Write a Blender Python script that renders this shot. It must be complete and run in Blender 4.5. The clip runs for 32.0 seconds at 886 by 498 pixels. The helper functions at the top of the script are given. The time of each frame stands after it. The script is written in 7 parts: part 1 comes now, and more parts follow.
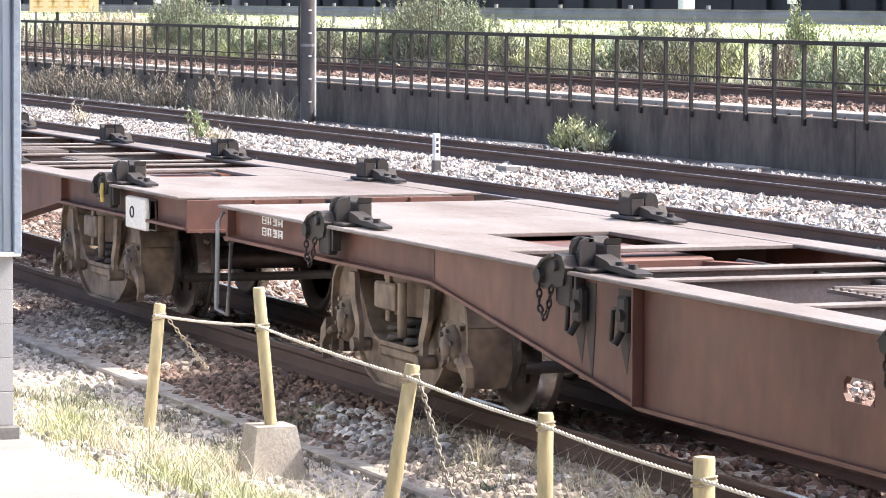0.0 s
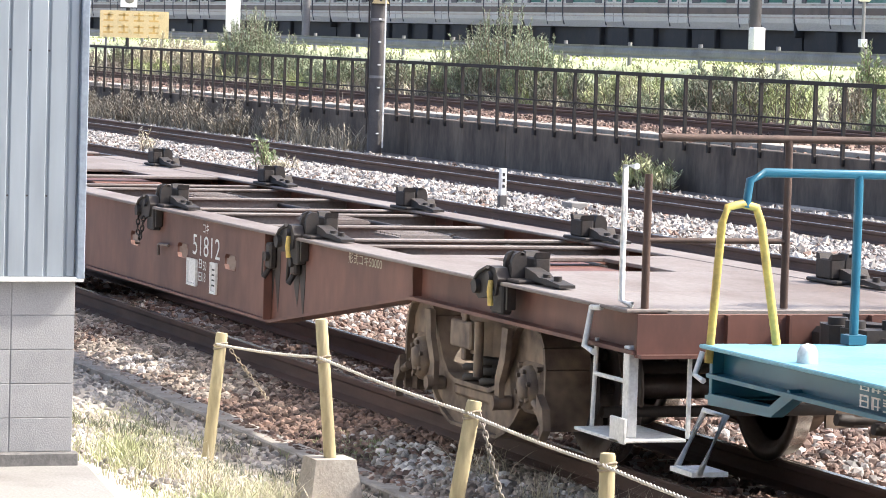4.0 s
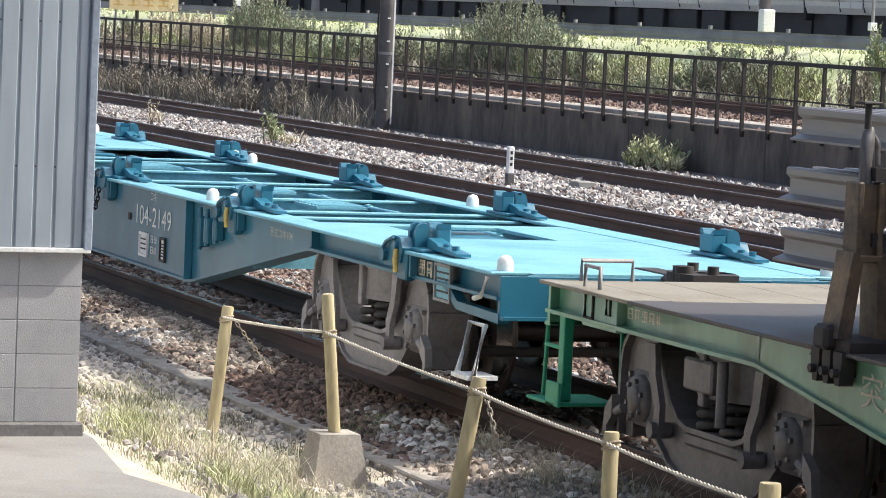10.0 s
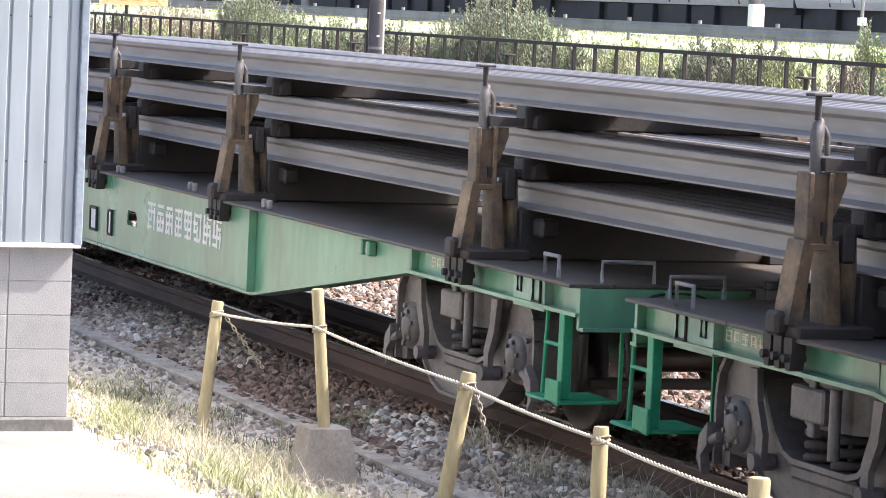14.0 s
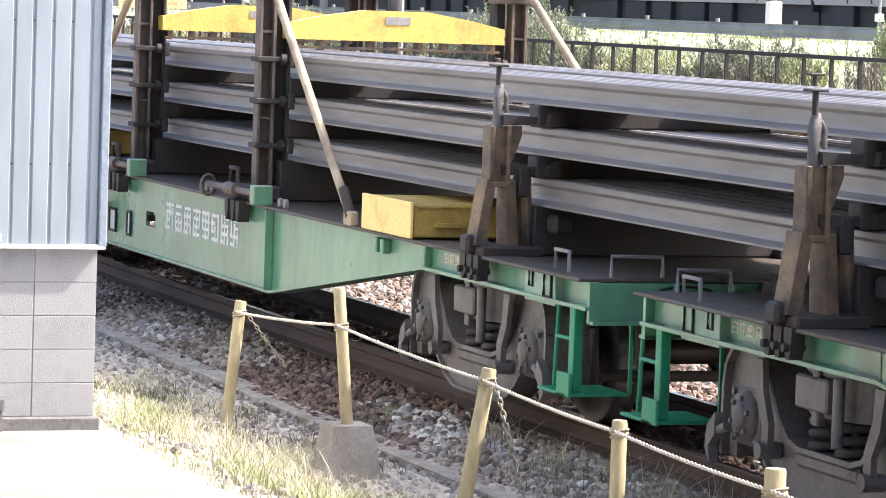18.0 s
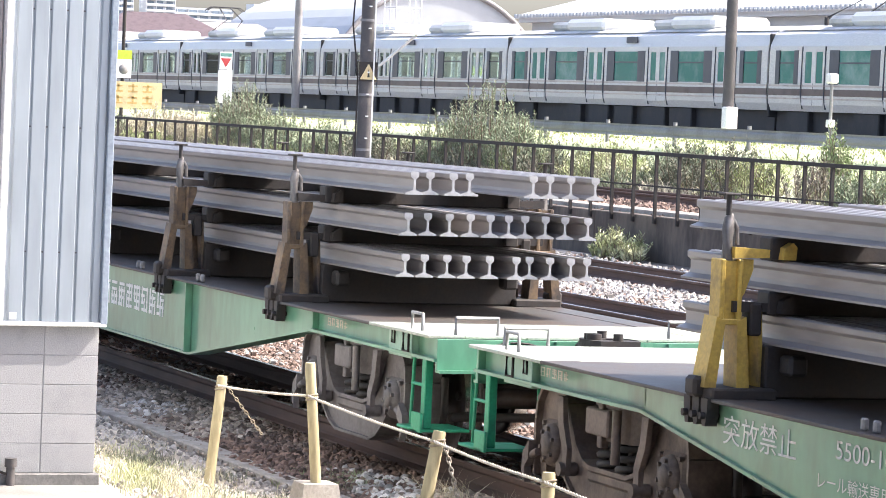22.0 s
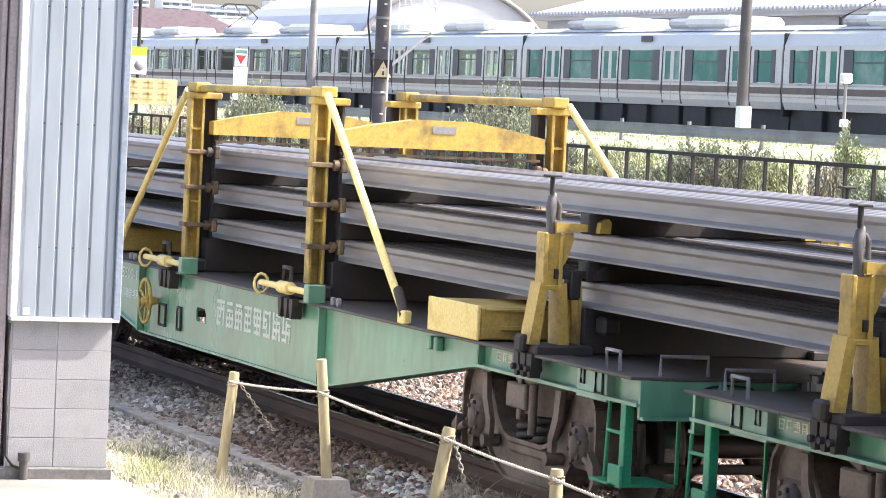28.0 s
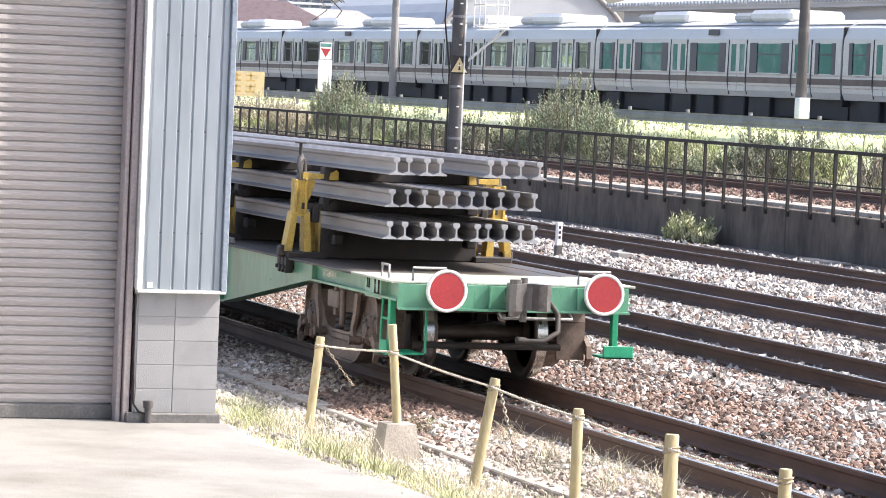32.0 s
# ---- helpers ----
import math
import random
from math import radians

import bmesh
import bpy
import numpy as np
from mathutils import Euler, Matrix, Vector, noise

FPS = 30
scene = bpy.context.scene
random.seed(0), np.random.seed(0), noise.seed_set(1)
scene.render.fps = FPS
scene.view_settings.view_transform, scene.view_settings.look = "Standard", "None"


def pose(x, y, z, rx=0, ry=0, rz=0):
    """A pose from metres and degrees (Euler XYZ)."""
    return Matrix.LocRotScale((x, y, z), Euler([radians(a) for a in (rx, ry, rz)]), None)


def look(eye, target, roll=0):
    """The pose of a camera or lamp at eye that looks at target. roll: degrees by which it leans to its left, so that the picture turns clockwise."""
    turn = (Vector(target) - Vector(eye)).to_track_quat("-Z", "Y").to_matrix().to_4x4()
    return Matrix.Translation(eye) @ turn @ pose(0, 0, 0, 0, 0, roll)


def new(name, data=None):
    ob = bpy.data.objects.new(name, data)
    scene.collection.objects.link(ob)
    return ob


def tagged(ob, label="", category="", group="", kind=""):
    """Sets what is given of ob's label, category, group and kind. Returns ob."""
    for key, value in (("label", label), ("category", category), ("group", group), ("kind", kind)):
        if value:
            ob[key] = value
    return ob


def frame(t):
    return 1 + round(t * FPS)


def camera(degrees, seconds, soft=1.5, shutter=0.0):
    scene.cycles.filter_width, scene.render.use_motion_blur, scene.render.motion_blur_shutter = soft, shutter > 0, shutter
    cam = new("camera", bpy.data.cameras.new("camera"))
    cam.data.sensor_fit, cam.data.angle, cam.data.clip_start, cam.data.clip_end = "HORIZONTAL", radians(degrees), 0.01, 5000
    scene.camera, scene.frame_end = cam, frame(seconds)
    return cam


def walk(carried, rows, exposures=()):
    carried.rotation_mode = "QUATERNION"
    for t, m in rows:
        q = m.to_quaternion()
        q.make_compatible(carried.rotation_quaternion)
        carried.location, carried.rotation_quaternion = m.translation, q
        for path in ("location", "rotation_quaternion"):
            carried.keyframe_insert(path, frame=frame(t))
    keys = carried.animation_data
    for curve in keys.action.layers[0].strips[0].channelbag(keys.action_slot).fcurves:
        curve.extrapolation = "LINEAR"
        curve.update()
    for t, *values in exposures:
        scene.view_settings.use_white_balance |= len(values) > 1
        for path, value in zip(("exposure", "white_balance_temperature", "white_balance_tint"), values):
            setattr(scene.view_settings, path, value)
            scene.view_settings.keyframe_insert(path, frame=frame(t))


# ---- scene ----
cam = camera(14.664, 32.0, soft=0.9)
PATH = [
    (0.0, pose(-0.856, -8.479, 2.497, 85.905, -0.272, 69.069)),
    (0.5, pose(-0.881, -8.472, 2.496, 86.031, -0.518, 69.138)),
    (1.0, pose(-0.874, -8.475, 2.497, 86.104, -0.740, 69.199)),
    (1.5, pose(-0.879, -8.473, 2.496, 86.090, -0.847, 69.292)),
    (2.0, pose(-0.949, -8.443, 2.494, 86.140, -1.554, 69.436)),
    (2.5, pose(-0.995, -8.431, 2.493, 86.233, -1.718, 69.618)),
    (4.5, pose(-0.983, -8.442, 2.495, 86.486, -1.713, 70.397)),
    (5.0, pose(-0.990, -8.440, 2.494, 86.510, -1.992, 70.326)),
    (5.5, pose(-0.993, -8.437, 2.495, 86.507, -2.124, 70.077)),
    (6.0, pose(-0.999, -8.433, 2.494, 86.488, -1.994, 69.963)),
    (6.5, pose(-0.987, -8.439, 2.495, 86.426, -1.727, 70.159)),
    (7.0, pose(-0.985, -8.442, 2.495, 86.390, -2.181, 70.341)),
    (7.5, pose(-0.985, -8.442, 2.494, 86.384, -2.588, 70.343)),
    (8.0, pose(-1.007, -8.435, 2.494, 86.313, -2.388, 70.276)),
    (8.5, pose(-0.988, -8.441, 2.493, 86.252, -2.150, 70.342)),
    (9.0, pose(-1.015, -8.435, 2.490, 86.158, -2.110, 70.420)),
    (9.5, pose(-0.971, -8.449, 2.491, 86.135, -2.397, 70.430)),
    (10.0, pose(-0.957, -8.454, 2.492, 86.070, -2.473, 70.380)),
    (10.5, pose(-0.967, -8.454, 2.494, 85.971, -2.290, 70.380)),
    (11.0, pose(-0.997, -8.445, 2.492, 85.926, -2.332, 70.532)),
    (11.5, pose(-0.963, -8.458, 2.494, 85.996, -2.642, 70.649)),
    (12.0, pose(-0.959, -8.458, 2.494, 86.032, -2.597, 70.583)),
    (12.5, pose(-0.943, -8.462, 2.494, 85.949, -2.496, 70.495)),
    (13.0, pose(-0.943, -8.462, 2.495, 85.922, -1.995, 70.321)),
    (13.5, pose(-0.942, -8.462, 2.495, 85.946, -2.257, 70.229)),
    (15.5, pose(-0.930, -8.459, 2.496, 86.077, -2.785, 70.195)),
    (16.0, pose(-0.924, -8.461, 2.497, 86.093, -2.926, 70.033)),
    (16.5, pose(-0.872, -8.477, 2.498, 86.061, -2.824, 69.893)),
    (17.0, pose(-0.888, -8.469, 2.497, 85.946, -2.947, 69.752)),
    (17.5, pose(-0.939, -8.460, 2.495, 85.855, -2.186, 70.142)),
    (18.0, pose(-0.701, -8.541, 2.503, 85.975, -1.952, 70.517)),
    (18.5, pose(-0.762, -8.513, 2.505, 86.479, -1.917, 70.360)),
    (19.0, pose(-0.799, -8.501, 2.504, 86.749, -1.832, 70.340)),
    (19.5, pose(0.166, -8.813, 2.534, 86.989, -1.948, 70.415)),
    (20.0, pose(1.756, -9.318, 2.579, 87.249, -2.182, 70.539)),
    (20.5, pose(2.074, -9.430, 2.586, 87.397, -2.453, 70.455)),
    (21.0, pose(1.982, -9.409, 2.579, 87.596, -3.001, 70.170)),
    (21.5, pose(2.030, -9.453, 2.583, 87.725, -3.211, 69.875)),
    (22.0, pose(1.998, -9.426, 2.578, 87.653, -2.408, 70.024)),
    (22.5, pose(2.104, -9.439, 2.588, 87.505, -1.862, 70.501)),
    (23.0, pose(2.141, -9.445, 2.590, 87.526, -1.909, 70.646)),
    (23.5, pose(2.086, -9.435, 2.585, 87.533, -2.218, 70.270)),
    (24.0, pose(2.022, -9.442, 2.581, 87.436, -2.327, 69.950)),
    (24.5, pose(2.014, -9.435, 2.581, 87.442, -2.196, 70.008)),
    (26.5, pose(2.046, -9.433, 2.580, 87.564, -3.144, 70.133)),
    (27.0, pose(2.177, -9.465, 2.588, 87.629, -2.839, 70.270)),
    (27.5, pose(2.162, -9.460, 2.587, 87.661, -2.896, 70.313)),
    (28.0, pose(2.146, -9.454, 2.587, 87.601, -2.664, 70.279)),
    (28.5, pose(2.191, -9.469, 2.588, 87.545, -2.686, 70.261)),
    (29.0, pose(2.184, -9.467, 2.588, 87.527, -2.476, 70.394)),
    (29.5, pose(2.882, -9.679, 2.612, 87.498, -2.518, 70.654)),
    (30.0, pose(4.788, -10.275, 2.678, 87.503, -2.538, 71.049)),
    (30.5, pose(6.475, -10.807, 2.748, 87.432, -2.390, 71.221)),
    (31.0, pose(6.492, -10.800, 2.768, 87.360, -2.262, 71.371)),
    (31.5, pose(6.302, -10.712, 2.745, 87.368, -2.609, 71.595)),
    (32.0, pose(6.747, -10.809, 2.789, 87.298, -2.471, 71.690)),
]
EXPOSURES = [(t, e + 0.22, 6500, k) for t, e, k in [(0, 1.44, 12), (2, 1.46, 12), (4, 1.2, 10), (5, 1.1, 8), (6, 0.92, 8), (9, 0.74, 8), (10, 0.64, 8), (11, 0.80, 9), (12.2, 1.06, 10), (13.2, 1.35, 12), (16, 1.84, 13), (17.5, 1.68, 13), (19, 1.7, 13), (20, 1.86, 13), (21, 1.72, 12), (23, 1.52, 12), (24.5, 1.62, 12), (27, 1.66, 12), (29, 1.62, 12), (30, 1.62, 12), (31, 1.48, 11), (32, 1.22, 11)]]
walk(cam, PATH, EXPOSURES)
# the train's way along its track: seconds and metres
TRAIN = [(0.0, 7.18), (0.5, 5.49), (1.0, 3.78), (1.5, 2.07), (2.0, 0.34), (2.5, -1.42), (3.0, -3.19), (3.5, -4.98), (4.0, -6.78), (4.5, -8.60), (5.0, -10.43), (5.5, -12.29), (6.0, -14.19), (6.5, -16.11), (7.0, -18.06), (7.5, -20.02), (8.0, -21.97), (8.5, -23.93), (9.0, -25.92), (9.5, -27.99), (10.0, -30.08), (10.5, -32.17), (11.0, -34.28), (11.5, -36.42), (12.0, -38.61), (12.5, -40.82), (13.0, -43.06), (13.5, -45.33), (14.0, -47.61), (14.5, -49.91), (15.0, -52.23), (15.5, -54.58), (16.0, -56.93), (16.5, -59.33), (17.0, -61.76), (17.5, -64.22), (18.0, -66.70), (18.5, -69.21), (19.0, -71.74), (19.5, -74.30), (20.0, -76.86), (20.5, -79.46), (21.0, -82.09), (21.5, -84.74), (22.0, -87.43), (22.5, -90.15), (23.0, -92.90), (23.5, -95.70), (24.0, -98.53), (24.5, -101.39), (25.0, -104.25), (25.5, -107.14), (26.0, -110.05), (26.5, -112.98), (27.0, -115.91), (27.5, -118.87), (28.0, -121.87), (28.5, -124.90), (29.0, -127.95), (29.5, -131.03), (30.0, -134.15), (30.5, -137.33), (31.0, -140.56), (31.5, -143.84), (32.0, -147.13)]

# ---- light ----
world = bpy.data.worlds.new("sky")
scene.world = world
world.use_nodes = True
wn = world.node_tree.nodes
sky = wn.new("ShaderNodeTexSky")
sky.sky_type, sky.sun_disc = "NISHITA", False
SUN = Vector((0.17, 0.62, 0.72)).normalized()
sky.sun_elevation = math.asin(SUN.z)
sky.sun_rotation = math.atan2(SUN.x, SUN.y)
sky.air_density, sky.dust_density = 0.8, 4.0
wn["Background"].inputs["Strength"].default_value = 0.15
world.node_tree.links.new(sky.outputs["Color"], wn["Background"].inputs["Color"])
sun_data = bpy.data.lights.new("sun", "SUN")
sun_data.energy, sun_data.angle, sun_data.color = 2.8, radians(0.5), (1.0, 0.95, 0.86)
sun = new("sun", sun_data)
sun.matrix_world = look(SUN * 80, (0, 0, 0))


# ---- materials ----
def mat(name, color, rough=0.6, metal=0.0, second=None, amount=0.5, scale=3.0, grain=40.0, bump=0.15, island=0.0, shift=0.0, stretch=None, coat=0.0):
    """A surface: a base colour, a second colour in blotches, fine grain, relief; island: random shade for each loose piece; shift: for each object."""
    m = bpy.data.materials.new(name)
    m.use_nodes = True
    nt = m.node_tree
    b = nt.nodes["Principled BSDF"]
    b.inputs["Metallic"].default_value = metal
    tc = nt.nodes.new("ShaderNodeTexCoord")
    src = tc.outputs["Object"]
    if stretch:
        mp = nt.nodes.new("ShaderNodeMapping")
        mp.inputs["Scale"].default_value = stretch
        nt.links.new(src, mp.inputs["Vector"])
        src = mp.outputs["Vector"]
    n1 = nt.nodes.new("ShaderNodeTexNoise")
    n1.inputs["Scale"].default_value, n1.inputs["Detail"].default_value, n1.inputs["Roughness"].default_value = scale, 6, 0.65
    n2 = nt.nodes.new("ShaderNodeTexNoise")
    n2.inputs["Scale"].default_value, n2.inputs["Detail"].default_value = grain, 4
    nt.links.new(src, n1.inputs["Vector"])
    nt.links.new(src, n2.inputs["Vector"])
    ramp = nt.nodes.new("ShaderNodeMapRange")
    ramp.inputs["From Min"].default_value, ramp.inputs["From Max"].default_value = 0.62 - amount * 0.3, 0.80 - amount * 0.2
    nt.links.new(n1.outputs["Fac"], ramp.inputs["Value"])
    mix = nt.nodes.new("ShaderNodeMixRGB")
    c2 = second or tuple(c * 0.6 for c in color)
    mix.inputs["Color1"].default_value, mix.inputs["Color2"].default_value = (*color, 1), (*c2, 1)
    nt.links.new(ramp.outputs["Result"], mix.inputs["Fac"])
    g = nt.nodes.new("ShaderNodeMapRange")
    g.inputs["From Min"].default_value, g.inputs["From Max"].default_value = 0.3, 0.7
    g.inputs["To Min"].default_value, g.inputs["To Max"].default_value = 0.86, 1.12
    nt.links.new(n2.outputs["Fac"], g.inputs["Value"])
    value = g.outputs["Result"]
    if island or shift:
        if island:
            rnd = nt.nodes.new("ShaderNodeNewGeometry").outputs["Random Per Island"]
        else:
            rnd = nt.nodes.new("ShaderNodeObjectInfo").outputs["Random"]
        k = island or shift
        r = nt.nodes.new("ShaderNodeMapRange")
        r.inputs["To Min"].default_value, r.inputs["To Max"].default_value = 1 - k, 1 + k
        nt.links.new(rnd, r.inputs["Value"])
        mul = nt.nodes.new("ShaderNodeMath")
        mul.operation = "MULTIPLY"
        nt.links.new(value, mul.inputs[0])
        nt.links.new(r.outputs["Result"], mul.inputs[1])
        value = mul.outputs["Value"]
    hsv = nt.nodes.new("ShaderNodeHueSaturation")
    nt.links.new(mix.outputs["Color"], hsv.inputs["Color"])
    nt.links.new(value, hsv.inputs["Value"])
    nt.links.new(hsv.outputs["Color"], b.inputs["Base Color"])
    if coat:
        b.inputs["Coat Weight"].default_value, b.inputs["Coat Roughness"].default_value = coat, 0.16
    ro = nt.nodes.new("ShaderNodeMapRange")
    ro.inputs["To Min"].default_value, ro.inputs["To Max"].default_value = max(0.05, rough - 0.12), min(1, rough + 0.12)
    nt.links.new(n1.outputs["Fac"], ro.inputs["Value"])
    nt.links.new(ro.outputs["Result"], b.inputs["Roughness"])
    if bump:
        bp = nt.nodes.new("ShaderNodeBump")
        bp.inputs["Strength"].default_value, bp.inputs["Distance"].default_value = bump, 0.01
        nt.links.new(n2.outputs["Fac"], bp.inputs["Height"])
        nt.links.new(bp.outputs["Normal"], b.inputs["Normal"])
    return m


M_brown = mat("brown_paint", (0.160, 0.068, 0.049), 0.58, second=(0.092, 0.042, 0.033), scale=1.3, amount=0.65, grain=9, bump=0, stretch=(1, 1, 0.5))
# deck colours are made paler than the sides: light on tops put in
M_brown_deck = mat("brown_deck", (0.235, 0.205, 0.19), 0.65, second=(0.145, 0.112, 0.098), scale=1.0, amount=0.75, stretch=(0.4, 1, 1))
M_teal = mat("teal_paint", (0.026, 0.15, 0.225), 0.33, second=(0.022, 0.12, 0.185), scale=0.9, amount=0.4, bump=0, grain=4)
M_teal_deck = mat("teal_deck_lit", (0.19, 0.44, 0.53), 0.45, second=(0.12, 0.33, 0.41), scale=1.1, amount=0.5, bump=0.05)
M_green = mat("green_paint", (0.12, 0.315, 0.205), 0.30, second=(0.125, 0.22, 0.14), scale=0.8, amount=0.55, grain=9, stretch=(1, 1, 0.45), bump=0, coat=0.25)
M_panel = mat("bleached_green_panel", (0.27, 0.42, 0.33), 0.45, second=(0.18, 0.30, 0.22), scale=5, amount=0.5, stretch=(1, 1, 0.4), bump=0.02)
M_green_step = mat("green_step_paint", (0.02, 0.30, 0.155), 0.45, scale=4, amount=0.3)
# deck tone under the load: grime, plus shade put into the colour
M_deck_dark = mat("worn_shaded_deck_plate", (0.06, 0.058, 0.055), 0.55, second=(0.085, 0.06, 0.048), scale=1.5, amount=0.7)
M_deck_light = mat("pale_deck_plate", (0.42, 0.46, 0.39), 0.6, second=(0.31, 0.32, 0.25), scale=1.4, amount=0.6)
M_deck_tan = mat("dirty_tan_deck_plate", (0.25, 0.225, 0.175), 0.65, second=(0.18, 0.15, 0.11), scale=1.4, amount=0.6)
M_mustard = mat("dirty_mustard_paint", (0.50, 0.35, 0.085), 0.55, second=(0.30, 0.20, 0.06), scale=2, amount=0.5, bump=0.03)
M_pale_yellow = mat("pale_yellow_paint", (0.82, 0.65, 0.24), 0.5, second=(0.66, 0.48, 0.14), scale=4, amount=0.35)
M_rust = mat("rusted_steel", (0.10, 0.058, 0.042), 0.75, second=(0.055, 0.034, 0.027), scale=5, amount=0.7, bump=0.3)
M_black = mat("greasy_black_steel", (0.030, 0.026, 0.025), 0.68, second=(0.045, 0.033, 0.027), scale=6, amount=0.6)
# two bogie greys: shade is put into the first, sunlight into the second
M_bogie_grey = mat("grey_bogie_paint", (0.165, 0.148, 0.145), 0.5, second=(0.09, 0.076, 0.07), scale=3, amount=0.6)
M_bogie_pale = mat("sunlit_grey_bogie_paint", (0.27, 0.25, 0.25), 0.45, second=(0.17, 0.15, 0.145), scale=3, amount=0.5)
M_bogie_tan = mat("rusty_tan_bogie", (0.25, 0.185, 0.132), 0.65, second=(0.075, 0.054, 0.044), scale=5, amount=0.8)
M_wheel = mat("wheel_steel", (0.10, 0.085, 0.08), 0.45, 0.6, second=(0.07, 0.045, 0.035), scale=5)
M_tread = mat("bright_wheel_tread", (0.55, 0.54, 0.53), 0.25, 1.0, bump=0)
M_yellow = mat("yellow_paint", (0.55, 0.375, 0.08), 0.5, second=(0.19, 0.13, 0.055), scale=3.5, amount=0.5)
M_yellow_box = mat("bright_yellow_paint", (0.68, 0.49, 0.12), 0.5, second=(0.42, 0.29, 0.09), scale=3.5, amount=0.5)
M_brownyellow = mat("grimy_yellow_paint", (0.24, 0.155, 0.08), 0.6, second=(0.055, 0.045, 0.04), scale=4, amount=0.95)
M_hook = mat("grey_hook_steel", (0.17, 0.16, 0.155), 0.4, 0.4, second=(0.08, 0.07, 0.065), scale=8)
M_stay = mat("worn_tan_stay", (0.42, 0.34, 0.23), 0.6, second=(0.20, 0.15, 0.11), scale=3, amount=0.7)
M_frame = mat("greasy_brown_frame", (0.15, 0.11, 0.085), 0.55, second=(0.07, 0.056, 0.05), scale=4, amount=0.8)
M_white = mat("white_paint", (0.80, 0.80, 0.78), 0.5, second=(0.68, 0.67, 0.62), scale=6, amount=0.3, bump=0.02)
M_letter = mat("white_lettering", (0.74, 0.76, 0.74), 0.55, second=(0.52, 0.55, 0.52), scale=14, amount=0.45, bump=0.02)
M_letter_pale = mat("rubbed_lettering", (0.58, 0.62, 0.56), 0.5, second=(0.40, 0.47, 0.38), scale=14, amount=0.5, bump=0.02)
M_letter_worn = mat("faded_lettering", (0.56, 0.50, 0.39), 0.6, second=(0.36, 0.38, 0.28), scale=18, amount=0.6, bump=0.02)
M_cargo = mat("mill_scale_rail_steel", (0.262, 0.243, 0.236), 0.42, 0.08, second=(0.15, 0.135, 0.13), scale=0.8, amount=0.7, grain=14, stretch=(0.15, 1, 1), shift=0.2)
M_cargo_end = mat("sawn_rail_end", (0.42, 0.42, 0.44), 0.4, 0.5, second=(0.26, 0.25, 0.25), scale=20, bump=0.05)
M_red = mat("red_reflector", (0.40, 0.045, 0.05), 0.4, scale=20, amount=0.2, bump=0.05)
M_rail = mat("rusty_running_rail", (0.105, 0.06, 0.045), 0.75, second=(0.06, 0.038, 0.031), scale=2.5, amount=0.6, stretch=(0.3, 1, 1))
M_rail_top = mat("polished_rail_head", (0.50, 0.47, 0.45), 0.25, 0.9, second=(0.30, 0.25, 0.22), scale=1.5, amount=0.4, bump=0.0, stretch=(0.1, 1, 1))
M_stone_grey = mat("grey_ballast_stone", (0.365, 0.345, 0.325), 0.85, second=(0.27, 0.23, 0.205), scale=2.0, amount=0.5, island=0.55)
M_stone_brown = mat("rust_stained_ballast_stone", (0.185, 0.122, 0.096), 0.85, second=(0.165, 0.13, 0.11), scale=1.2, amount=0.5, island=0.65)
M_stone_warm = mat("dusty_ballast_stone", (0.37, 0.315, 0.265), 0.85, second=(0.25, 0.195, 0.155), scale=2.0, amount=0.5, island=0.55)
# stone paled to put patches of sunlight into its colour
M_stone_pale = mat("sunlit_broken_stone", (0.56, 0.53, 0.50), 0.85, second=(0.36, 0.33, 0.30), scale=3.0, amount=0.5, island=0.5)
M_ground = mat("gravel_ground", (0.22, 0.19, 0.165), 0.9, second=(0.14, 0.11, 0.09), scale=0.6, amount=0.6, grain=22, bump=1.0)
M_apron = mat("pale_concrete_apron", (0.285, 0.275, 0.26), 0.85, second=(0.20, 0.19, 0.175), scale=0.9, amount=0.6, grain=60, bump=0.3)
# dark surface for the unseen slab that lowers bounced light
M_dark_slab = mat("dark_bounce_cutter", (0.055, 0.054, 0.053), 0.9, second=(0.08, 0.078, 0.075), scale=0.8, amount=0.5, grain=60, bump=0.4)
# bogie brown lowered to put in the deep shade under the wagons
M_bogie_brown = mat("shaded_brown_bogie", (0.165, 0.12, 0.095), 0.6, second=(0.07, 0.052, 0.044), scale=4, amount=0.7)
M_kerb = mat("grey_concrete_kerb", (0.42, 0.385, 0.34), 0.85, second=(0.27, 0.24, 0.205), scale=2.2, amount=0.7, grain=50, bump=0.4)
M_block = mat("grey_concrete_block", (0.365, 0.365, 0.37), 0.85, second=(0.30, 0.305, 0.31), scale=4, amount=0.5, grain=120, bump=0.25, shift=0.05)
M_mortar = mat("mortar", (0.36, 0.36, 0.365), 0.9, scale=10)
M_plinth = mat("dark_stained_plinth", (0.16, 0.155, 0.15), 0.85, second=(0.25, 0.24, 0.23), scale=5, amount=0.5, bump=0.3)
M_clad = mat("pale_blue_cladding", (0.335, 0.38, 0.42), 0.4, second=(0.32, 0.362, 0.402), scale=0.8, amount=0.3, grain=6, bump=0.0, stretch=(1, 1, 0.2))
M_clad_trim = mat("grey_blue_trim", (0.28, 0.33, 0.39), 0.45, scale=3, amount=0.3, bump=0.02)
M_shutter = mat("beige_grey_shutter", (0.42, 0.39, 0.375), 0.6, second=(0.31, 0.285, 0.27), scale=3, amount=0.5, shift=0.04, stretch=(1, 0.25, 4))
M_shutter_frame = mat("pinkish_shutter_frame", (0.46, 0.40, 0.39), 0.55, scale=3, amount=0.3)
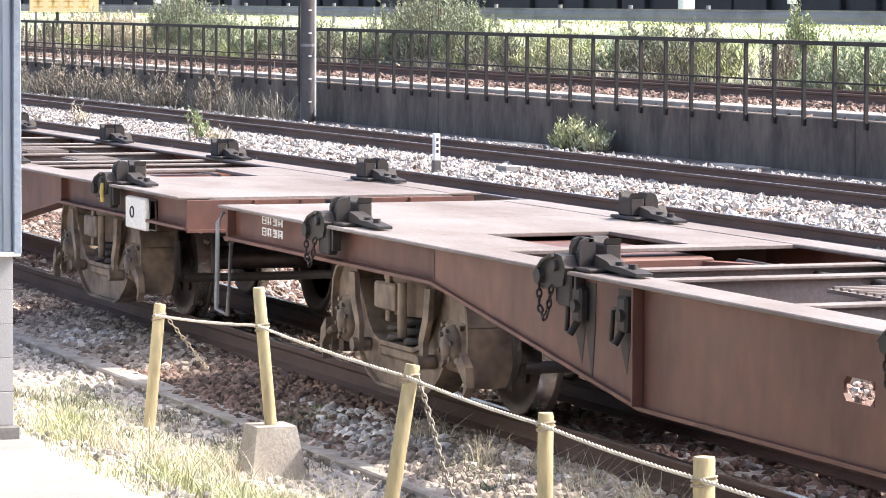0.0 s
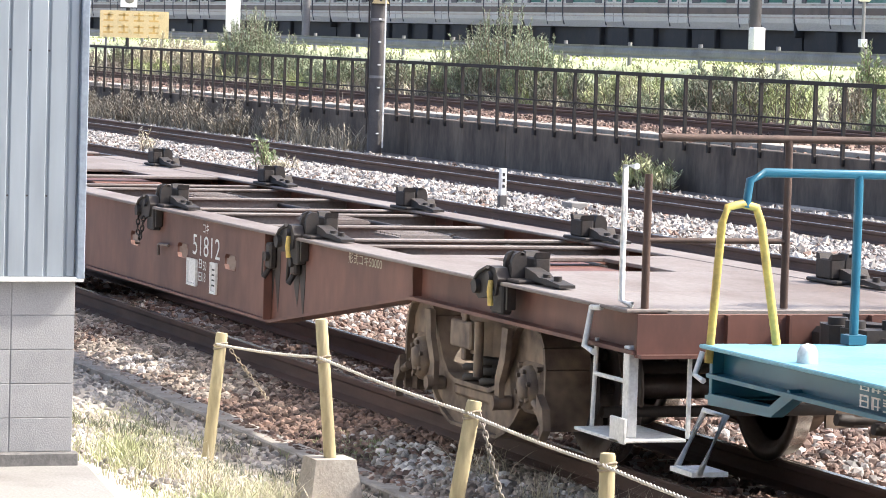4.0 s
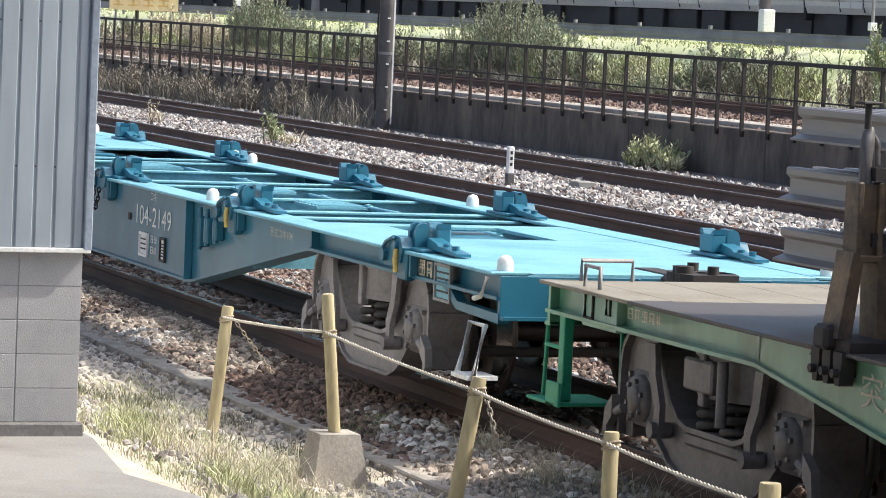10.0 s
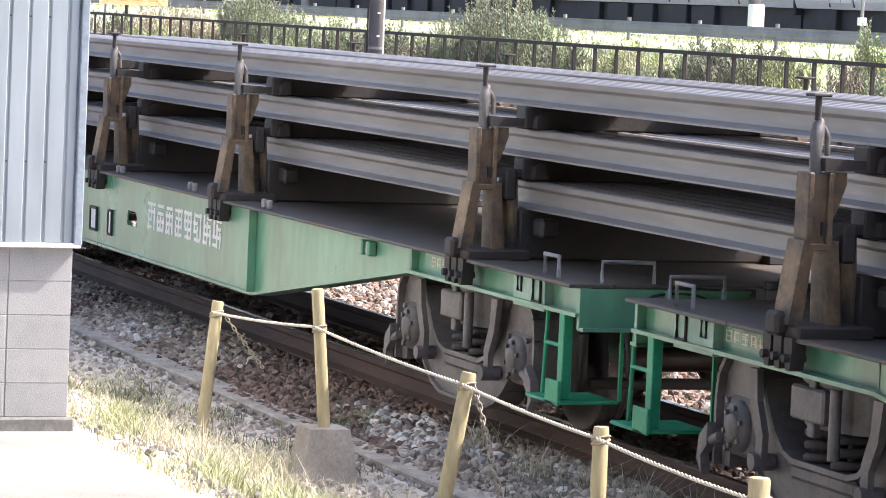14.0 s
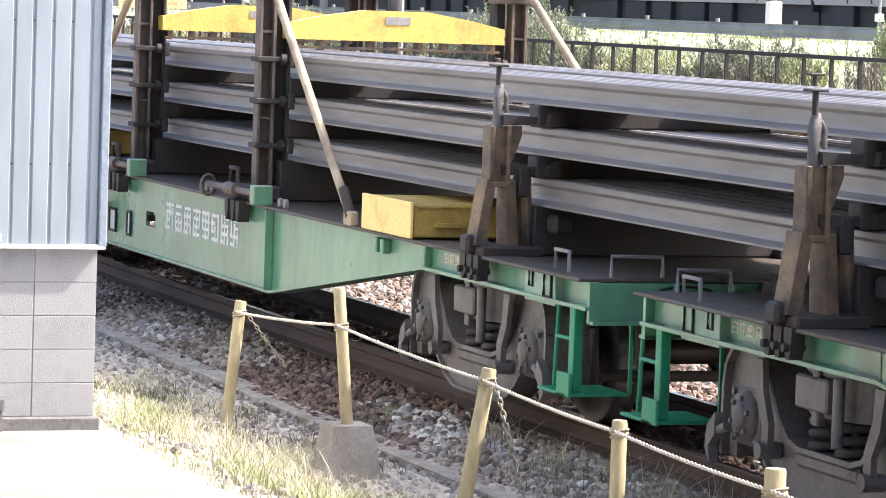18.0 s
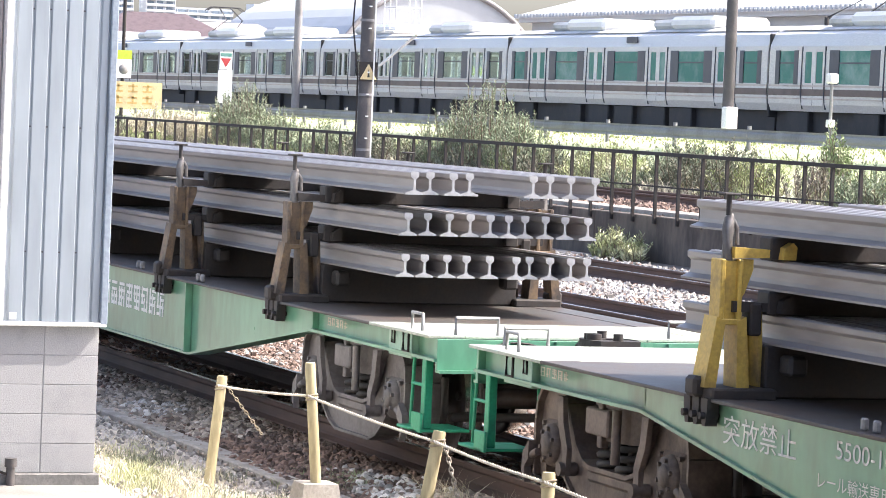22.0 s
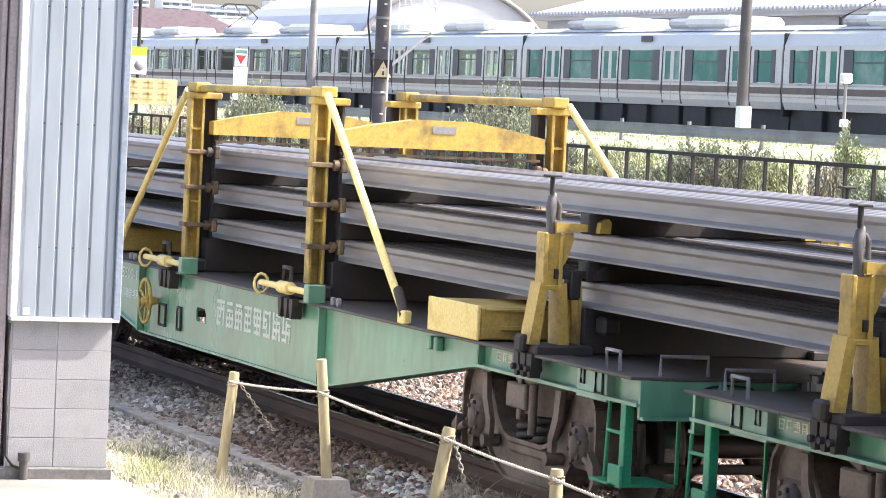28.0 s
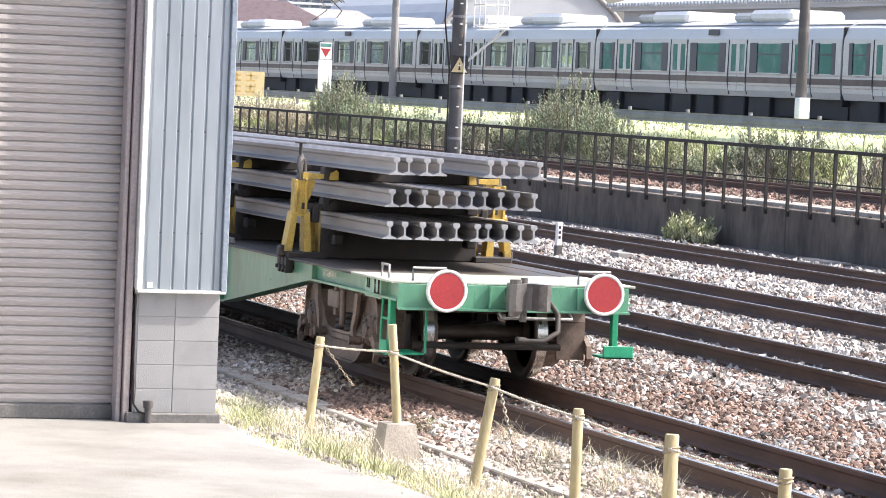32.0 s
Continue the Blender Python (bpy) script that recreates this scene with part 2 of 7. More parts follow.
M_post = mat("yellow_ochre_post", (0.47, 0.40, 0.235), 0.7, second=(0.33, 0.27, 0.155), scale=9, amount=0.5, bump=0.4, stretch=(1, 1, 0.2))
M_rope = mat("pale_rope", (0.62, 0.57, 0.48), 0.8, scale=60, bump=0.4)
M_twine = mat("dirty_twine", (0.40, 0.33, 0.24), 0.85, scale=60, bump=0.4)
M_chain = mat("dull_chain", (0.34, 0.30, 0.25), 0.6, 0.2, scale=40)
M_soil = mat("pale_dry_soil", (0.56, 0.50, 0.42), 0.95, second=(0.38, 0.335, 0.26), scale=1.8, amount=0.6, grain=35, bump=1.0)
M_bank_grass = mat("bank_grass", (0.33, 0.38, 0.16), 0.7, second=(0.46, 0.46, 0.27), scale=0.5, amount=0.6, bump=0.0, island=0.4)
# wall tone lowered: the shade of its sunless face is put in
M_wall = mat("stained_shaded_concrete", (0.07, 0.057, 0.048), 0.95, second=(0.18, 0.145, 0.115), scale=1.1, amount=0.75, grain=9, bump=0.6, stretch=(1, 1, 0.4))
M_fence = mat("dark_rusty_fence", (0.018, 0.015, 0.014), 0.7, second=(0.04, 0.027, 0.022), scale=6)
M_grass = mat("sunlit_grass", (0.40, 0.43, 0.23), 0.7, second=(0.52, 0.51, 0.36), scale=0.9, amount=0.6, grain=30, bump=0.0, island=0.4)
M_grass_dry = mat("dry_grass", (0.58, 0.53, 0.40), 0.75, second=(0.43, 0.385, 0.26), scale=1.2, amount=0.5, bump=0.0, island=0.35)
M_leaf = mat("weed_leaf", (0.24, 0.31, 0.14), 0.6, second=(0.34, 0.36, 0.22), scale=1.5, amount=0.6, bump=0.0, island=0.45)
M_bush = mat("grey_green_leaf", (0.25, 0.30, 0.185), 0.7, second=(0.34, 0.36, 0.25), scale=1.5, amount=0.5, bump=0.0, island=0.35)
M_scrub = mat("grey_dry_scrub", (0.27, 0.245, 0.195), 0.8, second=(0.17, 0.155, 0.12), scale=0.6, amount=0.6, bump=0.0, island=0.5)
# darker copy of the weed leaf, with shade put into its colour
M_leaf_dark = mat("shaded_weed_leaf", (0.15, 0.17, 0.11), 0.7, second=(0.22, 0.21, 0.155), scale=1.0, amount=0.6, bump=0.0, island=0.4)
M_verge = mat("grassy_bank", (0.50, 0.54, 0.30), 0.9, second=(0.64, 0.64, 0.46), scale=0.35, amount=0.6, grain=8, bump=0.8)
M_guard = mat("weathered_guard_rail", (0.27, 0.265, 0.265), 0.6, 0.1, second=(0.18, 0.175, 0.17), scale=1, amount=0.5)
M_pole = mat("grey_concrete_pole", (0.30, 0.285, 0.28), 0.8, second=(0.20, 0.19, 0.185), scale=2, amount=0.5)
M_pole_dark = mat("dark_steel_mast", (0.085, 0.078, 0.078), 0.6, second=(0.13, 0.115, 0.11), scale=3, amount=0.5)
M_stainless = mat("stainless_car_body", (0.60, 0.59, 0.57), 0.42, 0.1, second=(0.54, 0.53, 0.51), scale=0.5, amount=0.4, bump=0.02, stretch=(0.3, 1, 1))
M_emu_roof = mat("grey_car_roof", (0.54, 0.54, 0.53), 0.7, scale=1, amount=0.3)
M_emu_pillar = mat("dark_window_band", (0.05, 0.055, 0.075), 0.4, scale=2, amount=0.2, bump=0)
M_emu_glass = mat("green_tinted_glass", (0.07, 0.24, 0.20), 0.06, 0.15, second=(0.30, 0.45, 0.42), scale=0.6, amount=0.6, bump=0)
M_clear_glass = bpy.data.materials.new("clear_window_glass")
M_clear_glass.use_nodes = True
gt = M_clear_glass.node_tree
gt.nodes.remove(gt.nodes["Principled BSDF"])
g_clear, g_gloss, g_mix = gt.nodes.new("ShaderNodeBsdfTransparent"), gt.nodes.new("ShaderNodeBsdfGlossy"), gt.nodes.new("ShaderNodeMixShader")
g_clear.inputs["Color"].default_value = (0.86, 0.93, 0.91, 1)
g_gloss.inputs["Roughness"].default_value = 0.03
g_mix.inputs["Fac"].default_value = 0.18
gt.links.new(g_clear.outputs[0], g_mix.inputs[1])
gt.links.new(g_gloss.outputs[0], g_mix.inputs[2])
gt.links.new(g_mix.outputs[0], gt.nodes["Material Output"].inputs["Surface"])
M_emu_stripe = mat("brown_stripe", (0.11, 0.075, 0.072), 0.4, scale=2, bump=0)
M_emu_stripe2 = mat("pale_warm_stripe", (0.50, 0.44, 0.40), 0.4, scale=2, bump=0)
M_under = mat("underframe_black", (0.022, 0.022, 0.025), 0.7, second=(0.045, 0.04, 0.038), scale=2)
M_ac = mat("white_roof_unit", (0.72, 0.72, 0.72), 0.5, second=(0.6, 0.6, 0.6), scale=2, amount=0.3)
M_facade = mat("pale_facade", (0.62, 0.64, 0.66), 0.7, second=(0.54, 0.56, 0.58), scale=0.1, amount=0.4)
M_facade2 = mat("grey_facade", (0.45, 0.47, 0.49), 0.7, second=(0.38, 0.40, 0.42), scale=0.1, amount=0.4)
M_window = mat("far_window", (0.20, 0.25, 0.30), 0.15, scale=1, bump=0)
M_roofing = mat("corrugated_pale_roof", (0.66, 0.66, 0.65), 0.5, second=(0.5, 0.5, 0.5), scale=0.4, amount=0.3)
M_sign_white = mat("white_sign", (0.85, 0.85, 0.84), 0.5, scale=4, amount=0.2, bump=0)
M_sign_green = mat("lime_sign", (0.45, 0.62, 0.05), 0.5, scale=4, amount=0.2, bump=0)
M_sign_yellow = mat("pale_yellow_sign", (0.66, 0.53, 0.29), 0.5, scale=4, amount=0.3, bump=0)
M_sign_orange = mat("orange_marks", (0.60, 0.40, 0.14), 0.6, scale=4, bump=0)
M_ink = mat("black_marks", (0.03, 0.03, 0.03), 0.6, scale=4, bump=0)
M_twig = mat("dry_twig", (0.22, 0.17, 0.12), 0.8, scale=8, bump=0)


# ---- mesh tools ----
class Geo:
    """Collects vertices and faces; each face keeps whether it is smooth and which material slot it takes."""

    def __init__(self):
        self.v, self.f, self.s, self.m = [], [], [], []

    def add(self, verts, faces, smooth=False, slot=0):
        o = len(self.v)
        self.v += [tuple(p) for p in verts]
        self.f += [tuple(o + i for i in f) for f in faces]
        self.s += [smooth] * len(faces)
        self.m += [slot] * len(faces)
        return self

    def box(self, x0, x1, y0, y1, z0, z1, c=0.0, slot=0):
        if c <= 0:
            v = [(x, y, z) for x in (x0, x1) for y in (y0, y1) for z in (z0, z1)]
            return self.add(v, [(0, 1, 3, 2), (4, 6, 7, 5), (0, 4, 5, 1), (2, 3, 7, 6), (0, 2, 6, 4), (1, 5, 7, 3)], False, slot)
        v, idx = [], {}
        X, Y, Z = (x0, x1), (y0, y1), (z0, z1)
        for i in (0, 1):
            for j in (0, 1):
                for k in (0, 1):
                    for a in range(3):
                        p = [X[i] + (c if i == 0 else -c), Y[j] + (c if j == 0 else -c), Z[k] + (c if k == 0 else -c)]
                        p[a] = (X, Y, Z)[a][(i, j, k)[a]]
                        idx[i, j, k, a] = len(v)
                        v.append(p)
        f = []
        for a in range(3):
            b, d = (a + 1) % 3, (a + 2) % 3
            for e in (0, 1):
                q = []
                for s, t in ((0, 0), (1, 0), (1, 1), (0, 1)):
                    key = [0, 0, 0]
                    key[a], key[b], key[d] = e, s, t
                    q.append(idx[(*key, a)])
                f.append(q if e else q[::-1])
            for s in (0, 1):
                for t in (0, 1):
                    k0, k1 = [0, 0, 0], [0, 0, 0]
                    k0[a], k1[a] = 0, 1
                    k0[b] = k1[b] = s
                    k0[d] = k1[d] = t
                    q = [idx[(*k0, b)], idx[(*k1, b)], idx[(*k1, d)], idx[(*k0, d)]]
                    f.append(q if (s == t) == (s == 1) and s == t else q)
        for i in (0, 1):
            for j in (0, 1):
                for k in (0, 1):
                    f.append([idx[i, j, k, a] for a in range(3)])
        return self.add(v, f, False, slot)

    def prism(self, poly, axis, a0, a1, slot=0):
        """A polygon of two coordinates (the two axes other than axis, in x, y, z order) drawn out along axis."""
        def at(p, h):
            q = list(p)
            q.insert(axis, h)
            return q
        n = len(poly)
        v = [at(p, a0) for p in poly] + [at(p, a1) for p in poly]
        f = [tuple(range(n - 1, -1, -1)), tuple(range(n, 2 * n))] + [(i, (i + 1) % n, n + (i + 1) % n, n + i) for i in range(n)]
        return self.add(v, f, False, slot)

    def tube(self, path, r, seg=8, caps=True, slot=0, closed=False):
        path = [Vector(p) for p in path]
        n, v = len(path), []
        up = Vector((0.13, 0.27, 0.95))
        for i, p in enumerate(path):
            a = path[i - 1] if i or closed else p
            b = path[(i + 1) % n] if i < n - 1 or closed else p
            d = (b - a).normalized()
            s = d.cross(up if abs(d.dot(up)) < 0.95 else Vector((1, 0, 0))).normalized()
            t = s.cross(d)
            rr = r[i] if isinstance(r, (list, tuple)) else r
            v += [p + rr * (math.cos(2 * math.pi * k / seg) * s + math.sin(2 * math.pi * k / seg) * t) for k in range(seg)]
        f = []
        for i in range(n if closed else n - 1):
            j = (i + 1) % n
            f += [(i * seg + k, i * seg + (k + 1) % seg, j * seg + (k + 1) % seg, j * seg + k) for k in range(seg)]
        self.add(v, f, True, slot)
        if caps and not closed:
            self.add(v[:seg], [tuple(range(seg))], False, slot)
            self.add(v[-seg:], [tuple(range(seg - 1, -1, -1))], False, slot)
        return self

    def cyl(self, p0, p1, r, seg=12, slot=0):
        return self.tube([p0, p1], r, seg, True, slot)

    def lathe(self, profile, centre, axis, seg=16, slot=0):
        """Rings (distance along axis, radius) round an axis through centre."""
        v = []
        for h, r in profile:
            for k in range(seg):
                a = 2 * math.pi * k / seg
                q = [r * math.cos(a), r * math.sin(a)]
                q.insert(axis, h)
                v.append([q[i] + centre[i] for i in range(3)])
        f = [(i * seg + k, i * seg + (k + 1) % seg, (i + 1) * seg + (k + 1) % seg, (i + 1) * seg + k) for i in range(len(profile) - 1) for k in range(seg)]
        return self.add(v, f, True, slot)

    def disc(self, centre, axis, r, a0, a1, seg=28, slot=0):
        """A flat round plate across an axis."""
        i, j = [k for k in range(3) if k != axis]
        return self.prism([(centre[i] + r * math.cos(2 * math.pi * k / seg), centre[j] + r * math.sin(2 * math.pi * k / seg)) for k in range(seg)], axis, a0, a1, slot)

    def mesh(self, name, mats):
        me = bpy.data.meshes.new(name)
        me.from_pydata(self.v, [], self.f)
        for m in (mats if isinstance(mats, (list, tuple)) else [mats]):
            me.materials.append(m)
        me.polygons.foreach_set("use_smooth", self.s)
        me.polygons.foreach_set("material_index", self.m)
        bm = bmesh.new()
        bm.from_mesh(me)
        bmesh.ops.recalc_face_normals(bm, faces=bm.faces)
        bm.to_mesh(me)
        bm.free()
        return me


def part(name, geo, material, parent, label="", at=None):
    """Links a mesh as one object under a thing or a part."""
    ob = new(name, geo.mesh(name, material) if isinstance(geo, Geo) else geo)
    ob.parent = parent
    if at:
        ob.location = at
    if label:
        ob["label"] = label
    return ob


def thing(name, label, category, at=(0, 0, 0), group="", kind=""):
    ob = new(name)
    ob.empty_display_size = 0.2
    ob.location = at
    return tagged(ob, label, category, group, kind)


def solid(name, geo, material, label="", category="", group="", kind=""):
    return tagged(new(name, geo.mesh(name, material)), label, category, group, kind)


def bulk(name, verts, faces, material, label="", category="", kind="stuff", slots=None):
    """One large mesh from arrays, for what nobody could count."""
    me = bpy.data.meshes.new(name)
    verts, faces = np.asarray(verts, np.float32), np.asarray(faces, np.int32)
    me.vertices.add(len(verts))
    me.vertices.foreach_set("co", verts.ravel())
    k = faces.shape[1]
    me.loops.add(faces.size)
    me.loops.foreach_set("vertex_index", faces.ravel())
    me.polygons.add(len(faces))
    me.polygons.foreach_set("loop_start", np.arange(0, faces.size, k, dtype=np.int32))
    for m in (material if isinstance(material, (list, tuple)) else [material]):
        me.materials.append(m)
    if slots is not None:
        me.polygons.foreach_set("material_index", np.asarray(slots, np.int32))
    me.polygons.foreach_set("use_smooth", np.zeros(len(faces), bool))
    me.update(calc_edges=True)
    me.validate()
    return tagged(new(name, me), label, category, "", kind)


def lettering(name, text, material, parent, x, z, height, y, width=0.0, spacing=1.0):
    """Painted letters on a side that faces -y; x, z: their lower left corner; width: drawn out to that width."""
    cu = bpy.data.curves.new(name, "FONT")
    cu.body, cu.size, cu.extrude, cu.space_character = text, 1.0, 0.0, spacing
    tmp = bpy.data.objects.new(name, cu)
    scene.collection.objects.link(tmp)
    me = bpy.data.meshes.new_from_object(tmp.evaluated_get(bpy.context.evaluated_depsgraph_get()))
    bpy.data.objects.remove(tmp)
    co = np.empty(len(me.vertices) * 3, np.float32)
    me.vertices.foreach_get("co", co)
    co = co.reshape(-1, 3)
    lo, hi = co.min(0), co.max(0)
    sz = height / (hi[1] - lo[1])
    sx = width / (hi[0] - lo[0]) if width else sz
    out = np.stack([x + (co[:, 0] - lo[0]) * sx, np.full(len(co), y), z + (co[:, 1] - lo[1]) * sz], 1)
    me.vertices.foreach_set("co", out.astype(np.float32).ravel())
    me.materials.clear()
    me.materials.append(material)
    me.update()
    ob = new(name, me)
    ob.parent = parent
    return ob


MOVERS, WHEELS = [], []

# ---- rolling stock ----
HW = 1.14          # half width over the side sills


def rail_profile(y, z):
    half = [(0.0725, 0.0), (0.0725, 0.012), (0.014, 0.036), (0.009, 0.06), (0.009, 0.115), (0.0325, 0.135), (0.034, 0.165), (0.024, 0.174)]
    return [(y + a, z + b) for a, b in half] + [(y - a, z + b) for a, b in half[::-1]]


def wheelset_mesh():
    g = Geo()
    for s in (-1, 1):
        ring = [(-0.07, 0.0), (-0.07, 0.10), (-0.02, 0.13), (-0.02, 0.33), (-0.06, 0.36), (-0.06, 0.425)]
        g.lathe([(s * (0.57 + h), r) for h, r in ring[::-1]] , (0, 0, 0), 1, 28)
        g.lathe([(s * 0.63, 0.425), (s * 0.525, 0.435)], (0, 0, 0), 1, 28, 1)
        g.lathe([(s * 0.525, 0.435), (s * 0.515, 0.458), (s * 0.495, 0.455), (s * 0.49, 0.40), (s * 0.53, 0.36), (s * 0.55, 0.33), (s * 0.55, 0.12), (s * 0.50, 0.1), (s * 0.50, 0.0)], (0, 0, 0), 1, 28)
        g.lathe([(s * 0.63, 0.425), (s * 0.63, 0.36), (s * 0.6, 0.33), (s * 0.6, 0.13), (s * 0.64, 0.1), (s * 0.64, 0.0)], (0, 0, 0), 1, 28)
        for k in range(6):
            a = math.pi * k / 3
            g.cyl((0.23 * math.cos(a), s * 0.6, 0.23 * math.sin(a)), (0.23 * math.cos(a), s * 0.625, 0.23 * math.sin(a)), 0.035, 8)
    g.cyl((0, -1.02, 0), (0, 1.02, 0), 0.075, 12)
    return g.mesh("wheelset", [M_wheel, M_tread])


WHEEL_MESH = wheelset_mesh()


def bogie_meshes(m, style):
    """Side frame, axle box, spring group, bolster and brake gear of one bogie, centred on its pivot."""
    f = Geo()
    top = [(0.0, 0.33), (0.30, 0.33), (0.42, 0.36), (0.53, 0.45), (0.62, 0.58), (0.69, 0.70), (0.76, 0.765), (0.86, 0.79), (1.02, 0.79), (1.12, 0.76), (1.19, 0.68), (1.215, 0.56), (1.215, 0.20)]
    low = [(1.12, 0.20), (1.11, 0.50), (1.05, 0.56), (0.85, 0.56), (0.80, 0.50), (0.79, 0.30), (0.70, 0.22), (0.56, 0.13), (0.40, 0.08), (0.0, 0.08)]
    loop = [(-x, z) for x, z in top[::-1]] + top[1:] + low + [(-x, z) for x, z in low[-2::-1]]
    f.prism(loop, 1, -0.07, 0.05)
    for s in (-1, 1):
        for line, y0, y1, d in ((top, -0.115, 0.17, 0.028), (low[5:], -0.10, 0.08, -0.02)):
            for a, b in zip(line, line[1:]):
                n = Vector((a[1] - b[1], b[0] - a[0])).normalized() * abs(d)
                f.prism([(s * a[0], a[1]), (s * b[0], b[1]), (s * (b[0] + n[0]), b[1] + n[1]), (s * (a[0] + n[0]), a[1] + n[1])], 1, y0, y1)
        # brake hanger: a bent flat bar inside the shoulder
        f.prism([(s * 0.64, 0.76), (s * 0.74, 0.76), (s * 0.70, 0.56), (s * 0.62, 0.42), (s * 0.62, 0.26), (s * 0.55, 0.26), (s * 0.54, 0.44), (s * 0.62, 0.60)], 1, -0.165, -0.13)
        f.cyl((s * 0.59, -0.20, 0.30), (s * 0.59, -0.08, 0.30), 0.045, 10)
        f.cyl((s * 1.30, -0.13, 0.30), (s * 1.12, -0.13, 0.36), 0.026, 8)
        f.prism([(s * 1.22, 0.42), (s * 1.32, 0.34), (s * 1.34, 0.22), (s * 1.27, 0.14), (s * 1.29, 0.24), (s * 1.22, 0.30)], 1, -0.16, -0.11)
    f.box(-0.36, 0.36, -0.10, 0.10, 0.25, 0.335, 0.02)
    f = f.mesh("side_frame", m)
    a = Geo()
    a.box(-0.185, 0.185, -0.075, 0.10, -0.16, 0.155, 0.03)
    a.lathe([(-0.14, 0.0), (-0.14, 0.055), (-0.125, 0.075), (-0.115, 0.075), (-0.115, 0.125), (-0.07, 0.135), (0.02, 0.135)], (0, 0, 0), 1, 18)
    for k in range(6):
        t = math.pi * k / 3 + 0.3
        a.cyl((0.10 * math.cos(t), -0.135, 0.10 * math.sin(t)), (0.10 * math.cos(t), -0.10, 0.10 * math.sin(t)), 0.015, 6)
    for x in (-0.15, 0.15):
        for z in (-0.125, 0.12):
            a.cyl((x, -0.095, z), (x, -0.06, z), 0.018, 6)
    a = a.mesh("axle_box", m)
    sp = Geo()
    for x in (-0.15, 0.15):
        coil = [(x + 0.11 * math.cos(q), -0.02 + 0.11 * math.sin(q), 0.335 + 0.22 * q / (7 * math.pi)) for q in [math.pi * i / 6 for i in range(43)]]
        sp.tube(coil, 0.025, 6)
        sp.cyl((x, -0.02, 0.33), (x, -0.02, 0.56), 0.055, 10)
    sp = sp.mesh("spring", M_black)
    bo = Geo()
    bo.box(-0.24, 0.24, -0.90, 0.90, 0.56, 0.76, 0.03)
    bo.box(-0.30, 0.30, -0.30, 0.30, 0.66, 0.80, 0.03)
    for s in (-1, 1):
        arc = [(0.42 * math.cos(q), s * (0.78 + 0.30 * math.sin(q))) for q in [math.pi * k / 14 for k in range(15)]]
        bo.prism(arc, 2, 0.545, 0.785)
        bo.prism([(x * 1.06, y + s * 0.012) for x, y in arc], 2, 0.755, 0.79)
        bo.box(-0.035, 0.035, *sorted((s * 1.06, s * 1.115)), 0.50, 0.80, 0.008)
        if style == "cast":
            bo.box(-0.20, 0.16, *sorted((s * 1.02, s * 1.13)), 0.575, 0.745, 0.012)
            bo.cyl((0.24, s * 1.10, 0.42), (0.24, s * 1.10, 0.76), 0.03, 8)
    bo = bo.mesh("bolster", m)
    br = Geo()
    for s in (-1, 1):
        br.cyl((s * 0.45, -0.85, 0.40), (s * 0.45, 0.85, 0.40), 0.04)
        br.box(s * 0.47 - 0.04, s * 0.47 + 0.04, -0.64, -0.52, 0.25, 0.60, 0.01)
        br.box(s * 0.47 - 0.04, s * 0.47 + 0.04, 0.52, 0.64, 0.25, 0.60, 0.01)
        br.cyl((s * 1.38, -0.75, 0.33), (s * 1.38, 0.75, 0.33), 0.035)
        br.tube([(s * 1.38, -0.80, 0.62), (s * 1.40, -0.80, 0.36), (s * 1.30, -0.80, 0.20)], 0.03, 6)
    br = br.mesh("brake_gear", M_black)
    return f, a, sp, bo, br


BOGIES = {}


def add_bogie(wagon, x, m, style, flip=1):
    if (m.name, style) not in BOGIES:
        BOGIES[m.name, style] = bogie_meshes(m, style)
    f, a, sp, bo, br = BOGIES[m.name, style]
    bogie = part("bogie", bo, None, wagon, "bogie with exposed springs and axle boxes", (x, 0, 0))
    for s in (-1, 1):
        q = part("side_frame", f, None, bogie, at=(0, s * 0.94, 0))
        q.scale = (1, -s, 1)
        for d in (-0.95, 0.95):
            b = part("axle_box", a, None, bogie, at=(d, s * 0.96, 0.43))
            b.scale = (1, -s, 1)
        part("spring", sp, None, bogie, at=(0, s * 0.90, 0))
    part("brake_gear", br, None, bogie)
    for d in (-0.95, 0.95):
        w = part("wheelset", WHEEL_MESH, None, wagon, at=(x + d, 0, 0.43))
        WHEELS.append((w, x + d))


def sill_path(hl, he, xt, xc, zs, zb):
    return [(-hl, zs), (-xt, zs), (-xc, zb), (xc, zb), (xt, zs), (he, zs)]


